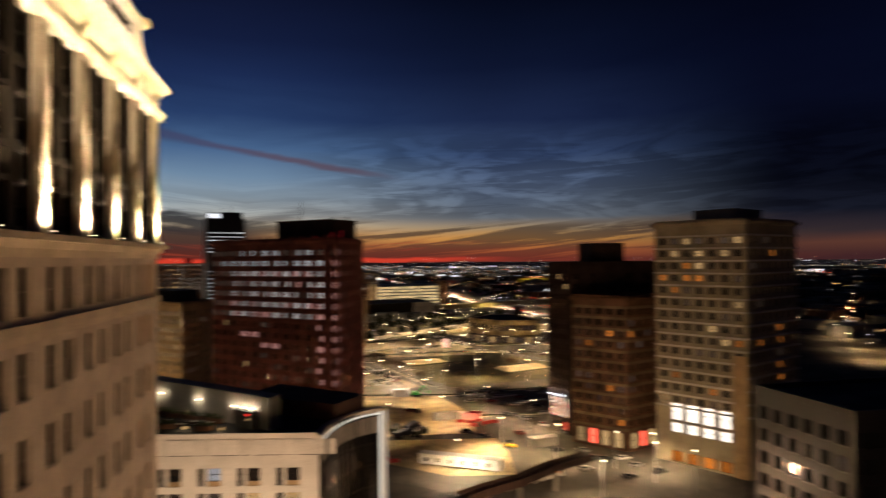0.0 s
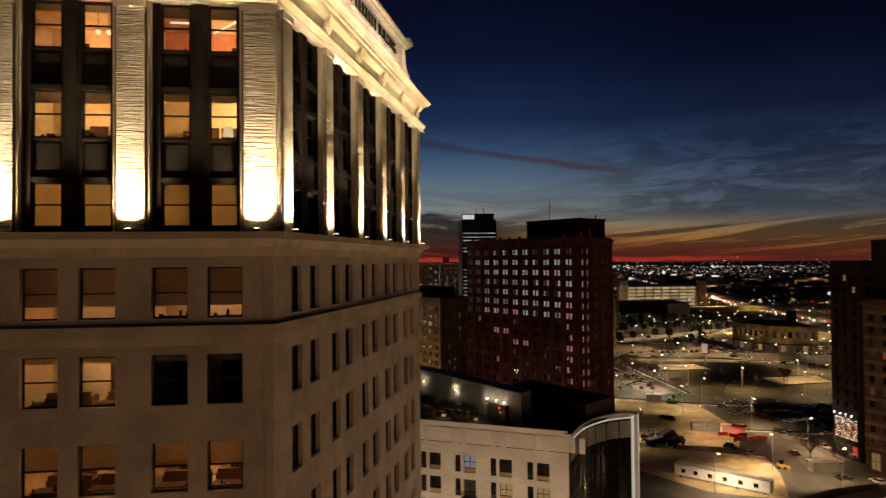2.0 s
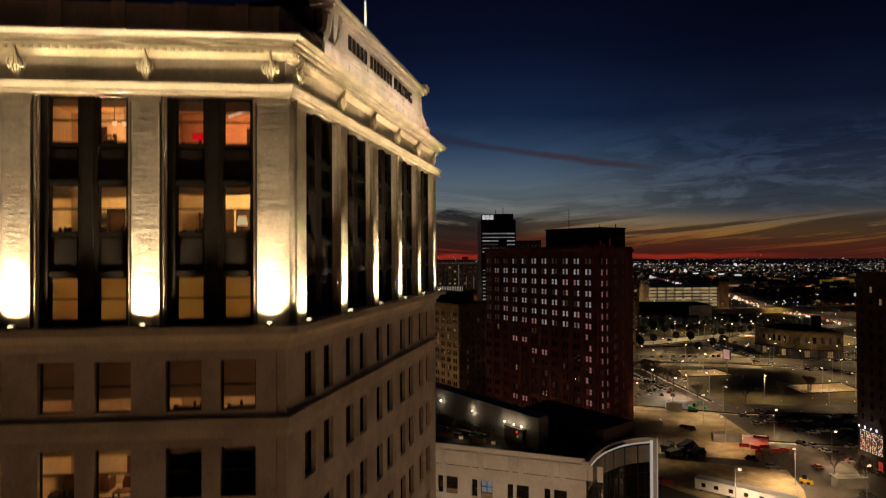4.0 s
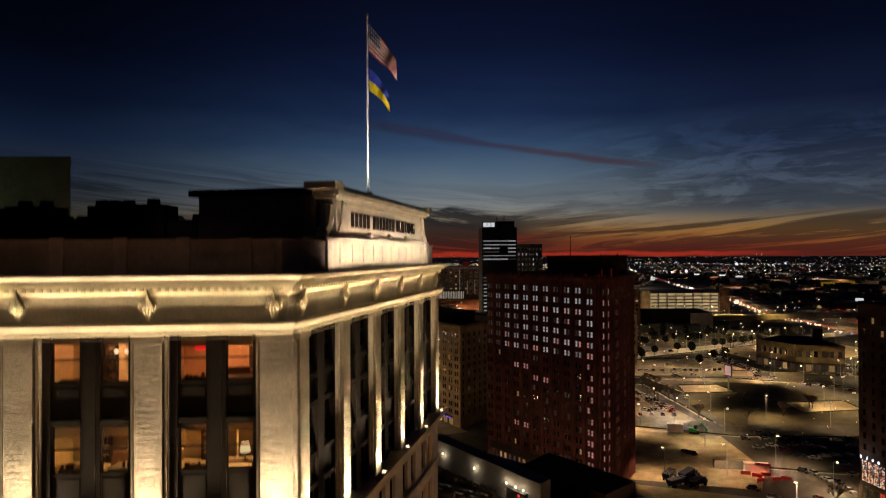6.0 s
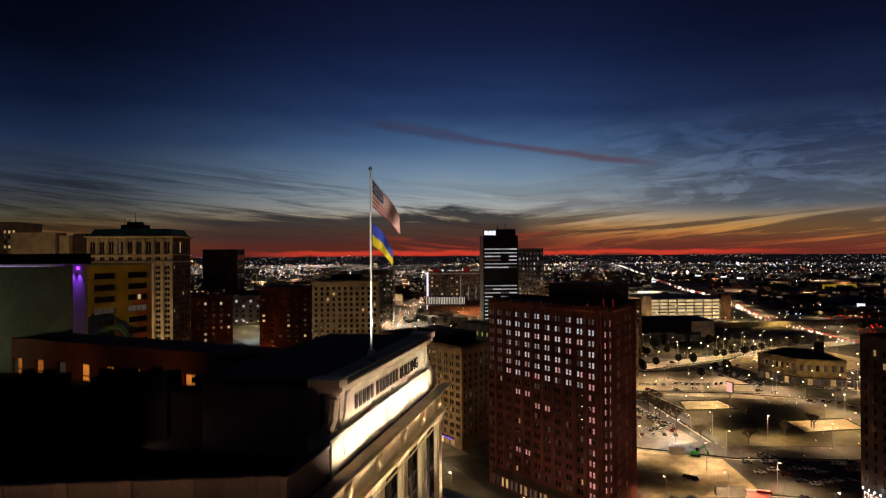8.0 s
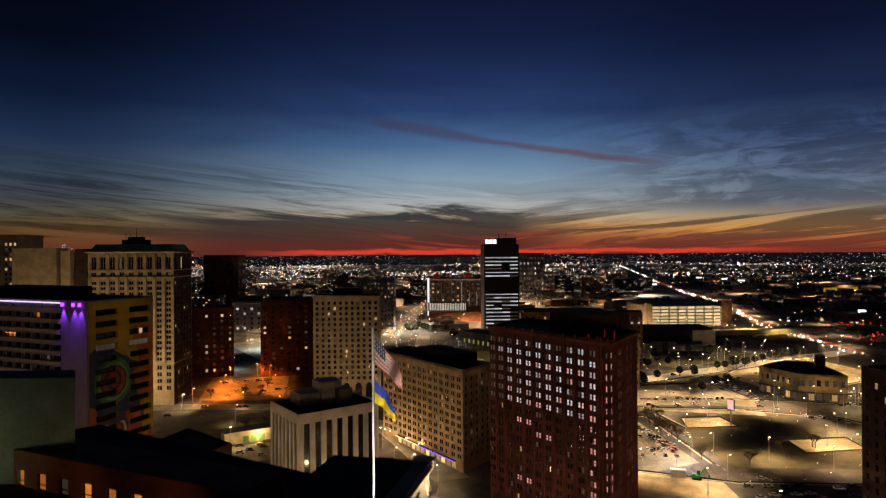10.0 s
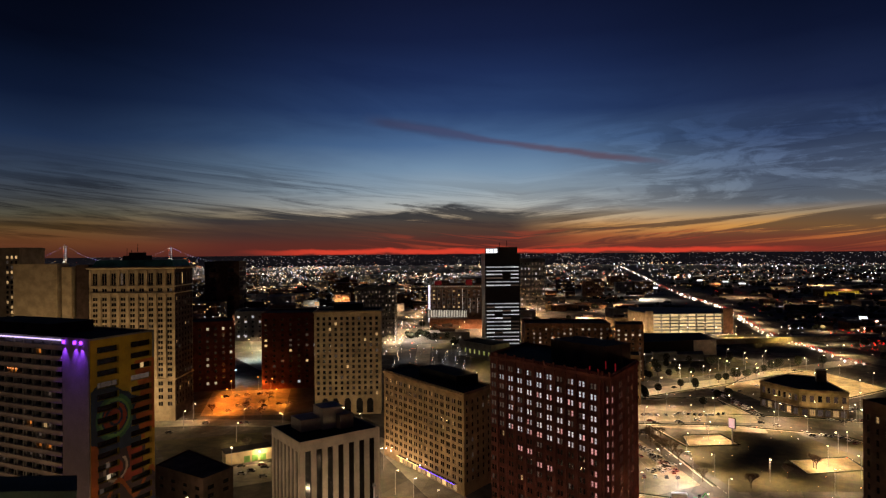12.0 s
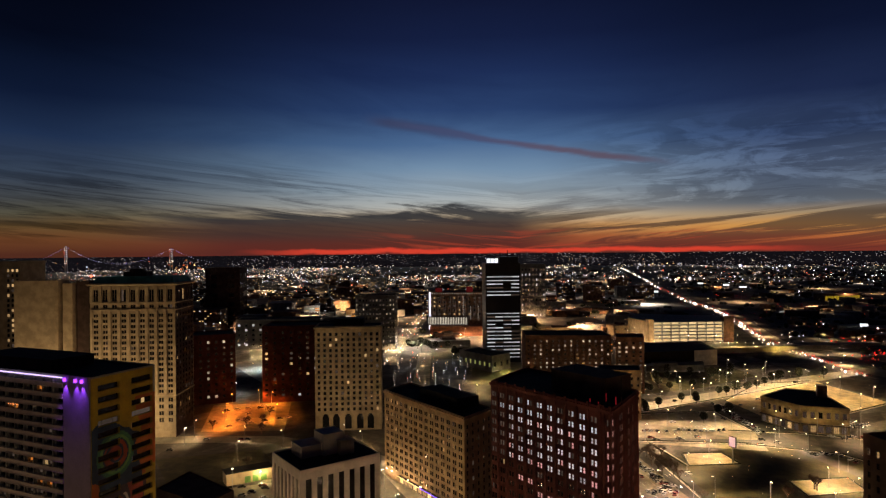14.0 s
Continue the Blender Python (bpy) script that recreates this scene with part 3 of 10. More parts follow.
def ribbon(name, line, width, z, mat, label):
    """A road along a line of points."""
    ROADS.append((line, width))
    g = Geo()
    left, right = [], []
    for i, p in enumerate(line):
        a, b = line[max(0, i - 1)], line[min(len(line) - 1, i + 1)]
        (ux, uy), _ = unit(a, b)
        left.append((p[0] - uy * width / 2, p[1] + ux * width / 2))
        right.append((p[0] + uy * width / 2, p[1] - ux * width / 2))
    for i in range(len(line) - 1):
        g.hexa([(*right[i], 0), (*right[i + 1], 0), (*left[i + 1], 0), (*left[i], 0), (*right[i], z), (*right[i + 1], z), (*left[i + 1], z), (*left[i], z)])
    return solo(name, g, [mat], label, "road", "structure")


sheet("pavement", [(-120, 20), (140, 20), (140, 240), (-30, 235), (-120, 160)], 0.02, ASPHALT, "dark downtown street surface round the tower")
sheet("parking_lot", [(-36, 232), (10, 238), (12, 262), (6, 302), (-40, 302)], 0.06, SAND, "sandy building-site yard under floodlights")
sheet("pavement", [(-30, 188), (20, 192), (20, 231), (-36, 228)], 0.05, SAND, "sandy yard round the site cabins")
sheet("parking_lot", [(225, 360), (300, 350), (640, 900), (560, 960)], 0.05, LOT, "lit yards and streets past the white tower")
sheet("parking_lot", [(4, 305), (56, 322), (48, 268), (14, 262)], 0.05, ASPHALT, "dark full car park")
sheet("parking_lot", [(-70, 300), (-30, 306), (-10, 330), (-46, 400), (-80, 390)], 0.05, LOT, "lit asphalt car park with rows of cars")
sheet("parking_lot", [(-80, 416), (20, 432), (14, 470), (-14, 520), (-66, 490), (-90, 460)], 0.05, LOT, "lit asphalt car park beside the avenue")
sheet("parking_lot", [(-5, 320), (66, 350), (120, 380), (60, 440), (10, 440), (-30, 400)], 0.045, GRASS, "dark winter lawn between the streets")
sheet("pavement", [(-25.6, 407.8), (-6, 418), (2.9, 401.6), (-21.5, 388.4)], 0.09, SAND, "lit sandy plot in the lawn")
sheet("pavement", [(27.9, 380.5), (55, 396.4), (60, 379.2), (33.7, 362.2)], 0.09, SAND, "lit sandy plot in the lawn")
sheet("parking_lot", [(-5, 566), (21, 640), (68, 672), (112, 600), (72, 545), (20, 520)], 0.05, SAND, "bright empty car park round the low block")
sheet("parking_lot", [(-326, 338), (-276, 362), (-322, 432), (-374, 402)], 0.05, LOT, "car park in orange lamp light")
sheet("pavement", [(-308, 283), (-262, 322), (-226, 282), (-252, 243)], 0.05, GRASS, "dark lawn beside the street")
sheet("pavement", [(-236, 262), (-216, 282), (-196, 262), (-214, 240)], 0.06, CONCRETE, "small lit yard with parked cars")
sheet("parking_lot", [(-500, 560), (-400, 490), (-350, 610), (-450, 670)], 0.05, CONCRETE, "pale floodlit lot far off")
sheet("pavement", [(-78, 552), (-24, 606), (20, 682), (-2, 728), (-78, 672)], 0.05, GRASS, "dark planted slope between the hall and the avenue")
ribbon("avenue", [(-95, 486), (-66, 512), (-39, 545), (2.9, 600), (49, 664), (80, 700), (130, 760)], 20, 0.08, CONCRETE, "pale lit avenue with a planted median")
ribbon("street", [(-8, 542), (15, 482), (45, 432), (75, 388), (120, 330)], 10, 0.075, ASPHALT, "street past the lawns")
ribbon("street", [(-90, 410), (-52, 428), (18, 450)], 11, 0.07, ASPHALT, "street between the car parks")
ribbon("street", [(-60, 412), (-43, 393), (-3, 320), (18, 262), (30, 190), (30, 60)], 12, 0.065, ASPHALT, "street past the building site")
ribbon("street", [(-2, 184), (30, 184), (75, 206), (130, 232)], 14, 0.085, ASPHALT, "street in front of the tall blocks")
ribbon("street", [(-360, 300), (-312, 326), (-268, 342), (-232, 340), (-180, 330), (-110, 262)], 16, 0.08, CONCRETE, "broad lit street to the west")
ribbon("street", [(-172, 330), (-196, 400), (-250, 520), (-330, 700)], 15, 0.075, LOT, "lit street running away to the west")
ribbon("highway", [(-624, 4237), (-261, 2457), (-205, 2130), (-84, 1587), (-15, 1345), (17, 1167), (44, 966), (62, 879), (82, 833), (100, 794), (134, 735), (196, 650)], 30, 0.06, LOT, "wide motorway full of traffic")
ribbon("highway", [(-200, 2400), (24, 1437), (100, 1040), (136, 812), (160, 700)], 16, 0.07, ASPHALT, "dark motorway slip road")
ribbon("street", [(-110, 262), (-60, 220), (-25, 200), (0, 184)], 12, 0.07, ASPHALT, "street along the brick block")
for k in range(14):
    g = Geo()
    t = k / 14
    x, y = -40 + 40 * t, 390 - 75 * t
    g.box(-0.12, 0.12, -1.6, 1.6, 0, 0.012)
    ob = solo("lane_mark", g, [MARKING], "worn white lane mark", "marking", "structure", at=(x, y, 0.068))
    ob.rotation_euler.z = radians(28)

ribbon("street", [(-330, 610), (-352, 652), (-395, 758), (-448, 900), (-505, 1060), (-560, 1260)], 22, 0.07, LOT, "crowded lit road towards the hotel")
sheet("parking_lot", [(-332, 634), (-256, 664), (-206, 508), (-266, 506)], 0.04, ASPHALT, "dark car park full of small lamps")
sheet("pavement", [(-252, 655), (-196, 668), (-180, 560), (-214, 548)], 0.05, GRASS, "lit grass strip at the black tower's foot")
sheet("pavement", [(-340, 700), (-290, 724), (-272, 676), (-325, 656)], 0.05, GRASS, "lit lawn with dark trees")
ribbon("overpass", [(-30, 806), (60, 866), (160, 930)], 12, 6.0, CONCRETE, "pale concrete overpass across the motorway")


def kerb(line, w=0.7):
    ribbon("kerb", line, w, 0.16, KERB, "pale concrete kerb")
    beside = []
    for i, p in enumerate(line):
        (ux, uy), _ = unit(line[max(0, i - 1)], line[min(len(line) - 1, i + 1)])
        beside.append((p[0] - uy * 1.6, p[1] + ux * 1.6))
    ribbon("hedge", beside, 0.5, 0.4, HEDGE, "low dark clipped hedge along a kerb")


HEDGE = surface("dark_hedge", (0.04, 0.042, 0.022, 1), 0.95, 1.2, 0.5, 0.6)


KERB = surface("kerb_concrete", (0.40, 0.36, 0.29, 1), 0.9, 0.6, 0.25, 0.2)
for line in ([(-84, 398), (-46, 404), (-8, 326)], [(-56, 424), (18, 446)], [(-88, 462), (-64, 492), (-12, 523), (16, 468)], [(-22, 387), (-45.5, 424)], [(4, 304), (57, 322), (118, 378)],
             [(8, 441), (58, 441), (118, 382)], [(-25.6, 407.8), (-6, 418), (2.9, 401.6), (-21.5, 388.4), (-25.6, 407.8)], [(27.9, 380.5), (55, 396.4), (60, 379.2), (33.7, 362.2), (27.9, 380.5)],
             [(-3, 563), (22, 642), (66, 672)], [(20, 519), (74, 546), (113, 600)], [(-2, 470), (42, 480), (84, 480)], [(-40, 303), (6, 303)], [(12, 262), (52, 268)], [(-80, 480), (-52, 510), (-26, 544), (16, 600), (60, 660)]):
    kerb(line)
for i, (x, y, a) in enumerate([(-60, 446, 18), (-40, 452, 18), (-70, 462, 60), (-30, 470, 30), (-56, 340, 30), (-48, 356, 30), (-62, 366, 30)]):
    for k in range(9):
        g = Geo()
        g.box(-0.06, 0.06, -2.5, 2.5, 0, 0.012)
        c, s_ = math.cos(radians(a)), math.sin(radians(a))
        ob = solo("bay_mark", g, [MARKING], "worn white parking bay line", "marking", "structure", at=(x + c * 2.7 * k, y + s_ * 2.7 * k, 0.056))
        ob.rotation_euler.z = radians(a)

# ---- the tall limestone office block, close to the camera ----
HC = (-17.57, 23.87)
HU1, HN1 = (-0.878, -0.4787), (0.4787, -0.878)      # south face, running away from the corner
HU2, HN2 = (-0.190, 0.982), (0.982, 0.190)          # east face
H_LEFT = (HC[0] + HU1[0] * 44.1, HC[1] + HU1[1] * 44.1)
H_RIGHT = (HC[0] + HU2[0] * 28.9, HC[1] + HU2[1] * 28.9)
HU1R = (-HU1[0], -HU1[1])
HFOOT = [H_LEFT, HC, H_RIGHT, (-74.0, 60.0), (-86.0, 24.0)]
BAY1, BAY2, EAVES = 5.25, 5.35, 76.8
SOUTH_LEN = 44.1

hero = thing("office_tower", "tall cream limestone office tower with floodlit pilasters and cornice", "building", (HC[0], HC[1], 0))

south_pil = [0.6 + BAY1 * k for k in range(9)]
east_pil = [1.03 + BAY2 * k for k in range(6)]
UP_ROWS = [(64.35, 66.25), (68.15, 70.2), (72.0, 74.0)]
MID_ROWS = [(60.4, 62.6)]
LOW_ROWS = [(56.7 - 3.73 * i, 58.85 - 3.73 * i) for i in range(13)]


def south(a):
    """Along the south face the walls run from its far end to the corner."""
    return SOUTH_LEN - a


def band(g, z0, z1, d, e):
    """A moulding round both street faces, mitred at the corner; it may lean outwards from d to e."""
    k = 0.732

    def p1(a, t, z):
        return (HC[0] + HU1R[0] * a + HN1[0] * t, HC[1] + HU1R[1] * a + HN1[1] * t, z)

    def p2(a, t, z):
        return (HC[0] + HU2[0] * a + HN2[0] * t, HC[1] + HU2[1] * a + HN2[1] * t, z)
    g.hexa([p1(-SOUTH_LEN, d, z0), p1(k * d, d, z0), p1(0, 0, z0), p1(-SOUTH_LEN, 0, z0), p1(-SOUTH_LEN, e, z1), p1(k * e, e, z1), p1(0, 0, z1), p1(-SOUTH_LEN, 0, z1)])
    g.hexa([p2(-k * d, d, z0), p2(28.9 + d, d, z0), p2(28.9, 0, z0), p2(0, 0, z0), p2(-k * e, e, z1), p2(28.9 + e, e, z1), p2(28.9, 0, z1), p2(0, 0, z1)])


def coursed_face(g, p, u, n, a0, a1, d, z0, z1, seed):
    """Rough stone in uneven thin courses, each block standing out a little more or less."""
    rng = random.Random(seed)
    z = z0
    while z < z1 - 0.02:
        top = min(z1, z + rng.uniform(0.13, 0.24))
        if z1 - top < 0.1:
            top = z1
        cuts = sorted([a0, a1] + [a0 + (a1 - a0) * rng.uniform(0.2, 0.8) for _ in range(rng.choice((0, 1, 1, 2)))])
        for c0, c1 in zip(cuts, cuts[1:]):
            g.slab(p, u, n, c0, c1, 0.0, d + rng.uniform(-0.002, 0.002), z, top, 0, None, d + rng.uniform(-0.004, 0.001))
        z = top


def hero_walls():
    low = sorted(LOW_ROWS) + MID_ROWS
    # south wall, built from its far end so that outwards is to the street
    cols = []
    for c in reversed(south_pil[:-1]):
        for m in (3.75, 1.45):
            cols.append((south(c + m + 0.75), south(c + m - 0.75)))
    g = Geo()
    facade(g, H_LEFT, HU1R, HN1, SOUTH_LEN, 0, 64.1, cols, low, 0.45, 0, 0.43)
    up = []
    for c in reversed(south_pil[:-1]):
        up.append((south(c + 4.45), south(c + 0.80)))
    facade(g, H_LEFT, HU1R, HN1, SOUTH_LEN, 64.1, 76.2, up, [(64.12, 74.05)], 0.45, 0, 0.43)
    part("south_wall", g, LIMESTONE, hero)
    cols = []
    for c in east_pil[:-1]:
        for m in (1.55, 3.80):
            cols.append((c + m - 0.62, c + m + 0.62))
    g = Geo()
    facade(g, HC, HU2, HN2, 28.9, 0, 64.1, cols, low, 0.45)
    up = [(c + 0.72, c + BAY2 - 0.72) for c in east_pil[:-1]]
    facade(g, HC, HU2, HN2, 28.9, 64.1, 76.2, up, [(64.12, 74.05)], 0.45)
    part("east_wall", g, LIMESTONE, hero)
    g = Geo()
    for a, b in ((2, 3), (3, 4), (4, 0)):
        p, q = HFOOT[a], HFOOT[b]
        u, d = unit(p, q)
        g.slab(p, u, (u[1], -u[0]), 0, d, -0.45, 0, 0, 76.2)
    part("rear_wall", g, BRICK_BROWN, hero)
    # inner core, standing back from the south rooms
    g = Geo()
    ins = inset(HFOOT, 0.47)
    a = (HFOOT[0][0] - HN1[0] * 4.6, HFOOT[0][1] - HN1[1] * 4.6)
    b = (HC[0] - HN1[0] * 4.6 - HN2[0] * 0.5 + HU2[0] * 0.6, HC[1] - HN1[1] * 4.6 - HN2[1] * 0.5 + HU2[1] * 0.6)
    g.prism([a, b, ins[2], ins[3], ins[4]], 0, 76.1)
    part("core", g, BRICK_DARK, hero)
    # string courses and mouldings that run round both street faces
    for z0, z1, d, e, name in ((63.05, 63.45, 0.08, 0.12, "string_course"), (63.45, 63.80, 0.25, 0.40, "string_course"), (63.80, 64.10, 0.80, 0.80, "ledge"),
                               (59.25, 59.65, 0.08, 0.08, "string_course"), (59.65, 60.10, 0.20, 0.20, "string_course"),
                               (74.05, 74.14, 0.40, 0.42, "architrave"), (74.14, 74.21, 0.30, 0.30, "architrave"), (74.21, 74.50, 0.40, 0.52, "architrave"), (74.50, 74.58, 0.60, 0.60, "architrave"),
                               (75.70, 75.92, 0.08, 0.26, "bed_moulding"), (75.92, 76.06, 0.28, 0.34, "bed_moulding"), (76.06, 76.20, 0.36, 0.40, "bed_moulding"), (76.20, 76.34, 0.56, 0.60, "bed_moulding"),
                               (76.34, 76.40, 0.78, 0.78, "cornice"), (76.40, 76.57, 0.80, 0.96, "cornice"), (76.57, 76.63, 0.99, 0.99, "cornice")):
        g = Geo()
        band(g, z0, z1, d, e)
        part(name, g, TERRA, hero)
    # small dentils under the cornice
    g = Geo()
    k = 0.3
    while k < 28.6:
        g.slab(HC, HU2, HN2, k, k + 0.14, 0.28, 0.36, 75.94, 76.055)
        k += 0.34
    k = 0.2
    while k < 22.0:
        g.slab(H_LEFT, HU1R, HN1, south(k + 0.14), south(k), 0.28, 0.36, 75.94, 76.055)
        k += 0.34
    part("dentils", g, TERRA, hero, "row of small cream dentils")
    # pilasters with narrow side strips
    for c in south_pil[:6]:
        g = Geo()
        a0 = max(-0.19, c - 0.79)
        coursed_face(g, H_LEFT, HU1R, HN1, south(c + 0.58), south(a0 if c < 1 else c - 0.58), 0.26, 64.12, 73.72, int(c * 10))
        part("pilaster", g, ROUGH_STONE, hero, "floodlit coursed stone pilaster")
        g = Geo()
        g.slab(H_LEFT, HU1R, HN1, south(c + 0.66), south(max(-0.22, c - 0.82)) if c < 1 else south(c - 0.66), 0.0, 0.31, 73.72, 74.05)
        for s in (-0.74, 0.66):
            if c + s > 0:
                g.slab(H_LEFT, HU1R, HN1, south(c + s + 0.09), south(c + s), 0.0, 0.14, 64.12, 73.9)
        part("capital", g, TERRA, hero)
    g = Geo()
    coursed_face(g, HC, HU2, HN2, -0.188, 0.36, 0.25, 64.12, 73.72, 3)
    part("pilaster", g, ROUGH_STONE, hero, "floodlit coursed stone pilaster")
    for c in east_pil:
        g = Geo()
        coursed_face(g, HC, HU2, HN2, c - 0.50, c + 0.50, 0.29, 64.12, 73.72, int(c * 17))
        part("pilaster", g, ROUGH_STONE, hero, "floodlit coursed stone pilaster")
        g = Geo()
        g.slab(HC, HU2, HN2, c - 0.58, c + 0.58, 0.0, 0.35, 73.72, 74.05)
        for s in (-0.66, 0.58):
            g.slab(HC, HU2, HN2, c + s, c + s + 0.08, 0.0, 0.16, 64.12, 73.9)
        part("capital", g, TERRA, hero)


def medallion(p, u, n, a):
    """A carved bracket-like ornament on the frieze: a pointed cap, two curled horns and a tapering drop."""
    g = Geo()

    def q(x, d, z):
        return (p[0] + u[0] * (a + x) + n[0] * d, p[1] + u[1] * (a + x) + n[1] * d, z)
    # a tapering mask between two raised cheeks, with horns and a spire
    g.hexa([q(-0.08, 0.16, 74.66), q(0.08, 0.16, 74.66), q(0.08, 0, 74.66), q(-0.08, 0, 74.66), q(-0.25, 0.26, 75.28), q(0.25, 0.26, 75.28), q(0.25, 0, 75.28), q(-0.25, 0, 75.28)])
    g.hexa([q(-0.25, 0.24, 75.28), q(0.25, 0.24, 75.28), q(0.25, 0, 75.28), q(-0.25, 0, 75.28), q(-0.07, 0.30, 75.60), q(0.07, 0.30, 75.60), q(0.07, 0, 75.60), q(-0.07, 0, 75.60)])
    g.hexa([q(-0.06, 0.34, 75.58), q(0.06, 0.34, 75.58), q(0.06, 0.1, 75.58), q(-0.06, 0.1, 75.58), q(-0.015, 0.42, 75.98), q(0.015, 0.42, 75.98), q(0.015, 0.1, 75.98), q(-0.015, 0.1, 75.98)])
    for s in (-1, 1):
        pts = [(0.14, 75.16), (0.26, 75.10), (0.34, 75.22), (0.36, 75.38), (0.28, 75.46)]
        for (x0, z0), (x1, z1) in zip(pts, pts[1:]):
            g.tube(q(s * x0, 0.24, z0), q(s * x1, 0.28, z1), 0.055, 0.045, 6)
        g.tube(q(s * 0.05, 0.17, 74.70), q(s * 0.17, 0.30, 75.24), 0.045, 0.06, 6)
        g.tube(q(s * 0.11, 0.30, 75.24), q(s * 0.06, 0.33, 75.56), 0.05, 0.03, 6)
    g.tube(q(0, 0.26, 74.98), q(0, 0.30, 75.20), 0.05, 0.07, 6)
    part("medallion", g, TERRA, hero, "carved cream horned medallion")


def hero_bays():
    """Dark window bays between the pilasters: posts, spandrels, and the glass."""
    for c in south_pil[:4]:
        lo, hi = south(c + 4.45), south(c + 0.80)
        for s0, s1, d in ((0.80, 0.90, -0.16), (2.11, 2.28, -0.14), (2.28, 2.74, -0.06), (2.74, 2.90, -0.14), (4.12, 4.45, -0.10)):
            g = Geo()
            g.slab(H_LEFT, HU1R, HN1, south(c + s1), south(c + s0), -0.44, d, 64.13, 74.04)
            part("window_post", g, DARK_METAL, hero, "dark bronze window post")
        for z0, z1 in ((64.13, 64.35), (66.25, 68.15), (70.2, 72.0), (74.0, 74.04)):
            for s0, s1 in ((0.90, 2.11), (2.90, 4.12)):
                g = Geo()
                g.slab(H_LEFT, HU1R, HN1, south(c + s1), south(c + s0), -0.44, -0.26, z0, z1)
                if z1 - z0 > 1:
                    g.slab(H_LEFT, HU1R, HN1, south(c + s1), south(c + s0), -0.26, -0.12, z0, z0 + 0.22)
                    g.slab(H_LEFT, HU1R, HN1, south(c + s1 - 0.10), south(c + s0 + 0.10), -0.26, -0.235, z0 + 0.4, z1 - 0.25)
                    g.slab(H_LEFT, HU1R, HN1, south(c + s1), south(c + s0), -0.26, -0.16, z1 - 0.12, z1)
                part("spandrel", g, DARK_METAL, hero, "dark bronze spandrel panel")
    for c in east_pil[:-1]:
        for s0, s1, d in ((0.72, 0.92, -0.10), (2.30, 3.05, -0.05), (4.43, 4.63, -0.10)):
            g = Geo()
            g.slab(HC, HU2, HN2, c + s0, c + s1, -0.44, d, 64.13, 74.04)
            part("window_post", g, DARK_METAL, hero, "dark bronze window post")
        for z0, z1 in ((64.13, 64.35), (66.25, 68.15), (70.2, 72.0), (74.0, 74.04)):
            for s0, s1 in ((0.92, 2.30), (3.05, 4.43)):
                g = Geo()
                g.slab(HC, HU2, HN2, c + s0, c + s1, -0.44, -0.24, z0, z1)
                if z1 - z0 > 1:
                    g.slab(HC, HU2, HN2, c + s0, c + s1, -0.24, -0.06, z0, z0 + 0.25)
                    g.slab(HC, HU2, HN2, c + s0, c + s1, -0.24, -0.08, z1 - 0.5, z1 - 0.2)
                part("spandrel", g, DARK_METAL, hero, "dark bronze spandrel panel")
    rng = random.Random(4)
    for c in east_pil[:-1]:
        for z0, z1 in UP_ROWS:
            for s0, s1 in ((0.92, 2.30), (3.05, 4.43)):
                put_window(hero, HC, HU2, HN2, c + (s0 + s1) / 2, -0.36, z0, window_mesh(s1 - s0, z1 - z0, DARK_GLASS, DARK_METAL, (1, 2)))
        for z0, z1 in LOW_ROWS[:9] + MID_ROWS:
            for m in (1.55, 3.80):
                lit = LIT_AMBER if (c > 20 and rng.random() < 0.35) else DARK_GLASS
                put_window(hero, HC, HU2, HN2, c + m, -0.30, z0, window_mesh(1.24, z1 - z0, lit, DARK_METAL, (1, 2)))


def sash(a, z, w, h, meeting=0.5):
    """A double-hung sash in a south opening: outer frame, meeting rail, two panes."""
    g = Geo()

    def s(x0, x1, d0, d1, z0, z1, mi):
        g.slab((0, 0), (1, 0), (0, -1), x0, x1, d0, d1, z0, z1, mi)
    f = 0.07
    for x0, x1, z0, z1 in ((-w / 2, -w / 2 + f, 0, h), (w / 2 - f, w / 2, 0, h), (-w / 2 + f, w / 2 - f, 0, f), (-w / 2 + f, w / 2 - f, h - f, h)):
        s(x0, x1, -0.06, 0.04, z0, z1, 0)
    zm = h * meeting
    s(-w / 2 + f, w / 2 - f, -0.04, 0.03, zm - 0.035, zm + 0.035, 0)
    key = ("sash", round(w, 2), round(h, 2), meeting)
    if key not in WINDOWS:
        WINDOWS[key] = g.mesh("sash_window", [DARK_METAL])
        p = Geo()
        p.quad((-w / 2 + f, 0.0, f), (w / 2 - f, 0.0, f), (w / 2 - f, 0.0, h - f), (-w / 2 + f, 0.0, h - f))
        WINDOWS[key + ("pane",)] = p.mesh("glass_pane", [CLEAR_GLASS])
    win = put_window(hero, HC, HU1R, HN1, -a, -0.28, z, WINDOWS[key], "sash_window")
    pane = bpy.data.objects.new("glass_pane", WINDOWS[key + ("pane",)])
    scene.collection.objects.link(pane)
    pane.parent = win
    pane.visible_shadow = False
    return win


def roller(a, z, w, h, drop, mat=None):
    """A roller shade behind a sash, let down by a share of the height."""
    g = Geo()
    g.box(-w / 2, w / 2, 0.10, 0.112, h * (1 - drop), h)
    g.box(-w / 2, w / 2, 0.095, 0.125, h * (1 - drop) - 0.03, h * (1 - drop))
    put_window(hero, HC, HU1R, HN1, -a, -0.28, z, g.mesh("roller_shade", [mat or SHADE_CLOTH]), "roller_shade")


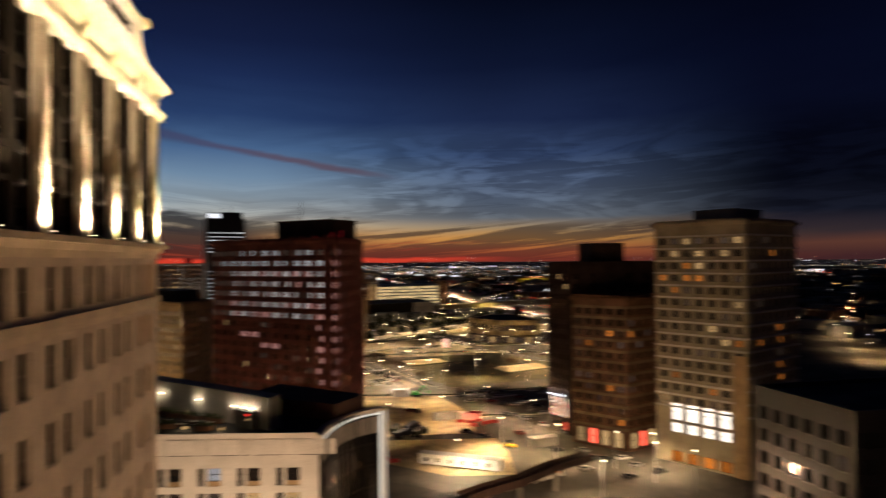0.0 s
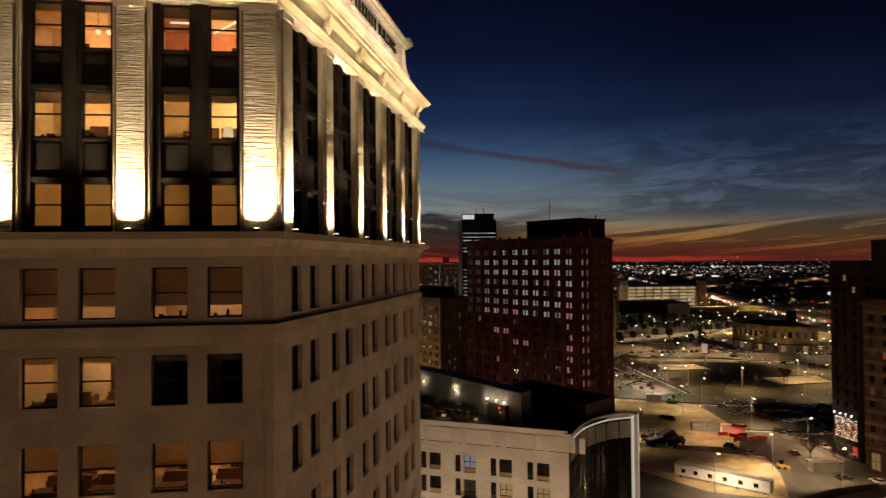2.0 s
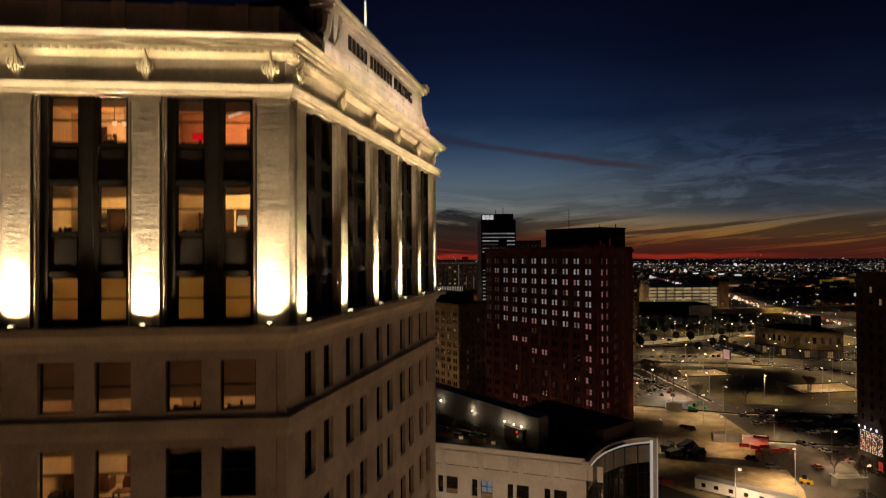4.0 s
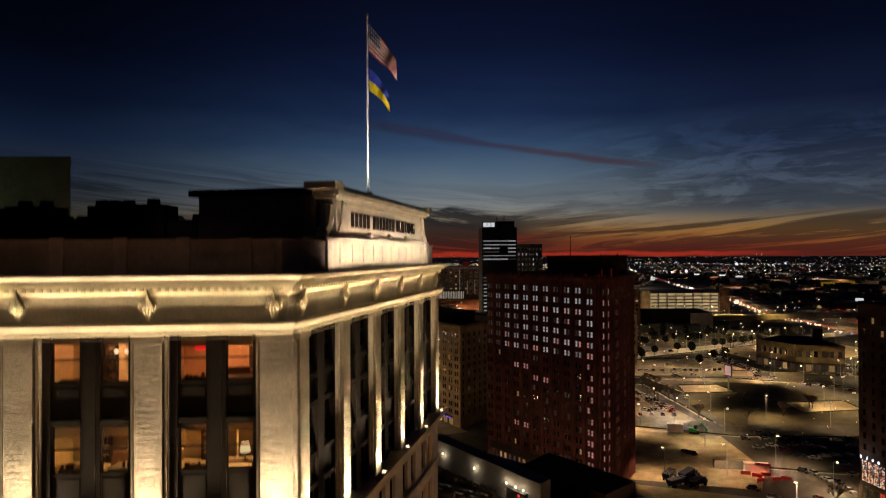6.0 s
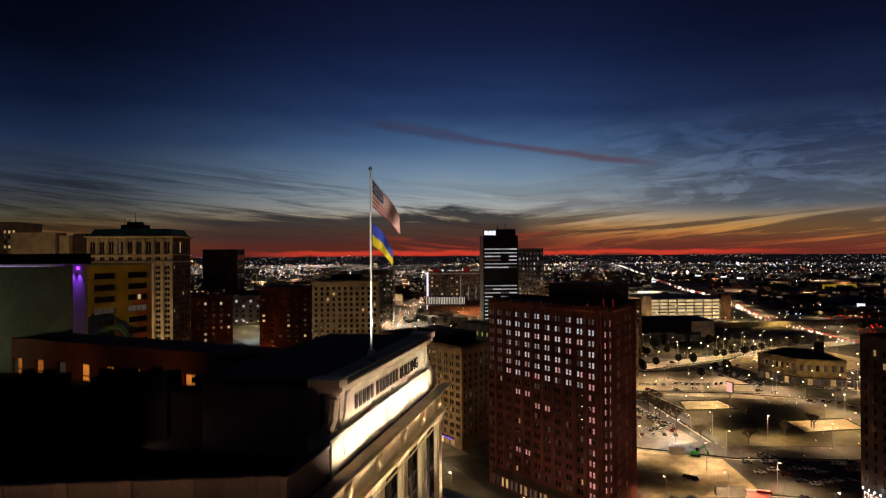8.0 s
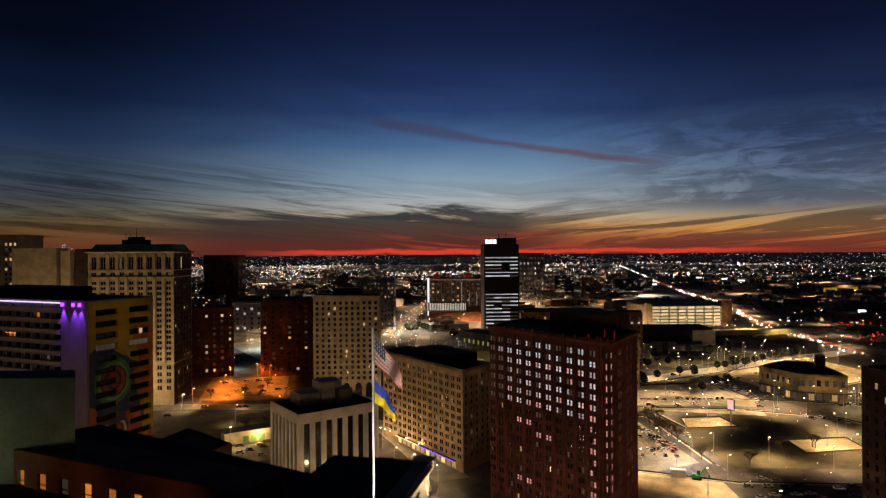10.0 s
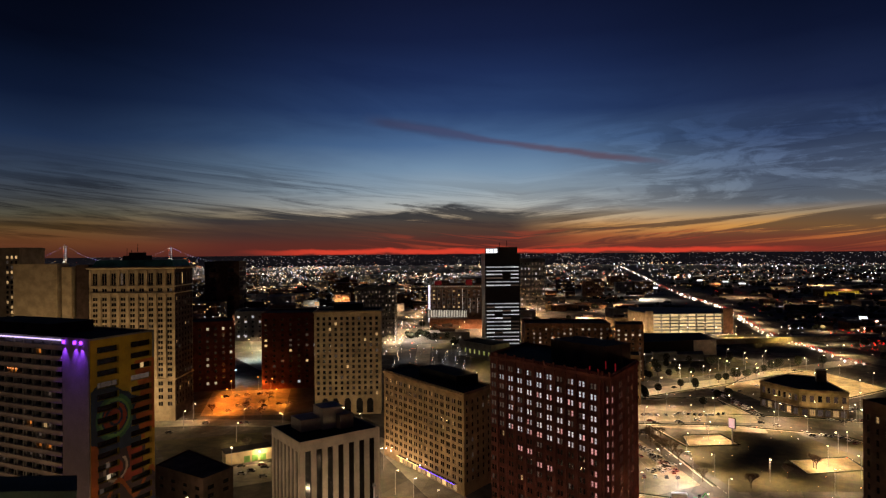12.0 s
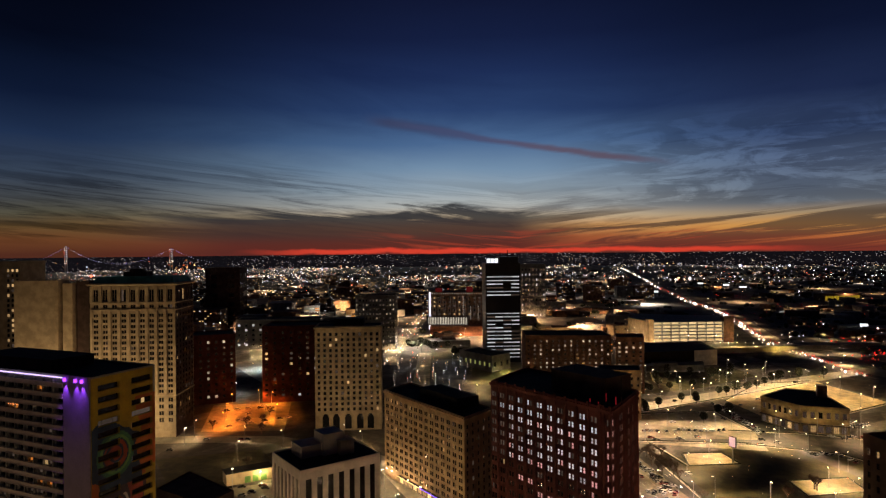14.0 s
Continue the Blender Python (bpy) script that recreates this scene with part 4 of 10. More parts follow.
def room_light(a, d, z, energy, colour=(1.0, 0.66, 0.34), r=0.12):
    lamp = bpy.data.lights.new("room_lamp", "POINT")
    lamp.energy, lamp.color, lamp.shadow_soft_size = energy * ROOM, colour, r
    ob = new("room_lamp", lamp)
    ob.location = (HC[0] + HU1[0] * a - HN1[0] * d, HC[1] + HU1[1] * a - HN1[1] * d, z)


def inside(a, d):
    return (HC[0] + HU1[0] * a - HN1[0] * d, HC[1] + HU1[1] * a - HN1[1] * d)


def hero_rooms():
    """Rooms behind the south windows: floors, party walls, back walls, lamps and a few furnishings."""
    floors = sorted([(z0, z1) for z0, z1 in UP_ROWS + MID_ROWS + LOW_ROWS[:4]])
    zs = [r[0] - 0.75 for r in floors] + [74.5]
    g = Geo()
    for z in zs:
        g.slab(H_LEFT, HU1R, HN1, south(17.5), south(0.0) - 0.5, -4.55, -0.47, z - 0.25, z)
    part("floor_slab", g, [PLASTER], hero)
    g = Geo()
    for c in south_pil[:4]:
        g.slab(H_LEFT, HU1R, HN1, south(c + 0.1), south(c - 0.1) if c > 1 else south(0.5), -4.55, -0.46, zs[0], 74.2)
    part("party_wall", g, [PLASTER], hero)
    g = Geo()
    for i, z in enumerate(zs[:-1]):
        g.slab(H_LEFT, HU1R, HN1, south(17.5), south(5.85), -4.58, -4.5, z + 0.01, zs[i + 1] - 0.26, 0)
        g.slab(H_LEFT, HU1R, HN1, south(5.85), south(0.7), -4.58, -4.5, z + 0.01, zs[i + 1] - 0.26, 1 if i == 7 else 0)
    part("back_wall", g, [PLASTER, PLASTER_RED], hero)
    rng = random.Random(11)
    for k in range(3):
        c = south_pil[k]
        for r, (z0, z1) in enumerate(UP_ROWS):
            for m in (1.505, 3.51):
                w = 1.21
                sash(c + m, z0, w, z1 - z0)
                if r == 0:
                    roller(c + m, z0, w - 0.1, z1 - z0, 0.97)
                else:
                    roller(c + m, z0, w - 0.1, z1 - z0, 0.17 if (k + r) % 2 else 0.24, SHADE_DENSE)
        for m in (1.45, 3.75):
            sash(c + m, 60.4, 1.5, 2.2)
            roller(c + m, 60.4, 1.4, 2.2, 0.74, SHADE_DENSE)
            for j in range(4):
                z = LOW_ROWS[j][0]
                sash(c + m, z, 1.5, 2.15)
                if j == 1:
                    roller(c + m, z, 1.4, 2.15, 0.52)
                elif j == 0:
                    roller(c + m, z, 1.4, 2.15, 0.14)
                else:
                    roller(c + m, z, 1.4, 2.15, 0.45, SHADE_DENSE)
    # lamps, room by room
    for k, e in ((0, 42), (1, 40), (2, 34)):
        c = south_pil[k] + 2.6
        room_light(c, 3.2, 73.2, e * 0.85, (1.0, 0.46, 0.18))
        room_light(c - 0.9, 2.6, 69.8, e * 2.4, (1.0, 0.56, 0.20))
        room_light(c + 0.3, 2.4, 65.8, e * 5.0, (1.0, 0.80, 0.46))
        room_light(c, 3.0, 62.1, e * 0.42, (1.0, 0.56, 0.28))
        if k:
            room_light(c - 0.8, 3.0, 58.4, e * 0.75, (1.0, 0.58, 0.26))
        room_light(c + 0.4, 3.2, 54.6, e * 0.60, (1.0, 0.50, 0.22))
        room_light(c + 0.4, 3.2, 50.9, e * 0.5, (1.0, 0.46, 0.20))


def small(name, label, category, geo, mats, at, parts=()):
    """A small furnishing in a room."""
    ob = solo(name, geo, mats, label, category, at=at)
    for pname, pgeo, pmat, plabel in parts:
        p = new(pname, pgeo.mesh(pname, [pmat]))
        p.parent = ob
        tagged(p, plabel)
    return ob


def table_lamp(a, d, z):
    x, y = inside(a, d)
    g = Geo()
    g.tube((0, 0, 0), (0, 0, 0.05), 0.14, 0.12, 10)
    g.tube((0, 0, 0.05), (0, 0, 0.42), 0.03, 0.03, 8)
    s = Geo()
    s.tube((0, 0, 0.38), (0, 0, 0.78), 0.24, 0.18, 14)
    small("table_lamp", "lit table lamp with a cream drum shade", "lamp", g, [DARK_METAL], (x, y, z), [("shade", s, LAMP_SHADE, "glowing cream fabric shade")])


def desk(a, d, z, w=1.4):
    x, y = inside(a, d)
    g = Geo()
    g.box(-w / 2, w / 2, -0.35, 0.35, 0.70, 0.75)
    for sx in (-1, 1):
        for sy in (-1, 1):
            g.box(sx * (w / 2 - 0.06) - 0.03, sx * (w / 2 - 0.06) + 0.03, sy * 0.3 - 0.03, sy * 0.3 + 0.03, 0, 0.70)
    ob = solo("side_table", g, [CARPET], "dark wooden table behind a window", "table", at=(x, y, z))
    ob.rotation_euler.z = math.atan2(HU1[1], HU1[0])


def sofa(a, d, z):
    x, y = inside(a, d)
    g = Geo()
    g.box(-0.95, 0.95, -0.42, 0.42, 0.12, 0.42)
    g.box(-0.95, 0.95, 0.25, 0.45, 0.42, 0.85)
    for s in (-1, 1):
        g.box(s * 0.95 - 0.09, s * 0.95 + 0.09, -0.42, 0.42, 0.10, 0.62)
    ob = solo("sofa", g, [BRICK_BROWN], "brown upholstered sofa in a lit room", "sofa", at=(x, y, z))
    ob.rotation_euler.z = math.atan2(HU1[1], HU1[0])


def shelf(a, d, z, mat):
    x, y = inside(a, d)
    g = Geo()
    g.box(-0.6, -0.56, -0.16, 0.16, 0, 1.9)
    g.box(0.56, 0.6, -0.16, 0.16, 0, 1.9)
    rng = random.Random(int(a * 10))
    for i in range(5):
        g.box(-0.56, 0.56, -0.16, 0.16, i * 0.45, i * 0.45 + 0.03)
        xx = -0.5
        while xx < 0.45 and i < 4:
            w = rng.uniform(0.04, 0.10)
            g.box(xx, xx + w, -0.12, 0.10, i * 0.45 + 0.03, i * 0.45 + 0.03 + rng.uniform(0.2, 0.34))
            xx += w + rng.uniform(0.0, 0.08)
    ob = solo("bookshelf", g, [mat], "dark filled bookshelf against a room wall", "shelf", at=(x, y, z))
    ob.rotation_euler.z = math.atan2(HU1[1], HU1[0])


def pendant(a, d, z, drop=0.5):
    x, y = inside(a, d)
    g = Geo()
    g.tube((0, 0, 0), (0, 0, drop), 0.012, 0.012, 6)
    b = Geo()
    b.ball((0, 0, -0.09), 0.11, 5, 8)
    small("pendant_lamp", "small glowing globe pendant lamp", "lamp", g, [DARK_METAL], (x, y, z), [("globe", b, GLOBE, "bright opal globe")])


def ceiling_disc(a, d, z):
    x, y = inside(a, d)
    g = Geo()
    g.tube((0, 0, 0), (0, 0, 0.09), 0.24, 0.26, 12)
    solo("ceiling_lamp", g, [GLOBE], "round glowing ceiling lamp", "lamp", at=(x, y, z - 0.095))


LAMP_SHADE = glow("lit_lamp_shade", lin(255, 222, 165), 1.6, 0.2)
GLOBE = glow("opal_globe", lin(255, 230, 185), 3.0, 0.1)
RED_SIGN = glow("red_screen", lin(255, 30, 40), 1.2, 0.3)


def hero_furnish():
    z_b, z_a, z_e, z_f = 67.40, 71.25, 55.95, 52.22
    for a in (2.4, 7.1):
        desk(a, 1.4, z_b)
        table_lamp(a - 0.25, 1.4, z_b + 0.75)
    desk(9.6, 1.2, z_b)
    shelf(4.2, 4.2, z_b, CARPET)
    shelf(9.7, 4.2, z_b, BRICK_DARK)
    sofa(7.6, 3.4, z_b)
    sofa(3.2, 3.5, z_a)
    shelf(9.4, 4.2, z_a, BRICK_DARK)
    desk(2.3, 1.2, z_a)
    desk(8.9, 1.3, z_a)
    for a in (6.9, 7.35, 7.8):
        pendant(a, 1.5, 73.25, 0.95)
    ceiling_disc(1.9, 1.6, 70.95)
    g = Geo()
    g.box(-0.3, 0.3, -0.02, 0.02, -0.18, 0.18)
    ob = solo("screen", g, [RED_SIGN], "small glowing red screen in a room", "screen", at=(*inside(4.75, 3.9), 73.0))
    ob.rotation_euler.z = math.atan2(HU1[1], HU1[0])
    for a in (2.2, 4.5, 7.3, 9.4):
        ceiling_disc(a, 2.0, 63.08)
    for a in (7.0, 9.7):
        desk(a, 1.3, z_e)
        sofa(a, 3.5, z_e)
    ceiling_disc(6.6, 1.3, 59.35)
    for a, m in ((2.0, BRICK_DARK), (4.4, CARPET), (7.2, BRICK_BROWN), (9.5, CARPET)):
        shelf(a, 4.2, z_f, m)
        desk(a + 0.2, 1.2, z_f, 1.2)
        sofa(a, 3.2, z_f)
    ceiling_disc(2.4, 1.6, 55.62)
    ceiling_disc(1.9, 1.9, 55.62)


DARK_WOOD = surface("dark_wood", (0.045, 0.022, 0.012, 1), 0.6, 3.0, 0.3, 0.1)
POSTER = surface("framed_print", (0.42, 0.36, 0.30, 1), 0.7, 6.0, 0.5, 0.0)
STRIP_GLOW = glow("room_strip_glow", lin(255, 226, 190), 2.2, 0.1)
VIOLET_STRIP = glow("violet_strip", lin(220, 60, 255), 1.4, 0.2)


def clutter(a, z, seed, wide=0.95):
    """A low cupboard inside a window with bottles, books and pots on it, dark against the room."""
    rng = random.Random(seed)
    if rng.random() < 0.45:
        return
    x, y = inside(a, 0.75)
    g = Geo()
    g.box(-wide / 2, wide / 2, -0.18, 0.18, 0, 0.82)
    body = solo("sideboard", g, [DARK_WOOD], "low dark sideboard inside a window", "sideboard", at=(x, y, z))
    turn = math.atan2(HU1[1], HU1[0])
    body.rotation_euler.z = turn
    xx = -wide / 2 + 0.06
    while xx < wide / 2 - 0.06:
        r, h = rng.uniform(0.03, 0.09), rng.uniform(0.08, 0.30)
        if rng.random() < 0.45:
            g = Geo()
            if rng.random() < 0.5:
                g.tube((0, 0, 0), (0, 0, h * 0.7), r, r, 8)
                g.tube((0, 0, h * 0.7), (0, 0, h), r * 0.5, r * 0.3, 8)
                name, cat, label = "bottle", "bottle", "dark bottle on a sideboard"
            else:
                g.box(-r, r, -0.1, 0.1, 0, h * 0.8)
                name, cat, label = "book", "book", "upright dark book on a sideboard"
            p = inside(a - xx, 0.75)
            ob = solo(name, g, [DARK_WOOD], label, cat, at=(p[0], p[1], z + 0.825))
            ob.rotation_euler.z = turn
        xx += r * 2 + rng.uniform(0.02, 0.14)


def on_back_wall(name, label, cat, a, z0, z1, w, mat, d=4.44):
    x, y = inside(a, d)
    g = Geo()
    g.box(-w / 2, w / 2, -0.03, 0.03, 0, z1 - z0)
    g.box(-w / 2 + 0.05, w / 2 - 0.05, -0.05, 0.05, 0.05, z1 - z0 - 0.05)
    ob = solo(name, g, [mat], label, cat, at=(x, y, z0))
    ob.rotation_euler.z = math.atan2(HU1[1], HU1[0])


def room_strip(a0, d0, a1, d1, z, mat=None):
    p, q = inside(a0, d0), inside(a1, d1)
    g = Geo()
    g.tube((p[0], p[1], z), (q[0], q[1], z), 0.045, 0.045, 6)
    solo("light_strip", g, [mat or STRIP_GLOW], "thin glowing strip in a room", "lamp")


def hero_contents():
    z_b, z_a, z_m, z_e, z_f = 67.40, 71.25, 59.65, 55.95, 52.22
    k = 0
    for c in south_pil[:3]:
        for m in (1.505, 3.51):
            k += 1
            clutter(c + m, z_b, k)
            clutter(c + m, z_a, 40 + k)
            on_back_wall("room_door", "dark wooden room door, shut", "door", c + m + (0.55 if k % 2 else -0.5), z_b, z_b + 2.1, 0.85, DARK_WOOD)
            on_back_wall("picture", "framed print on a room wall", "picture", c + m - (0.3 if k % 2 else -0.45), z_b + 1.2, z_b + 1.85, 0.6, POSTER)
            on_back_wall("wall_panel", "dark wooden wall panel in a room", "panel", c + m + 0.2, z_a, z_a + 2.3, 0.5, DARK_WOOD)
        for m in (1.45, 3.75):
            k += 1
            clutter(c + m, z_m, 80 + k, 1.2)
            clutter(c + m, z_e, 120 + k, 1.2)
            clutter(c + m, z_f, 160 + k, 1.2)
            on_back_wall("picture", "framed print on a room wall", "picture", c + m, z_f + 1.0, z_f + 1.6, 0.7, POSTER)
            on_back_wall("room_door", "dark wooden room door, shut", "door", c + m + 0.6, z_e, z_e + 2.1, 0.85, DARK_WOOD)
    room_strip(1.2, 0.9, 3.2, 3.4, 73.9)
    room_strip(3.4, 2.2, 4.9, 2.2, 73.95)
    room_strip(6.9, 1.0, 7.6, 3.2, 73.95)
    # two glowing bars at mid-window, put in for bright reflections
    room_strip(6.9, 0.62, 7.9, 0.62, 65.1)
    room_strip(3.9, 0.62, 4.7, 0.62, 65.1)
    room_strip(9.0, 0.62, 9.9, 0.62, 64.5, VIOLET_STRIP)
    ceiling_disc(1.9, 1.3, 70.9)
    ceiling_disc(7.5, 2.2, 70.9)


def hero_lights():
    """Floodlights at the pilasters' feet and lines of light along the cornice and under the sign."""
    def flood(p, u, n, a, watts):
        at = (p[0] + u[0] * a + n[0] * 0.62, p[1] + u[1] * a + n[1] * 0.62, 64.24)
        g = Geo()
        g.tube((0, 0, -0.13), (0, 0, 0.0), 0.12, 0.15, 10)
        ob = solo("floodlight", g, [DARK_METAL], "small dark floodlight standing on the ledge", "floodlight", group="floodlights on the ledge", at=at)
        lens = new("lens", lens_mesh)
        lens.parent = ob
        tagged(lens, "bright round lens")
        lamp = bpy.data.lights.new("flood_wash", "AREA")
        lamp.shape, lamp.size, lamp.size_y, lamp.energy, lamp.color, lamp.spread = "RECTANGLE", 0.6, 0.10, watts * FLOOD * 0.75, (1.0, 0.75, 0.49), radians(86)
        wash = new("flood_wash", lamp)
        x, y, z = at
        up = Vector((-n[0] * 0.12, -n[1] * 0.12, 1.0)).normalized()
        side = Vector((u[0], u[1], 0))
        back = (-up).cross(side).normalized()
        wash.matrix_world = Matrix(((side.x, back.x, -up.x, x), (side.y, back.y, -up.y, y), (side.z, back.z, -up.z, z + 0.05), (0, 0, 0, 1)))
        lamp = bpy.data.lights.new("flood_beam", "SPOT")
        lamp.energy, lamp.color, lamp.spot_size, lamp.spot_blend, lamp.shadow_soft_size = watts * FLOOD * 6.0, (1.0, 0.75, 0.49), radians(30), 1.0, 0.08
        beam = new("flood_beam", lamp)
        beam.matrix_world = look((x, y, z + 0.08), (x - n[0] * 0.36, y - n[1] * 0.36, z + 5.5))

    lg = Geo()
    lg.tube((0, 0, 0.0), (0, 0, 0.02), 0.11, 0.11, 10)
    lens_mesh = lg.mesh("lens", [LAMP_HEAD])
    for c in south_pil[:4]:
        flood(HC, HU1, HN1, c, 1.0)
    for c in east_pil:
        flood(HC, HU2, HN2, c, 0.9)

    def line(p, u, n, a0, a1, d, z, tilt, watts, colour, spread=60, rail=True):
        lamp = bpy.data.lights.new("light_line", "AREA")
        lamp.shape, lamp.size, lamp.size_y, lamp.energy, lamp.color = "RECTANGLE", a1 - a0, 0.06, watts * (a1 - a0) * LINE, colour
        lamp.spread = radians(spread)
        m = (a0 + a1) / 2
        eye = Vector((p[0] + u[0] * m + n[0] * d, p[1] + u[1] * m + n[1] * d, z))
        ob = new("light_line", lamp)
        down = -(Vector((-n[0] * tilt, -n[1] * tilt, 1.0)).normalized())
        x = Vector((u[0], u[1], 0))
        zx = down
        yv = zx.cross(x).normalized()
        ob.matrix_world = Matrix(((x.x, yv.x, zx.x, eye.x), (x.y, yv.y, zx.y, eye.y), (x.z, yv.z, zx.z, eye.z), (0, 0, 0, 1)))
        if rail:
            g = Geo()
            g.slab(p, u, n, a0, a1, d - 0.035, d + 0.035, z - 0.06, z - 0.015)
            part("light_rail", g, TERRA, hero)

    warm = (1.0, 0.75, 0.40)
    line(HC, HU1R, HN1, -22.0, 0.3, 0.46, 74.66, 0.20, 1.2, warm, 56)
    line(HC, HU2, HN2, 0.0, 28.9, 0.46, 74.66, 0.20, 1.2, warm, 56)
    # lines below the architrave, added to brighten its face
    line(HC, HU1R, HN1, -22.0, 0.3, 0.56, 73.96, 0.25, 0.42, warm, 140)
    line(HC, HU2, HN2, 0.0, 28.9, 0.56, 73.96, 0.25, 0.42, warm, 140)
    # extra strips without a rail, added in place of stray light on the frieze
    line(HC, HU1R, HN1, -22.0, 0.3, 0.52, 74.68, 0.9, 0.05, warm, 170, False)
    line(HC, HU2, HN2, 0.0, 28.9, 0.52, 74.68, 0.9, 0.05, warm, 170, False)
    # weak line added on the cornice to lift the dark parapet
    line(HC, HU1R, HN1, -22.0, 0.3, 0.80, 76.70, 0.7, 0.042, (1.0, 0.66, 0.42), 150)
    line(HC, HU2, HN2, 5.6, 26.8, 0.86, 76.74, 0.60, 5.6, (1.0, 0.78, 0.60), 130)


COPING_LEAD = surface("dull_green_lead", (0.16, 0.18, 0.15, 1), 0.7, 1.5, 0.2, 0.15)


def hero_roof():
    g = Geo()
    g.prism(inset(HFOOT, 0.5), 76.1, 76.9)
    part("roof", g, ROOFING, hero)
    # parapet of brown panels with posts, set back from the cornice
    for p, u, n, a0, a1 in ((H_LEFT, HU1R, HN1, 0, SOUTH_LEN - 0.3), (HC, HU2, HN2, 0.0, 4.9), (HC, HU2, HN2, 27.0, 28.6)):
        g = Geo()
        g.slab(p, u, n, a0, a1, -0.60, -0.30, 76.50, 78.05)
        part("parapet", g, BROWN_PANEL, hero, "dark brown parapet")
        g = Geo()
        g.slab(p, u, n, a0, a1, -0.66, -0.24, 78.05, 78.16)
        part("parapet_cap", g, BROWN_PANEL, hero)
    a = 1.9
    while a < 22:
        g = Geo()
        g.slab(H_LEFT, HU1R, HN1, south(a + 0.28), south(a - 0.28), -0.30, -0.16, 76.50, 78.22)
        part("parapet_post", g, BROWN_PANEL, hero)
        a += 2.62
    # plant house behind the sign
    g = Geo()
    g.slab(HC, HU2, HN2, 6.6, 26.2, -8.6, -1.55, 76.9, 80.75)
    part("plant_house", g, BROWN_PANEL, hero, "dark brown rooftop plant house")
    g = Geo()
    g.slab(HC, HU2, HN2, 6.2, 26.6, -9.0, -1.60, 80.75, 81.10)
    part("plant_roof", g, ROOFING, hero)
    # sign wall with pedestal, scrolled ends and coping
    for name, a0, a1, d0, d1, z0, z1 in (("pedestal", 5.9, 26.1, -1.40, -0.35, 76.5, 78.25), ("pedestal_block", 5.0, 5.9, -1.45, -0.22, 76.5, 78.25), ("pedestal_block", 26.1, 27.0, -1.45, -0.22, 76.5, 78.25),
                                         ("pedestal_cap", 4.9, 27.1, -1.50, -0.25, 78.25, 78.42), ("sign_wall", 6.8, 25.9, -1.40, -0.45, 78.42, 80.45)):
        g = Geo()
        g.slab(HC, HU2, HN2, a0, a1, d0, d1, z0, z1)
        part(name, g, TERRA, hero, "floodlit cream terracotta")
    for a in [7.0 + 1.9 * i for i in range(10)]:
        g = Geo()
        g.slab(HC, HU2, HN2, a, a + 1.6, -0.35, -0.30, 77.0, 78.05)
        part("pedestal_panel", g, TERRA, hero)
    g = Geo()
    g.slab(HC, HU2, HN2, 6.3, 26.4, -1.5, -0.25, 80.45, 80.62)
    g.slab(HC, HU2, HN2, 6.1, 26.6, -1.55, -0.05, 80.62, 80.90)
    part("coping", g, TERRA, hero)
    for a0 in (5.5, 26.0):
        g = Geo()
        g.slab(HC, HU2, HN2, a0, a0 + 1.2, -1.75, 0.02, 80.92, 81.32)
        part("coping_block", g, TERRA, hero)
    g = Geo()
    g.slab(HC, HU2, HN2, 6.72, 25.98, -1.58, -0.25, 80.92, 81.2)
    part("coping_cap", g, COPING_LEAD, hero, "dull green lead coping")
    g = Geo()

    def at(a, d, z):
        return (HC[0] + HU2[0] * a + HN2[0] * d, HC[1] + HU2[1] * a + HN2[1] * d, z)
    for end, s in ((6.8, -1), (25.9, 1)):
        pts = [(0.0, 80.4), (0.25, 80.1), (0.35, 79.6), (0.55, 79.1), (0.95, 78.75), (1.25, 78.6), (1.2, 78.44)]
        for (x0, z0), (x1, z1) in zip(pts, pts[1:]):
            g.tube(at(end + s * x0, -0.75, z0), at(end + s * x1, -0.75, z1), 0.34, 0.34, 8)
        for (x0, z0), (x1, z1) in zip(pts, pts[1:]):
            g.tube(at(end - s * (0.9 - x0 * 0.7), -0.40, z0), at(end - s * (0.9 - x1 * 0.7), -0.40, z1), 0.09, 0.09, 6)
    part("scroll", g, TERRA, hero, "cream carved scrolls")
    g = Geo()
    n = 40
    top, bottom = [], []
    for i in range(n):
        x0, x1 = 8.1 + 16.5 * i / n, 8.1 + 16.5 * (i + 1) / n
        def rise(x):
            return 0.10 + 0.16 * abs(math.sin((x - 8.1) / 16.5 * math.pi * 4))
        g.tube(at(x0, -0.42, 78.42 + rise(x0)), at(x1, -0.42, 78.42 + rise(x1)), 0.06, 0.06, 6)
        g.tube(at(x0, -0.42, 80.28), at(x1, -0.42, 80.28), 0.05, 0.05, 6)
    part("sign_moulding", g, TERRA, hero)
    g = Geo()
    for x in (12.2, 16.3, 20.4):
        g.ball(at(x, -0.36, 78.66), 0.20, 5, 8)
        g.tube(at(x - 0.4, -0.4, 78.6), at(x + 0.4, -0.4, 78.6), 0.08, 0.08, 6)
    part("sign_boss", g, TERRA, hero)
    # the sign's letters: the two words of a name as plain bars, then the last word
    g = Geo()
    x = 8.95
    for count in (5, 7):
        for i in range(count):
            g.slab(HC, HU2, HN2, x + 0.06, x + 0.54, -0.445, -0.40, 79.03, 79.88)
            x += 0.70
        x += 0.45
    part("sign_letters", g, DARK_METAL, hero, "row of dark upright bars")
    curve = bpy.data.curves.new("sign_word", "FONT")
    curve.body, curve.size, curve.extrude = "BUILDING", 1.18, 0.04
    tmp = bpy.data.objects.new("tmp_word", curve)
    scene.collection.objects.link(tmp)
    dg = bpy.context.evaluated_depsgraph_get()
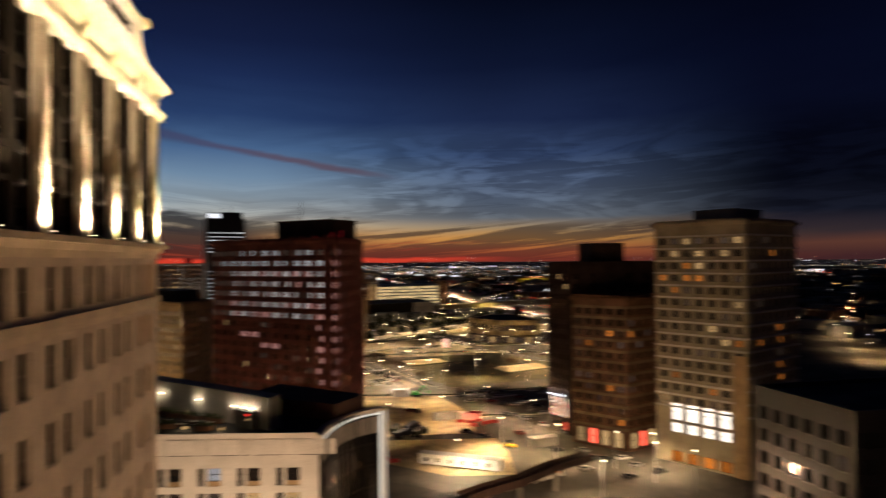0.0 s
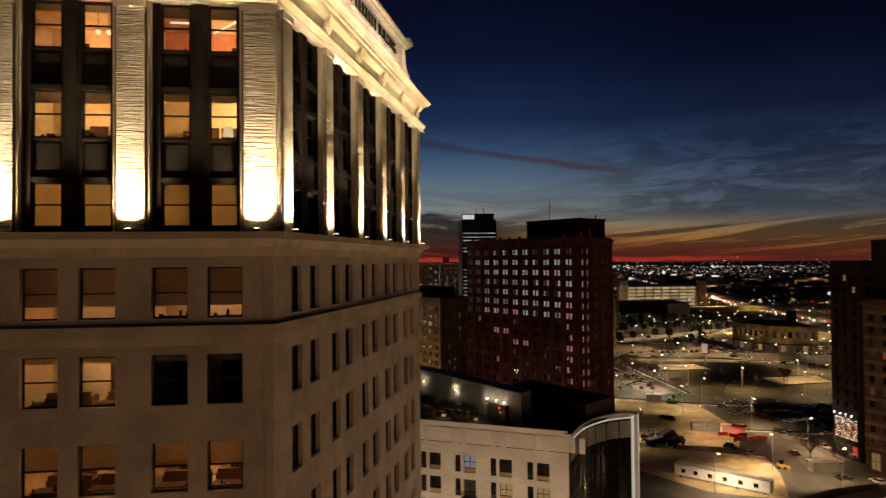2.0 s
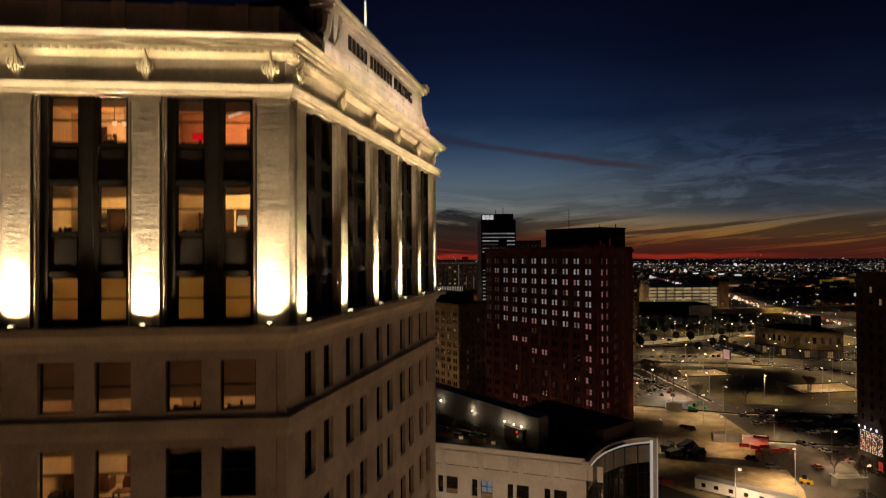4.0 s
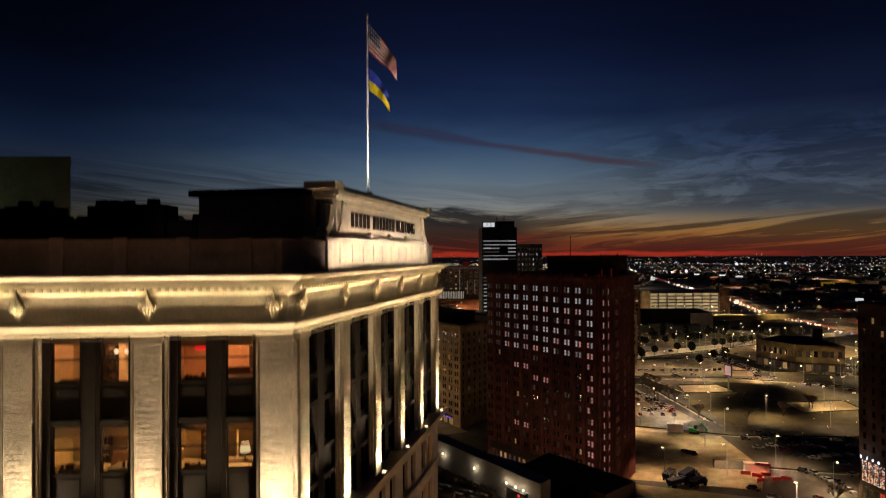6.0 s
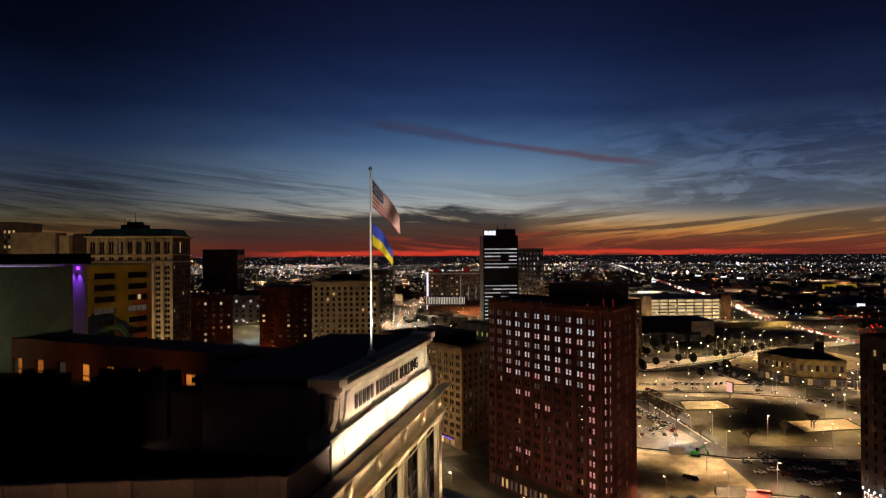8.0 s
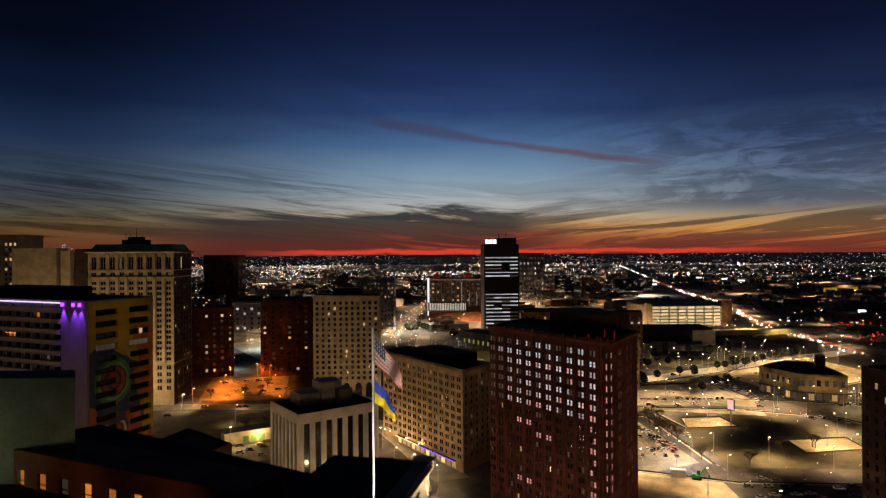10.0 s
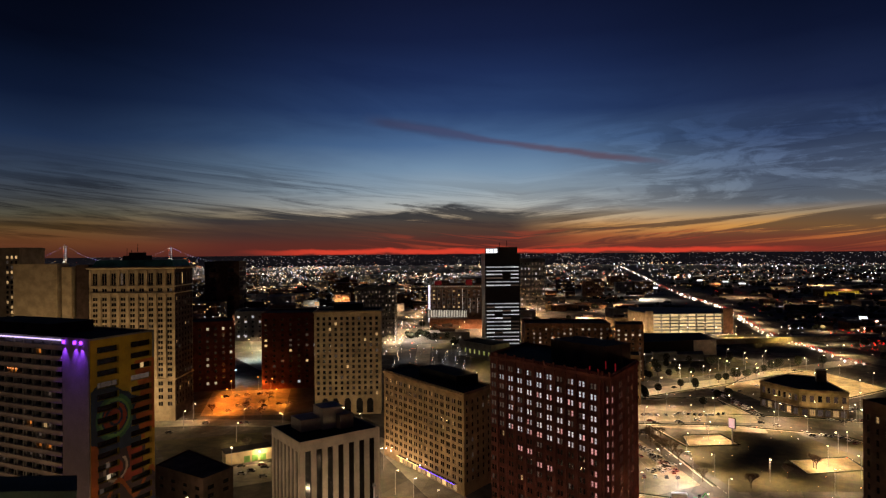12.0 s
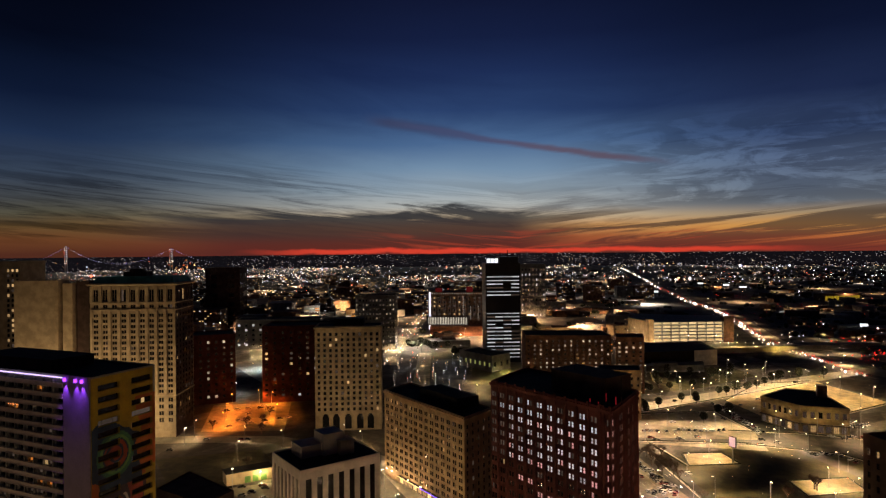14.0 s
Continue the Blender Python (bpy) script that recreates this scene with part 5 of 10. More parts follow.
    me = bpy.data.meshes.new_from_object(tmp.evaluated_get(dg))
    bpy.data.objects.remove(tmp)
    me.materials.clear()
    me.materials.append(DARK_METAL)
    word = new("sign_word", me)
    word.parent = hero
    wx = max(v.co.x for v in me.vertices)
    k = 4.9 / wx
    tx, ty, _ = at(18.1, -0.40, 0)
    word.matrix_basis = Matrix(((HU2[0] * k, 0, HN2[0], tx - HC[0]), (HU2[1] * k, 0, HN2[1], ty - HC[1]), (0, 1, 0, 79.03), (0, 0, 0, 1)))
    tagged(word, "dark raised letters")
    # taller olive block and a brick attic wall farther back on the roof
    g = Geo()
    g.prism([(-92, 27), (-57.0, 43.3), (-60.8, 46.0), (-95.8, 29.7)], 76.9, 86.6)
    g.prism([(-92.2, 26.8), (-56.8, 43.2), (-60.7, 46.2), (-96.0, 29.8)], 86.6, 86.9, 0)
    block = solo("lift_tower", g, [OLIVE_WALL], "olive-grey rendered rooftop lift tower", "rooftop block")
    u, _ = unit((-92, 27), (-57, 43.3))
    for a in (5.0, 20.0, 27.0):
        put_window(block, (-92, 27), u, (u[1], -u[0]), a, 0.03, 81.5, window_mesh(1.8, 2.4, DARK_GLASS, DARK_METAL, (1, 2)))
    g = Geo()
    p, q = (-66.0, 41.0), (-34.5, 40.0)
    u, d = unit(p, q)
    nrm = (u[1], -u[0])
    cols = [(1.0 + 3.1 * i, 2.3 + 3.1 * i) for i in range(9)]
    facade(g, p, u, nrm, d, 74.5, 80.2, cols, [(76.2, 78.4)], 0.4)
    g.slab(p, u, nrm, 0, d, -5.0, -0.42, 76.9, 80.15)
    attic = solo("attic_storey", g, [BRICK_ORANGE], "orange brick attic storey with lit windows", "rooftop block")
    for i, (c0, c1) in enumerate(cols):
        put_window(attic, p, u, nrm, (c0 + c1) / 2, -0.3, 76.2, window_mesh(1.3, 2.2, LIT_AMBER if i != 3 else LIT_DIM, DARK_METAL, (1, 2)))


def roof_fill_lamps():
    """Small lamps added on the roof to light the brick attic, lift tower and plant house."""
    for x, y, z, tx, ty, tz, watts, colour in ((-40.0, 33.5, 77.6, -44, 40.5, 78.6, 150, (1.0, 0.42, 0.16)), (-52.0, 33.0, 77.6, -56, 40.6, 78.6, 150, (1.0, 0.42, 0.16)),
                                               (-60.0, 30.0, 77.6, -66, 39, 83.0, 850, (0.75, 0.85, 0.55)), (-31.0, 27.0, 77.6, -27, 37, 79.0, 90, (1.0, 0.55, 0.34))):
        g = Geo()
        g.tube((0, 0, -0.7), (0, 0, -0.1), 0.05, 0.05, 6)
        g.box(-0.18, 0.18, -0.1, 0.1, -0.1, 0.12)
        solo("roof_floodlight", g, [DARK_METAL], "added small dark floodlight on a roof post", "floodlight", group="roof floodlights", at=(x, y, z))
        lamp = bpy.data.lights.new("roof_fill_beam", "SPOT")
        lamp.energy, lamp.color, lamp.spot_size, lamp.spot_blend, lamp.shadow_soft_size = watts, colour, radians(120), 0.9, 0.2
        ob = new("roof_fill_beam", lamp)
        ob.matrix_world = look((x, y + 0.2, z + 0.05), (tx, ty, tz))


def roof_plant():
    """Dark air handlers and ducts in a row across the roof."""
    rng = random.Random(8)
    p, q = (-46.5, 23.4), (-29.0, 31.0)
    u, d = unit(p, q)
    n = (u[1], -u[0])
    a = 0.0
    while a < d - 1.5:
        w = rng.uniform(1.6, 3.4)
        h = rng.uniform(3.0, 4.1)
        t = thing("air_handler", "dark rooftop air handling unit", "air handler", (p[0] + u[0] * a, p[1] + u[1] * a, 76.9), "air handlers")
        g = Geo()
        g.slab(p, u, n, a, a + w, -2.2, 0, 76.9, 76.9 + h - 0.4)
        part("casing", g, ROOFING, t)
        g = Geo()
        k = rng.randint(1, 3)
        for i in range(k):
            m = a + w * (i + 0.5) / k
            c = (p[0] + u[0] * m - n[0], p[1] + u[1] * m - n[1])
            g.tube((*c, 76.9 + h - 0.4), (*c, 76.9 + h), 0.42, 0.36, 10)
        part("fan_cowl", g, DARK_METAL, t)
        a += w + rng.uniform(0.05, 0.5)


def flagpole():
    base = (-22.0, 38.6, 81.10)
    pole = thing("flagpole", "tall white flagpole standing on the roof", "flagpole", base)
    g = Geo()
    g.tube(base, (base[0], base[1], 93.5), 0.085, 0.05, 10)
    part("pole", g, WHITE_PAINT, pole)
    g = Geo()
    g.tube(base, (base[0], base[1], 81.5), 0.30, 0.22, 12)
    part("base", g, STEEL, pole)
    lamp = bpy.data.lights.new("flag_light", "SPOT")
    lamp.energy, lamp.color, lamp.spot_size, lamp.spot_blend, lamp.shadow_soft_size = 3800, (1.0, 0.93, 0.82), radians(115), 0.9, 0.15
    ob = new("flag_light", lamp)
    ob.matrix_world = look((base[0] + 1.6, base[1] - 2.6, 81.45), (base[0] + 0.5, base[1], 87.0))
    g = Geo()
    g.tube((base[0] + 1.6, base[1] - 2.6, 81.10), (base[0] + 1.6, base[1] - 2.6, 81.35), 0.16, 0.18, 10)
    part("flag_lamp", g, DARK_METAL, pole, "small dark spotlight")
    g = Geo()
    g.ball((base[0], base[1], 93.6), 0.13, 6, 10)
    part("finial", g, STEEL, pole, "round finial")

    def flag(name, label, top, w, h, mats, pick, phase):
        """A flag that hangs in a light wind: it droops as it runs out, with folds."""
        g = Geo()
        nx, nz = 26, 13
        d = Vector((0.92, 0.39, 0)).normalized()
        side = Vector((-d.y, d.x, 0))
        pts = {}
        for i in range(nx + 1):
            for j in range(nz + 1):
                s, v = i / nx, j / nz
                run = w * (s * 0.54)
                fall = w * 0.95 * s ** 1.1 + 0.12 * math.sin(6 * s + phase)
                wave = 0.30 * s * math.sin(11 * s + 2.6 * v + phase)
                p = Vector((base[0], base[1], top - h * v)) + d * (run + 0.12) + side * wave + Vector((0, 0, -fall * (1 - 0.25 * v) * 0.8))
                pts[i, j] = tuple(p)
        for i in range(nx):
            for j in range(nz):
                g.quad(pts[i, j + 1], pts[i + 1, j + 1], pts[i + 1, j], pts[i, j], pick(i / nx, j / nz))
        me = g.mesh(name, mats, base)
        for poly in me.polygons:
            poly.use_smooth = True
        ob = new(name, me)
        ob.parent = pole
        tagged(ob, label)

    def stars(s, v):
        if s < 0.4 and v < 7 / 13:
            return 2 if (int(s * 26) % 2 == 0 and int(v * 13) % 2 == 0) else 1
        return 0 if int(v * 13 + 0.01) % 2 == 0 else 2
    flag("striped_flag", "red and white striped flag with a blue starred canton", 93.0, 3.4, 1.9, [FLAG_RED, FLAG_NAVY, FLAG_WHITE], stars, 0.4)
    flag("two_tone_flag", "blue over yellow flag", 90.1, 2.5, 1.55, [FLAG_BLUE, FLAG_YELLOW], lambda s, v: 0 if v < 0.5 else 1, 1.5)


FLAG_RED = surface("flag_red", (0.45, 0.06, 0.06, 1), 0.8, 4, 0.15, 0.05)
FLAG_WHITE = surface("flag_white", (0.70, 0.66, 0.62, 1), 0.8, 4, 0.08, 0.05)
FLAG_NAVY = surface("flag_navy", (0.03, 0.04, 0.14, 1), 0.8, 4, 0.15, 0.05)
FLAG_BLUE = surface("flag_blue", (0.04, 0.07, 0.50, 1), 0.8, 4, 0.1, 0.05)
FLAG_YELLOW = surface("flag_yellow", (0.72, 0.58, 0.02, 1), 0.8, 4, 0.1, 0.05)

hero_walls()
for c in south_pil[:4]:
    medallion(HC, HU1, HN1, c)
for c in east_pil:
    medallion(HC, HU2, HN2, c)
hero_bays()
hero_rooms()
hero_furnish()
hero_contents()
hero_lights()
hero_roof()
roof_fill_lamps()
roof_plant()
flagpole()

# ---- the buildings around ----


def sprinkle(seed, table, default=None):
    """Lit windows picked by chance: table of (share, glass)."""
    rng = random.Random(seed)

    def pick(i, k):
        r = rng.random()
        for share, glass in table:
            if r < share:
                return glass
            r -= share
        return default
    return pick


# dark red brick block with its lit upper floors
LIT_OFFICE = glow("lit_old_office", lin(238, 224, 222), 0.52, 1.0)
UB = [(-84.5, 238.3), (-34.4, 209.0), (-30.2, 241.0), (-80.0, 271.0)]
ub_rows = storeys(8.4, 17, 3.5, 1.9)
ub_mid = [1.75] + [6.3 + 4.95 * i for i in range(10)]
ub_cols = sorted((c + s - 0.53, c + s + 0.53) for c in ub_mid for s in (-0.74, 0.74)) + [(56.15, 57.35)]


def ub_lit(i, k):
    rng = random.Random(i * 91 + k * 7)
    bay = i // 2
    if bay == 11:
        return LIT_PINK if rng.random() < 0.92 else LIT_DIM
    if k >= 15:
        return LIT_WHITE if bay in (3, 4, 5, 6, 8, 9) and k == 16 and rng.random() < 0.75 else (LIT_WHITE if k == 15 and bay > 0 and rng.random() < 0.85 else LIT_DIM)
    if bay == 10 and rng.random() < 0.8:
        return LIT_PINK if k < 12 else LIT_OFFICE
    if k >= 10:
        return (LIT_OFFICE if rng.random() < 0.8 else LIT_PINK) if bay >= 2 and rng.random() < 0.86 else LIT_DIM
    if k == 8:
        return LIT_PINK if bay in (3, 4) else None
    if k == 7:
        return LIT_PINK if bay in (5, 6) else None
    if k == 2:
        return LIT_PINK if bay in (3, 4) else None
    return LIT_WARM if rng.random() < 0.02 else (LIT_DIM if rng.random() < 0.15 else None)


brick_block = tower("brick_block", "dark red brick office block with lit upper windows", "building", UB, 69.3, BRICK_BLOCK, {
    0: dict(cols=ub_cols, rows=ub_rows, lit=ub_lit, bars=(1, 2)),
    1: dict(cols=[(1.2, 2.7), (9, 10.2), (11, 12.2), (19, 20.2), (24, 25.2)], rows=ub_rows, lit=lambda i, k: LIT_PINK if i == 0 else LIT_DIM, bars=(1, 2)),
}, cornice=0.35)


def ub_extras():
    p, q = UB[0], UB[1]
    u, d = unit(p, q)
    n = (u[1], -u[0])
    for a in [4.0 + i * 4.95 for i in range(11)] + [54.9, 57.6]:
        g = Geo()
        g.slab(p, u, n, a - 0.45, min(a + 0.45, d), 0.0, 0.35, 0, 70.9)
        part("pier", g, BRICK_BLOCK, brick_block)
    g = Geo()
    g.slab(p, u, n, 22.4, 46.9, -24, -10, 69.3, 76.4)
    g.slab(p, u, n, 22.1, 47.2, -24.3, -9.7, 76.4, 76.8)
    part("penthouse", g, BRICK_DARK, brick_block, "dark rooftop penthouse")
    g = Geo()
    for a, dd in ((30, -14), (49, -8), (51, -14), (54, -10)):
        x, y = p[0] + u[0] * a + n[0] * dd, p[1] + u[1] * a + n[1] * dd
        g.tube((x, y, 69.0), (x, y, 84 if a == 30 else 77.5), 0.16, 0.1, 6)
    part("mast", g, DARK_METAL, brick_block, "thin rooftop masts")
    g = Geo()
    for a, dd, h in ((46, -4, 1.2), (48.5, -9, 2.6), (55, -6, 3.0), (49.5, -4, 0.7)):
        x, y = p[0] + u[0] * a + n[0] * dd, p[1] + u[1] * a + n[1] * dd
        g.tube((x, y, 69.6), (x, y, 69.6 + h), 0.22, 0.22, 6)
    part("beacon", g, RED_DUSK, brick_block, "glowing red rooftop lights")
    g = Geo()
    g.slab(p, u, n, 2, d - 2, 0.36, 0.5, 4.6, 7.2)
    part("fascia", g, BRICK_DARK, brick_block)
    for a in range(4, 56, 5):
        put_window(brick_block, p, u, n, a, 0.05, 0.6, window_mesh(3.6, 3.4, LIT_WARM if a % 2 else LIT_DIM, DARK_METAL, (3, 1)), "shop_window")


RED_NEON = glow("red_neon", lin(255, 50, 70), 1.0, 0.5)
RED_DUSK = glow("dull_red_lights", lin(190, 40, 50), 0.25, 0.5)
ub_extras()

VIOLET_LINE = glow("violet_shop_line", lin(120, 80, 255), 2.0, 0.3)
WARM_LINE = glow("warm_shop_line", lin(255, 220, 150), 2.0, 0.3)
SHOP_FRONT = glow("shop_front", lin(255, 214, 140), 1.4, 0.4)
# long ochre brick block behind it
WB_ = [(-171.0, 311.0), (-109.0, 271.5), (-104.0, 294.0), (-166.0, 333.0)]
tower("ochre_block", "long ochre brick office block with many small windows", "building", WB_, 45.0, OCHRE_STONE, {
    0: dict(cols=even(73.5, 15, 1.3, 3.2, True), rows=storeys(5.5, 11, 3.45, 2.0), lit=sprinkle(3, [(0.05, LIT_WARM), (0.07, LIT_DIM)]), bars=(1, 2)),
    1: dict(cols=even(23, 5, 1.4, 2.5), rows=storeys(5.5, 11, 3.45, 2.0), lit=sprinkle(5, [(0.05, LIT_DIM)]), bars=(1, 2)),
}, cornice=0.5)
u, d = unit(WB_[0], WB_[1])
n = (u[1], -u[0])
for i in range(12):
    g = Geo()
    g.slab(WB_[0], u, n, 16 + 4.4 * i, 19.6 + 4.4 * i, 0.02, 1.6, 3.9, 4.2)
    aw = solo("awning", g, [BRICK_DARK], "small dark shop awning with a violet light line", "awning", group="shop awnings")
    g = Geo()
    g.slab(WB_[0], u, n, 16 + 4.4 * i, 19.6 + 4.4 * i, 1.6, 1.75, 3.95, 4.25)
    part("light_line", g, VIOLET_LINE if i > 4 else WARM_LINE, aw)
    put_window(aw, WB_[0], u, n, 17.8 + 4.4 * i, 0.05, 0.5, window_mesh(3.2, 3.2, LIT_WARM if i % 3 else SHOP_FRONT, DARK_METAL, (2, 1)), "shop_window")
for a in (4.0, 9.5, 26.0, 38.0):
    x, y = WB_[0][0] + u[0] * a + n[0] * 1.2, WB_[0][1] + u[1] * a + n[1] * 1.2
    wl = thing("wall_lamp", "bright warm wall lamp over the pavement", "lamp", (x, y, 5.0), "shop wall lamps")
    g = Geo()
    g.tube((0, 0, 0), (-n[0] * 1.18, -n[1] * 1.18, 0.1), 0.05, 0.05, 6)
    part("arm", g, DARK_METAL, wl, at=(0, 0, 0))
    g = Geo()
    g.ball((0, 0, -0.25), 0.24, 5, 8)
    part("globe", g, LAMP_HEAD, wl, "glowing globe", at=(0, 0, 0))
    lamp = bpy.data.lights.new("shop_light", "POINT")
    lamp.energy, lamp.color, lamp.shadow_soft_size = 1500, (1.0, 0.66, 0.34), 0.3
    new("shop_light", lamp).location = (x + n[0] * 0.6, y + n[1] * 0.6, 4.6)
g = Geo()
g.prism([(-147, 305), (-119, 287.5), (-112, 298), (-140, 316)], 45.0, 50.0)
solo("roof_house", g, [ROOFING], "low black plant room on a flat roof", "rooftop block")

# white block with tall dark window strips
WH = [(-174.2, 220.6), (-149.1, 205.1), (-132.2, 236.4), (-157.3, 252.0)]


def strips(length, count, width, margin):
    return even(length, count, width, margin)


wh = tower("pilaster_block", "pale concrete block with tall dark window strips", "building", WH, 37.0, PALE_STONE, {
    0: dict(cols=strips(29.5, 7, 1.9, 3.0), rows=[(2.0, 33.6)], lit=sprinkle(8, [(0.0, LIT_DIM)]), bars=(1, 12)),
    1: dict(cols=strips(35.6, 7, 2.6, 3.6), rows=[(2.0, 33.6)], lit=sprinkle(8, [(0.0, LIT_DIM)]), bars=(1, 12)),
}, thick=0.7, parapet=0.5)


def roof_house(pts, z0, z1, mat, label):
    g = Geo()
    g.prism(pts, z0, z1)
    g.prism(inset(pts, -0.15), z1, z1 + 0.25)
    return solo("roof_house", g, [mat], label, "rooftop block")


roof_house([(-167, 224), (-158, 218.5), (-152, 229), (-161, 234.5)], 37.05, 41.5, PALE_STONE, "pale lift house on a flat roof")
roof_house([(-160, 230), (-152, 225), (-147.5, 233), (-155.5, 238)], 37.05, 45.5, PALE_STONE, "pale stepped lift house on a flat roof")
roof_house([(-152, 232), (-146, 228.5), (-143, 234), (-149, 237.5)], 37.05, 42.5, GREY_PANEL, "grey stair head on a flat roof")

# tan apartment tower
TAN = [(-256.0, 369.5), (-216.5, 389.5), (-228.0, 412.0), (-267.5, 392.0)]
tan = tower("tan_tower", "tan brick apartment tower with rows of small windows", "building", TAN, 69.0, TAN_STONE, {
    0: dict(cols=even(44.3, 11, 1.75, 2.6), rows=storeys(13.0, 15, 3.6, 2.1), lit=sprinkle(21, [(0.03, LIT_WARM), (0.05, LIT_DIM)]), bars=(1, 2)),
    1: dict(cols=even(25.2, 5, 1.6, 3), rows=storeys(13.0, 15, 3.6, 2.1), lit=sprinkle(22, [(0.04, LIT_WARM)]), bars=(1, 2)),
}, cornice=0.6)
u, d = unit(TAN[0], TAN[1])
for a in (7, 14, 22, 30, 37):
    g = Geo()
    n = (u[1], -u[0])
    w = 2.2
    g.slab(TAN[0], u, n, a - w, a + w, 0.02, 0.10, 1, 9)
    g.slab(TAN[0], u, n, a - w * 0.8, a + w * 0.8, 0.02, 0.10, 9, 10.2)
    g.slab(TAN[0], u, n, a - w * 0.5, a + w * 0.5, 0.02, 0.10, 10.2, 10.9)
    part("arch_window", g, DARK_GLASS, tan, "tall dark arched window")
roof_house([(-250, 384), (-232, 393), (-237, 403), (-255, 394)], 69.05, 73.5, BRICK_DARK, "dark plant room on a flat roof")

# ornate office tower with a green copper roof edge
BK = [(-381.0, 299.0), (-332.0, 323.0), (-345.5, 352.0), (-394.5, 328.5)]
bk_rows = storeys(10.0, 4, 4.4, 2.6) + storeys(29.0, 15, 3.55, 2.0) + [(84.5, 86.6), (89.0, 96.5)]
book = tower("ornate_tower", "ornate tan stone office tower with tall top-floor openings", "building", BK, 100.0, TAN_STONE, {
    0: dict(cols=even(54.56, 9, 1.3, 3.6, True), rows=bk_rows, lit=sprinkle(31, [(0.02, LIT_WARM), (0.04, LIT_DIM)]), bars=(1, 2)),
    1: dict(cols=even(32.0, 6, 1.9, 2.9), rows=bk_rows, lit=sprinkle(32, [(0.02, LIT_WARM), (0.03, LIT_DIM)]), bars=(1, 2), wall=BRICK_DARK),
}, cornice=1.3)
COPPER = surface("green_copper", (0.07, 0.24, 0.21, 1), 0.7, 0.6, 0.25, 0.2)
g = Geo()
ring = inset(BK, 0.6)
top = inset(BK, 3.2)
g.hexa([(x, y, 100.5) for x, y in ring] + [(x, y, 105.0) for x, y in top])
part("copper_roof", g, COPPER, book, "sloping green copper roof")
g = Geo()
u, d = unit(BK[0], BK[1])
n = (u[1], -u[0])
g.slab(BK[0], u, n, 18, 33, -18, -8, 104.0, 108.0)
g.slab(BK[0], u, n, 21, 30, -16, -10, 108.0, 110.0)
part("roof_house", g, BRICK_DARK, book)
g = Geo()
for a, hh in ((19, 113), (22, 112), (26, 116), (30, 111)):
    x, y = BK[0][0] + u[0] * a + n[0] * -12, BK[0][1] + u[1] * a + n[1] * -12
    g.tube((x, y, 108), (x, y, hh), 0.25, 0.12, 6)
part("mast", g, DARK_METAL, book, "thin rooftop masts")
for z in (27.0, 83.0, 87.6):
    g = Geo()
    g.slab(BK[0], u, n, 0, d + 0.6, 0.02, 0.6, z, z + 0.7)
    u2_, d2_ = unit(BK[1], BK[2])
    g.slab(BK[1], u2_, (u2_[1], -u2_[0]), 0.02, d2_, 0.02, 0.6, z, z + 0.7)
    part("string_course", g, TAN_STONE, book)
for i in range(10):
    g = Geo()
    a = 0.65 + i * 5.92
    g.slab(BK[0], u, n, max(0.1, a - 0.85), min(a + 0.85, d), 0.02, 0.7, 28.0, 82.9)
    part("pier", g, TAN_STONE, book)
    g = Geo()
    g.slab(BK[0], u, n, max(0.1, a - 0.95), min(a + 0.95, d), 0.02, 0.8, 88.5, 98.6)
    part("pilaster", g, TAN_STONE, book)

SL = [(-426, 279), (-400.0, 290.4), (-405.5, 303), (-431, 292)]
tower("blank_slab", "blank tan concrete lift slab", "building", SL, 102.6, TAN_STONE, {}, parapet=0.4)
SL2 = [(-397.0, 291.6), (-391.4, 294.1), (-396.9, 306.7), (-402.5, 304.2)]
tower("blank_slab", "narrow tan concrete stair tower", "building", SL2, 100.6, TAN_STONE, {}, parapet=0.4)
SL3 = [(-391.3, 297.2), (-383.6, 300.6), (-388.6, 312.0), (-396.3, 308.6)]
tower("lift_shaft", "dark brick lift shaft beside the stair tower", "building", SL3, 101.8, BRICK_DARK, {}, parapet=0.4)
FL = [(-560, 330), (-522.0, 347.0), (-536, 378), (-574, 361)]
tower("far_tower", "slim tan tower with lit windows", "building", FL, 114.0, TAN_STONE, {
    0: dict(cols=[(c, c + 1.9) for c in (31.0, 34.5, 38.0)], rows=storeys(30, 20, 4.0, 2.4), lit=sprinkle(41, [(0.35, LIT_WARM), (0.2, LIT_DIM)]), bars=(1, 2)),
}, cornice=0.5)

# painted apartment slab with balconies
MU = [(-227.0, 129.9), (-163.6, 128.6), (-165.0, 152.0), (-228.0, 153.4)]
mu_rows = storeys(4.0, 26, 3.05, 1.6)
mural = tower("mural_tower", "apartment tower with balcony bands and a painted end wall", "building", MU, 85.0, GREY_PANEL, {
    0: dict(cols=[(c, c + 3.0) for c in [1.3 + 4.3 * i for i in range(12)]], rows=mu_rows, lit=sprinkle(51, [(0.04, LIT_AMBER), (0.05, LIT_DIM)]), bars=(2, 1)),
    1: dict(cols=[(2.2, 9.8), (14.2, 22.2)], rows=storeys(4.0, 24, 3.35, 1.75), lit=sprinkle(52, [(0.0, LIT_WARM), (0.04, LIT_DIM)]), bars=(4, 1), wall=YELLOW_PAINT),
}, thick=0.9, parapet=0.5)
LILAC = surface("lilac_grey_render", (0.34, 0.27, 0.29, 1), 0.85, 0.5, 0.12, 0.1)
CREAM_RAIL = surface("pale_balcony_front", (0.52, 0.44, 0.38, 1), 0.85, 0.5, 0.15, 0.1)


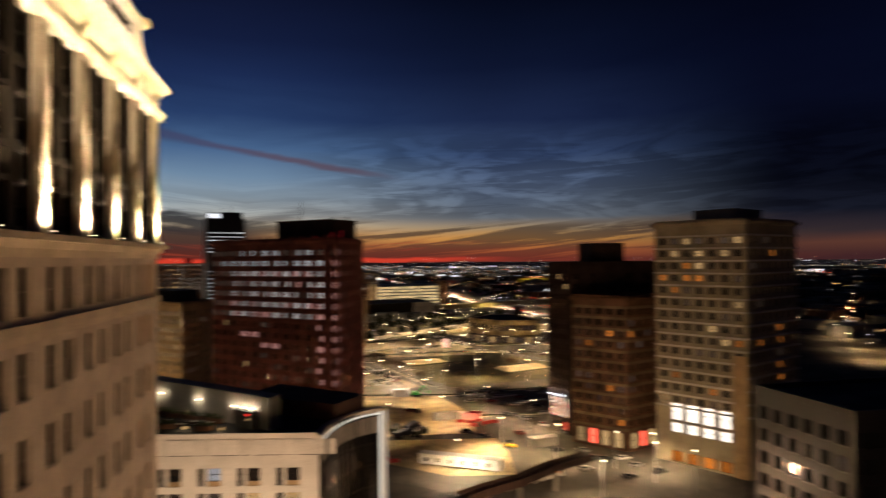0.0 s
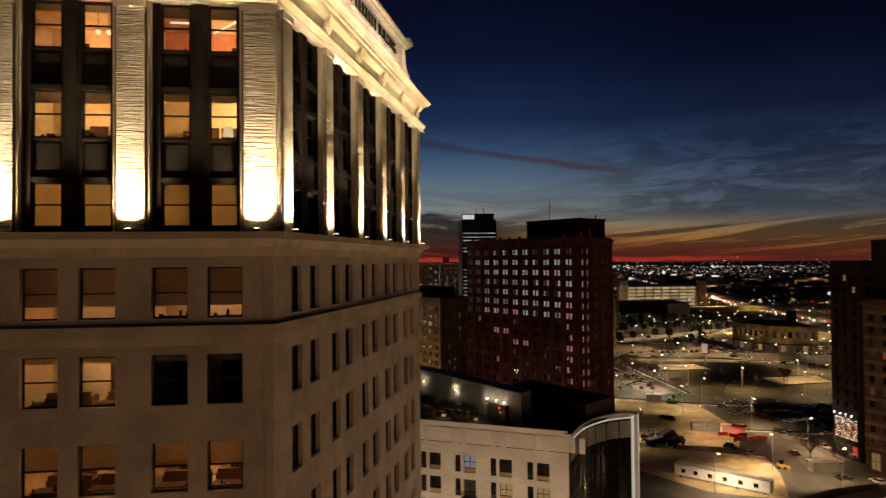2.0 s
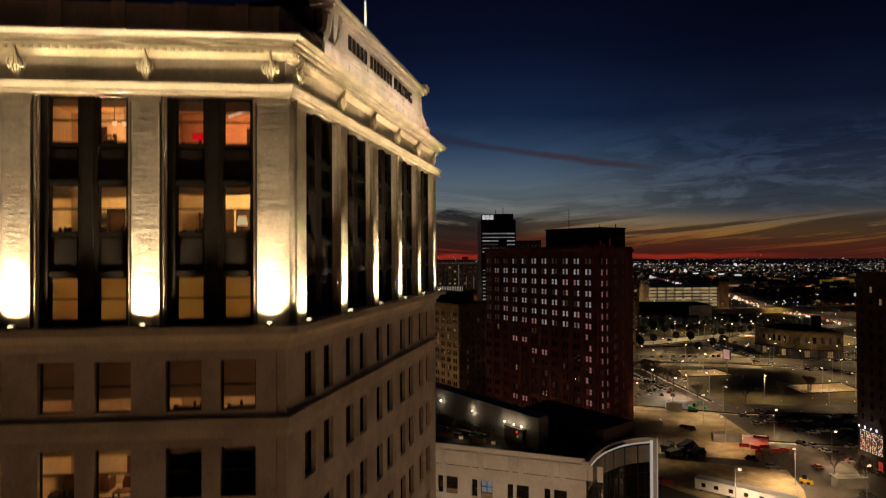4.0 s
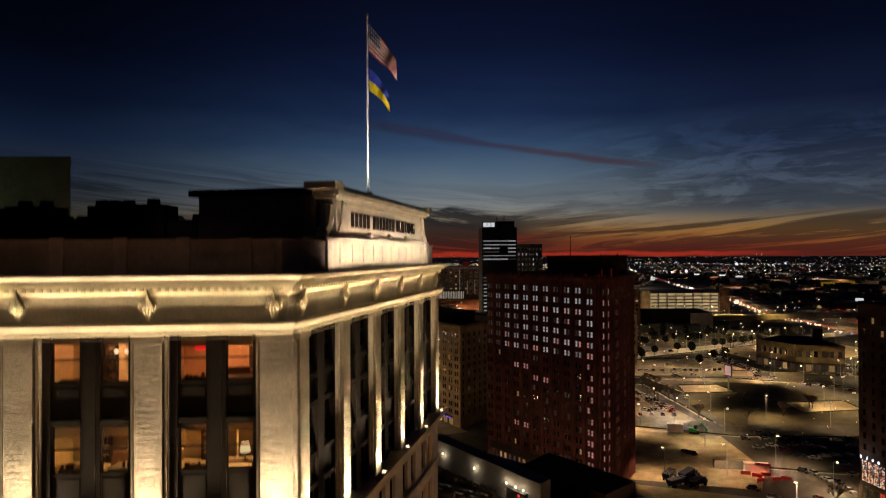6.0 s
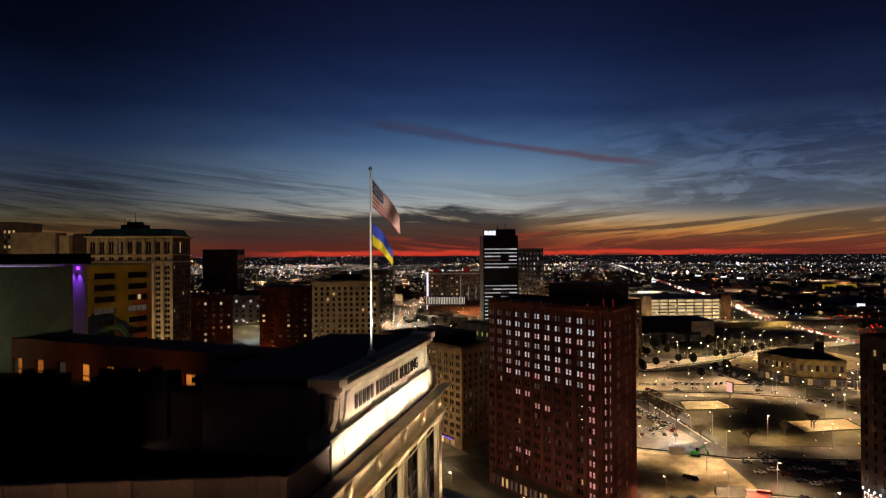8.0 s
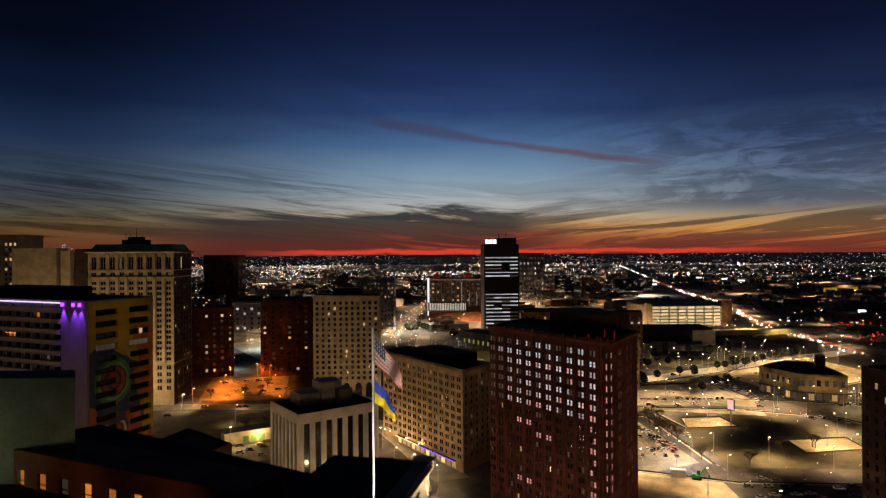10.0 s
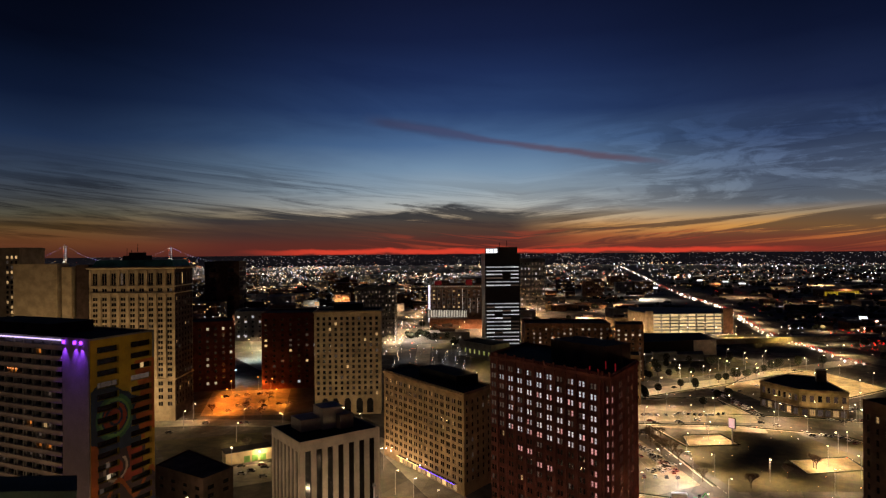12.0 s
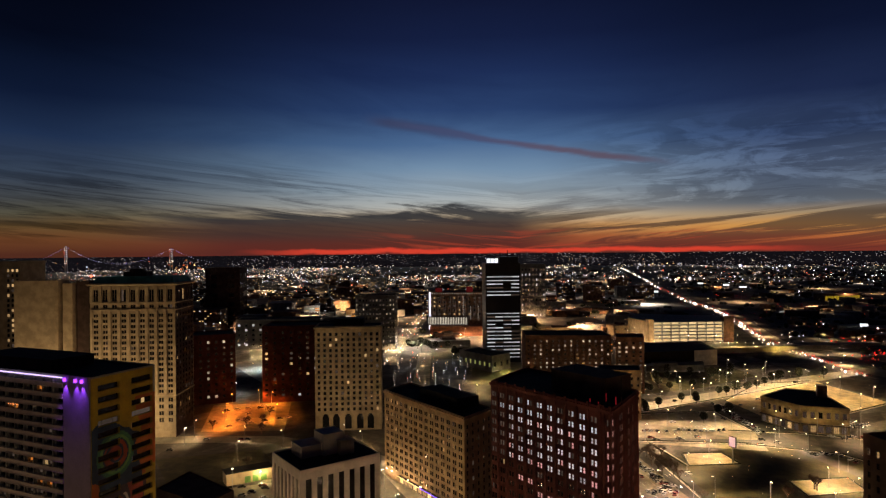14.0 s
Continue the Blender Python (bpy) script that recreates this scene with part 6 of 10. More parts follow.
def mural_extras():
    p, u = MU[0], unit(MU[0], MU[1])[0]
    n = (u[1], -u[0])
    for k, (r0, r1) in enumerate(mu_rows):
        g = Geo()
        g.slab(p, u, n, 0.3, 52.0, 0.02, 0.55, r1 + 0.1, r1 + 1.25)
        g.slab(p, u, n, 0.3, 52.0, 0.02, 0.70, r1, r1 + 0.1)
        part("balcony_front", g, CREAM_RAIL, mural)
    g = Geo()
    g.slab(p, u, n, 52.3, 63.2, 0.0, 0.45, 0, 85.6)
    part("stair_wall", g, LILAC, mural, "plain lilac-grey stair wall")
    for k in range(1, 12):
        g = Geo()
        g.slab(p, u, n, 0.4 + 4.3 * k - 0.35, 0.4 + 4.3 * k + 0.05, 0.02, 0.5, 3, 84)
        part("balcony_divider", g, GREY_PANEL, mural)
    # an orange string of bulbs on one balcony, and a few lit rooms
    g = Geo()
    for i in range(7):
        g.gem((p[0] + u[0] * (28.0 + 0.75 * i) + n[0] * 0.75, p[1] + u[1] * (28.0 + 0.75 * i) + n[1] * 0.75, 75.35), 0.16)
    part("string_lights", g, AMBER_BULBS, mural, "string of orange balcony bulbs")
    for a, k, glass in ((30.2, 23, LIT_AMBER), (12, 17, LIT_WHITE), (20, 15, LIT_DIM), (36, 12, LIT_WARM), (8, 20, LIT_DIM), (44, 18, LIT_WARM), (25, 8, LIT_WARM)):
        put_window(mural, p, u, n, a, 0.03, mu_rows[k][0], window_mesh(2.2, 1.5, glass, DARK_METAL, (2, 1)))
    pe, ue = MU[1], unit(MU[1], MU[2])[0]
    for a, k, glass in ((19.2, 23, LIT_WARM), (14.3, 21, LIT_WARM), (14.3, 18, LIT_WHITE), (14.2, 17, LIT_WARM), (14.2, 16, LIT_WARM), (6.4, 14, LIT_DIM), (7.2, 10, LIT_WARM), (6.6, 13, LIT_PALE), (4.2, 12, LIT_DIM), (16.0, 8, LIT_DIM)):
        put_window(mural, pe, ue, (ue[1], -ue[0]), a, -0.72, 4.0 + 3.35 * round(k * 0.91), window_mesh(1.5, 1.7, glass, DARK_METAL, (1, 1)))
    # roof light line and three violet lamps
    g = Geo()
    g.slab(p, u, n, 0.5, 52.0, 0.45, 0.6, 84.6, 84.95)
    part("light_line", g, ROOF_LINE, mural, "glowing violet-white roof line")
    for a in (53.6, 58.2, 60.8):
        x, y = p[0] + u[0] * a + n[0] * 1.0, p[1] + u[1] * a + n[1] * 1.0
        g = Geo()
        g.tube((x, y, 83.9), (x, y, 84.9), 0.42, 0.42, 8)
        part("wall_lamp", g, VIOLET_LAMP, mural, "violet wall lamp")
        lamp = bpy.data.lights.new("violet_wash", "SPOT")
        lamp.energy, lamp.color, lamp.spot_size, lamp.spot_blend, lamp.shadow_soft_size = 3600, (0.24, 0.05, 1.0), radians(60), 0.9, 0.2
        ob = new("violet_wash", lamp)
        ob.matrix_world = look((x + n[0] * 0.3, y + n[1] * 0.3, 83.8), (x - n[0] * 1.2, y - n[1] * 1.2, 74))
    # painted shapes on the end wall, thin coats of paint
    p, u = MU[1], unit(MU[1], MU[2])[0]
    n = (u[1], -u[0])

    def at(a, d, z):
        return (p[0] + u[0] * a + n[0] * d, p[1] + u[1] * a + n[1] * d, z)

    holes = [(c0, c1, r0, r1) for r0, r1 in storeys(4.0, 24, 3.35, 1.75) for c0, c1 in ((2.2, 9.8), (14.2, 22.2))]

    def clear(a, z, m=0.05):
        return not any(c0 - m < a < c1 + m and r0 - m < z < r1 + m for c0, c1, r0, r1 in holes)

    def paint(test, mat, label, d):
        """A coat of paint over every wall cell that the shape covers, leaving the windows free."""
        g = Geo()
        marks = [0.0, 2.2, 9.8, 14.2, 22.2, 23.38]
        xs = [0.0]
        for m0, m1 in zip(marks, marks[1:]):
            k = max(2, round((m1 - m0) / 0.32))
            xs += [m0 + (m1 - m0) * i / k for i in range(1, k + 1)]
        zs = []
        for r0, r1 in storeys(4.0, 24, 3.35, 1.75):
            zs += [r0 + (r1 - r0) * i / 6 for i in range(6)] + [r1 + 1.6 * i / 5 for i in range(5)]
        for x0, x1 in zip(xs, xs[1:]):
            for z0, z1 in zip(zs, zs[1:]):
                cx, cz = (x0 + x1) / 2, (z0 + z1) / 2
                if clear(cx, cz, 0) and test(cx, cz):
                    g.quad(at(x0, d, z0), at(x1, d, z0), at(x1, d, z1), at(x0, d, z1))
        if g.f:
            part("painted_shape", g, mat, mural, label)

    cx, cz = 8.3, 61.8

    def radius(a, z):
        return math.hypot(a - cx, z - cz)

    def angle(a, z):
        return math.atan2(z - cz, a - cx)

    def wob(a, z):
        return 1.2 * math.sin(a * 0.7 + z * 0.5)
    paint(lambda a, z: a > 16.6 + wob(a, z) and 53 < z < 77, PAINT_ORANGE, "orange painted field", 0.004)
    paint(lambda a, z: 52 < z < 70.5 + 2.0 * math.sin(a * 0.35) - max(0, a - 13) * 0.9 and a < 16.8 + wob(a, z), PAINT_NAVY, "dark blue painted field", 0.008)
    paint(lambda a, z: 5.6 < radius(a, z) < 6.7, PAINT_GREEN, "dark green painted ring", 0.012)
    paint(lambda a, z: 4.7 < radius(a, z) < 5.6, PAINT_LIME, "light green painted ring", 0.012)
    paint(lambda a, z: radius(a, z) < 4.2 and not 2.1 + 0.25 * angle(a, z) < radius(a, z) < 2.9 + 0.25 * angle(a, z), PAINT_RED, "red painted spiral", 0.012)
    paint(lambda a, z: z < 55.4 + wob(a, z) * 0.6 and a < 2.6, PAINT_ORANGE, "orange painted edge", 0.016)
    paint(lambda a, z: z < 52, PAINT_DUSK, "dark plum painted field", 0.004)
    paint(lambda a, z: 42 < z < 52 and 12.5 + wob(a, z) < a < 18.5, PAINT_RED, "red painted field", 0.008)
    paint(lambda a, z: 43 < z < 55 and a > 19.2 + 0.5 * wob(a, z), YELLOW_PAINT, "yellow painted edge", 0.012)
    paint(lambda a, z: 3.6 < math.hypot(a - 8.5, (z - 47.0) * 1.1) < 4.4 and z < 49.5, PAINT_PALE, "pale painted curve", 0.012)
    paint(lambda a, z: math.hypot(a - 8.5, (z - 47.0) * 1.1) < 2.6, PAINT_RED, "red painted disc", 0.012)
    paint(lambda a, z: abs(z - 40 + 3 * math.sin(a * 0.5)) < 0.9, PAINT_ORANGE, "orange painted ribbon", 0.012)
    paint(lambda a, z: z < 33 + wob(a, z), PAINT_NAVY, "dark blue painted field", 0.012)
    g = Geo()
    g.prism([(-222, 133), (-185, 132.5), (-185.5, 147), (-222.5, 147.5)], 85.05, 88.5)
    part("roof_house", g, BRICK_DARK, mural)


AMBER_BULBS = glow("amber_bulbs", lin(255, 150, 90), 2.0, 0.2)
ROOF_LINE = glow("violet_roof_line", lin(215, 190, 255), 1.6, 0.3, 0.15)
PAINT_NAVY = surface("navy_wall_paint", (0.012, 0.030, 0.07, 1), 0.7, 0.5, 0.3, 0.1)
PAINT_GREEN = surface("green_wall_paint", (0.04, 0.13, 0.06, 1), 0.7, 0.5, 0.25, 0.1)
PAINT_RED = surface("red_wall_paint", (0.30, 0.045, 0.02, 1), 0.7, 0.5, 0.25, 0.1)
PAINT_ORANGE = surface("orange_wall_paint", (0.40, 0.10, 0.015, 1), 0.7, 0.5, 0.25, 0.1)
PAINT_LIME = surface("light_green_wall_paint", (0.12, 0.26, 0.07, 1), 0.7, 0.5, 0.25, 0.1)
PAINT_DUSK = surface("plum_wall_paint", (0.05, 0.028, 0.035, 1), 0.7, 0.5, 0.25, 0.1)
PAINT_PALE = surface("cream_wall_paint", (0.50, 0.42, 0.34, 1), 0.7, 0.5, 0.15, 0.1)
mural_extras()

# low white hotel block with a curved glass corner
CURTAIN_GLASS = surface("black_curtain_glass", (0.006, 0.006, 0.007, 1), 0.2, 1.0, 0.3, 0.0, spec=0.12)
HT = [(-62.0, 93.4), (-18.15, 94.4), (-11.6, 112.0), (-62.0, 132.0)]


def hotel():
    h = 37.4
    b = thing("white_hotel", "white rendered hotel block with a curved dark glass corner", "building", (-40, 110, 0))
    p, q = HT[0], HT[1]
    u, d = unit(p, q)
    n = (u[1], -u[0])
    cols = []
    a = d - 3.0
    group = []
    while a > 3:
        group += [(a - 1.9, a), (a - 3.3, a - 2.4)]
        a -= 5.6
    group.sort()
    rows = storeys(2.2, 9, 3.55, 2.6)
    g = Geo()
    facade(g, p, u, n, d, 0, h, group, rows, 0.35)
    part("south_wall", g, WHITE_PANEL, b)
    rng = random.Random(77)
    for k, (r0, r1) in enumerate(rows):
        for j, (c0, c1) in enumerate(group):
            lit = rng.choice([LIT_WARM, LIT_WHITE, DARK_GLASS, DARK_GLASS, LIT_DIM, DARK_GLASS, LIT_AMBER]) if c1 - c0 > 1 else DARK_GLASS
            put_window(b, p, u, n, (c0 + c1) / 2, -0.28, r0 + 0.7, window_mesh(c1 - c0, r1 - r0 - 0.7, lit, DARK_METAL, (2 if c1 - c0 > 1 else 1, 2)))
            if c1 - c0 > 1:
                g = Geo()
                g.slab(p, u, n, c0, c1, -0.30, -0.12, r0, r0 + 0.68)
                part("infill_panel", g, OCHRE_STONE, b, "ochre panel under a window")
                if (j + k) % 4 == 0:
                    g = Geo()
                    g.slab(p, u, n, c0 - 0.2, c1 + 0.2, 0.0, 1.0, r0 - 0.12, r0)
                    for s in range(9):
                        x = c0 - 0.15 + (c1 - c0 + 0.3) * s / 8
                        g.slab(p, u, n, x - 0.02, x + 0.02, 0.93, 0.97, r0, r0 + 1.0)
                    g.slab(p, u, n, c0 - 0.2, c1 + 0.2, 0.92, 0.98, r0 + 1.0, r0 + 1.06)
                    part("balcony", g, DARK_METAL, b, "small dark railed balcony")
    for a0 in [3.5 + 6.2 * i for i in range(7)]:
        for w0, w1 in ((0.0, 3.9), (4.5, 5.3)):
            g = Geo()
            g.slab(p, u, n, a0 + w0, a0 + w1, 0.0, 0.10, h - 2.3, h - 0.15)
            part("raised_panel", g, WHITE_PANEL, b)
            # thin dark strip in place of the shadow along the panel's lower edge
            g = Geo()
            g.slab(p, u, n, a0 + w0 - 0.05, a0 + w1 + 0.05, 0.0, 0.015, h - 2.42, h - 2.31)
            part("wall_slot", g, DARK_METAL, b)
    # curved corner of dark glass between the white wall and a tall white fin
    out = []
    bow = [Vector((-18.15, 94.4)), Vector((-18.3, 101.0)), Vector((-16.8, 108.6)), Vector((-10.9, 111.6))]
    for i in range(15):
        t = i / 14
        v = bow[0] * (1 - t) ** 3 + bow[1] * 3 * t * (1 - t) ** 2 + bow[2] * 3 * t * t * (1 - t) + bow[3] * t ** 3
        out.append((v.x, v.y))
    for i in range(14):
        pa, pb = out[i], out[i + 1]
        uu, dd = unit(pa, pb)
        nn = (uu[1], -uu[0])
        g = Geo()
        g.slab(pa, uu, nn, 0.04, dd - 0.04, -0.12, -0.06, 0.4, 36.5)
        part("glass_panel", g, CURTAIN_GLASS, b)
        g = Geo()
        thick = 0.10 if i % 2 == 0 else 0.03
        g.slab(pa, uu, nn, -thick, thick, -0.2, 0.06, 0, 36.6)
        for f in range(11):
            g.slab(pa, uu, nn, thick, dd - 0.03, -0.2, 0.0, 3.55 * f, 3.55 * f + 0.12)
        part("mullion", g, DARK_METAL, b)
        g = Geo()
        g.slab(pa, uu, nn, 0.14 if i % 2 == 0 else 0.0, dd - (0.0 if i % 2 == 0 else 0.14), -0.05, 0.07, 33.7, 36.4)
        part("fascia_panel", g, GREY_PANEL, b, "pale grey panel under the eaves")
        g = Geo()
        g.slab(pa, uu, nn, -0.12, dd + 0.12, -0.9, 0.25, 36.75, 37.75)
        part("eave", g, WHITE_PANEL, b, "white curved eave")
        g = Geo()
        g.slab(pa, uu, nn, 0, dd, 0.255, 0.32, 36.80, 37.02)
        part("eaves_light", g, EAVES_LINE, b, "glowing line along the curved eaves")
    g = Geo()
    g.box(-11.4, -10.3, 111.0, 113.2, 0, 37.6)
    part("fin", g, WHITE_PANEL, b, "tall white fin")
    g = Geo()
    g.box(-10.29, -10.22, 111.1, 111.5, 2, 37.3)
    g.box(-11.3, -10.9, 110.93, 110.99, 2, 37.3)
    part("fin_light", g, EAVES_LINE, b, "glowing line up the white fin")
    g = Geo()
    core = [(-61.6, 93.9)] + [(x - 0.45, y + 0.3) for x, y in out] + [(-11.6, 113), (-62, 133)]
    g.prism(core, 0, 37.2)
    part("core", g, [BLACK_PANEL], b)
    g = Geo()
    g.prism([(-61, 95.2), (-19.5, 95.6), (-13.5, 111), (-61, 131)], 37.2, 37.35)
    part("roof", g, ROOFING, b)
    g = Geo()
    g.slab(HT[0], u, n, 0, d - 0.4, -0.35, 0, h, h + 0.7)
    part("parapet", g, WHITE_PANEL, b)
    g = Geo()
    g.prism([(-34, 112), (-17.5, 104), (-14.0, 111.8), (-31, 122)], 37.35, 40.0)
    part("penthouse", g, BRICK_DARK, b, "dark rooftop bar block")
    g = Geo()
    g.prism([(-58.0, 119.2), (-26.3, 98.2), (-25.5, 101.2), (-58.0, 122.7)], 37.35, 42.3)
    part("rear_wing", g, GREY_PANEL, b, "grey rear wing")
    # roof terrace: long planters, tables with benches, a bar and a sail of pale cloth
    for x, y, w, turn in ((-46.0, 108.5, 5.0, -33), (-41.2, 106.0, 4.0, -33), (-37.0, 104.2, 4.0, -33), (-34.6, 106.3, 2.6, -33), (-43.0, 100.4, 3.2, 2), (-36.5, 99.0, 2.6, 2)):
        pl = thing("planter", "long brown roof planter with clipped dark shrubs", "planter", (x, y, 37.35), "roof planters")
        g = Geo()
        g.box(-w / 2, w / 2, -0.42, 0.42, 0, 0.62)
        g.box(-w / 2 - 0.05, w / 2 + 0.05, -0.47, 0.47, 0.62, 0.70)
        part("trough", g, BRICK_BROWN, pl, at=(0, 0, 0))
        g = Geo()
        leaf = random.Random(int(x * 10))
        for _ in range(int(90 * w)):
            c = Vector((leaf.uniform(-w / 2, w / 2), leaf.gauss(0, 0.26), 0.72 + abs(leaf.gauss(0, 0.30))))
            d1 = Vector((leaf.uniform(-1, 1), leaf.uniform(-1, 1), leaf.uniform(-0.5, 1))).normalized() * leaf.uniform(0.08, 0.18)
            d2 = d1.cross(Vector((leaf.uniform(-1, 1), leaf.uniform(-1, 1), leaf.uniform(-1, 1)))).normalized() * 0.08
            g.quad(tuple(c - d1), tuple(c + d2), tuple(c + d1), tuple(c - d2))
        part("shrubs", g, SHRUB, pl, "dark green shrubs", at=(0, 0, 0))
        pl.rotation_euler.z = radians(turn)
    for i, (x, y) in enumerate(((-48.4, 104.6), (-44.8, 103.4), (-40.6, 102.4), (-43.5, 111.0), (-37.6, 101.8), (-39.0, 108.0))):
        tb = thing("terrace_table", "dark slatted terrace table on four legs", "table", (x, y, 37.35), "terrace tables")
        g = Geo()
        for k in range(6):
            g.box(-0.9, 0.9, -0.42 + k * 0.142, -0.30 + k * 0.142, 0.72, 0.76)
        part("tabletop", g, DARK_WOOD, tb, at=(0, 0, 0))
        for sx in (-0.8, 0.8):
            for sy in (-0.34, 0.34):
                g = Geo()
                g.box(sx - 0.04, sx + 0.04, sy - 0.04, sy + 0.04, 0, 0.715)
                part("leg", g, DARK_METAL, tb, at=(0, 0, 0))
        tb.rotation_euler.z = radians(-33 + 11 * (i % 3))
        for side in (-1, 1):
            bn = thing("terrace_bench", "low pale cushioned terrace bench", "bench", (x + side * 0.50, y + side * 0.85, 37.35), "terrace benches")
            g = Geo()
            g.box(-0.85, 0.85, -0.24, 0.24, 0.08, 0.36)
            part("frame", g, DARK_WOOD, bn, at=(0, 0, 0))
            for sx in (-0.42, 0.42):
                g = Geo()
                g.hexa([(sx - 0.40, -0.24, 0.365), (sx + 0.40, -0.24, 0.365), (sx + 0.40, 0.24, 0.365), (sx - 0.40, 0.24, 0.365), (sx - 0.37, -0.21, 0.48), (sx + 0.37, -0.21, 0.48), (sx + 0.37, 0.21, 0.48), (sx - 0.37, 0.21, 0.48)])
                part("cushion", g, CUSHION, bn, "pale grey cushion", at=(0, 0, 0))
            bn.rotation_euler.z = radians(-33 + 11 * (i % 3))
    bar = thing("terrace_bar", "black box-shaped terrace bar with a small lit hatch", "bar", (-30.2, 101.6, 37.35))
    g = Geo()
    g.box(-2.2, 2.2, -1.5, 1.5, 0, 2.5)
    part("body", g, BLACK_PANEL, bar, at=(0, 0, 0))
    g = Geo()
    g.box(-2.35, 2.35, -1.65, 1.65, 2.505, 2.66)
    part("roof", g, ROOFING, bar, at=(0, 0, 0))
    for z, m, k in ((1.25, LIT_WARM, 0.9), (1.9, RED_BULB, 0.7)):
        g = Geo()
        g.box(k, k + 0.4, -1.54, -1.505, z, z + 0.35)
        part("hatch", g, m, bar, "small glowing hatch", at=(0, 0, 0))
    bar.rotation_euler.z = radians(-33)
    g = Geo()
    for k in range(8):
        g.hexa([(-1.1, -0.9 + k * 0.22, 1.9 + 0.02 * k * (7 - k)), (1.1, -0.9 + k * 0.22, 1.5 + 0.02 * k * (7 - k)), (1.1, -0.68 + k * 0.22, 1.5 + 0.02 * (k + 1) * (6 - k)), (-1.1, -0.68 + k * 0.22, 1.9 + 0.02 * (k + 1) * (6 - k)),
                (-1.1, -0.9 + k * 0.22, 1.94 + 0.02 * k * (7 - k)), (1.1, -0.9 + k * 0.22, 1.54 + 0.02 * k * (7 - k)), (1.1, -0.68 + k * 0.22, 1.54 + 0.02 * (k + 1) * (6 - k)), (-1.1, -0.68 + k * 0.22, 1.94 + 0.02 * (k + 1) * (6 - k))])
    sail = thing("awning", "small pale cloth awning on thin steel posts", "awning", (-33.3, 105.6, 37.35))
    part("cloth", g, CUSHION, sail, at=(0, 0, 0))
    for sx, top_z in ((-1.05, 1.9), (1.05, 1.5)):
        for sy in (-0.85, 0.82):
            g = Geo()
            g.tube((sx, sy, 0), (sx, sy, top_z), 0.035, 0.035, 6)
            part("post", g, STEEL, sail, at=(0, 0, 0))
    # lamps on the rear wing's wall
    p, q = (-58.0, 119.2), (-26.3, 98.2)
    u, d = unit(p, q)
    n = (u[1], -u[0])
    for a in (11.0, 21.1, 30.0, 32.3, 34.2):
        x, y = p[0] + u[0] * a + n[0] * 0.22, p[1] + u[1] * a + n[1] * 0.22
        wl = thing("wall_lamp", "round wall lamp on a short dark bracket", "lamp", (x, y, 40.1), "terrace wall lamps")
        g = Geo()
        g.box(-0.05, 0.05, -0.05, 0.05, -0.2, 0.0)
        g.tube((0, 0, -0.04), (-n[0] * 0.21, -n[1] * 0.21, -0.04), 0.03, 0.03, 6)
        part("bracket", g, DARK_METAL, wl, at=(0, 0, 0))
        g = Geo()
        g.ball((0, 0, 0.14), 0.15, 6, 8)
        part("globe", g, LAMP_HEAD, wl, "glowing globe", at=(0, 0, 0))
        lamp = bpy.data.lights.new("wall_light", "POINT")
        lamp.energy, lamp.color, lamp.shadow_soft_size = 270, (1.0, 0.80, 0.55), 0.16
        ob = new("wall_light", lamp)
        ob.location = (x + n[0] * 0.2, y + n[1] * 0.2, 40.24)


SHRUB = surface("clipped_shrub", (0.06, 0.075, 0.03, 1), 0.9, 3, 0.4, 0.2)
CUSHION = surface("pale_cushion_cloth", (0.42, 0.40, 0.36, 1), 0.9, 5, 0.15, 0.1)
RED_BULB = glow("red_bar_light", lin(255, 60, 50), 2.0, 0.2)
EAVES_LINE = glow("cool_eaves_line", lin(250, 246, 232), 0.9, 0.25, 0.3)
hotel()


HALL_BRICK = surface("worn_brown_brick", (0.23, 0.165, 0.10, 1), 0.88, 0.9, 0.25, 0.3)
TOWER_STONE = surface("dim_tan_stone", (0.34, 0.29, 0.21, 1), 0.88, 0.6, 0.2, 0.2)


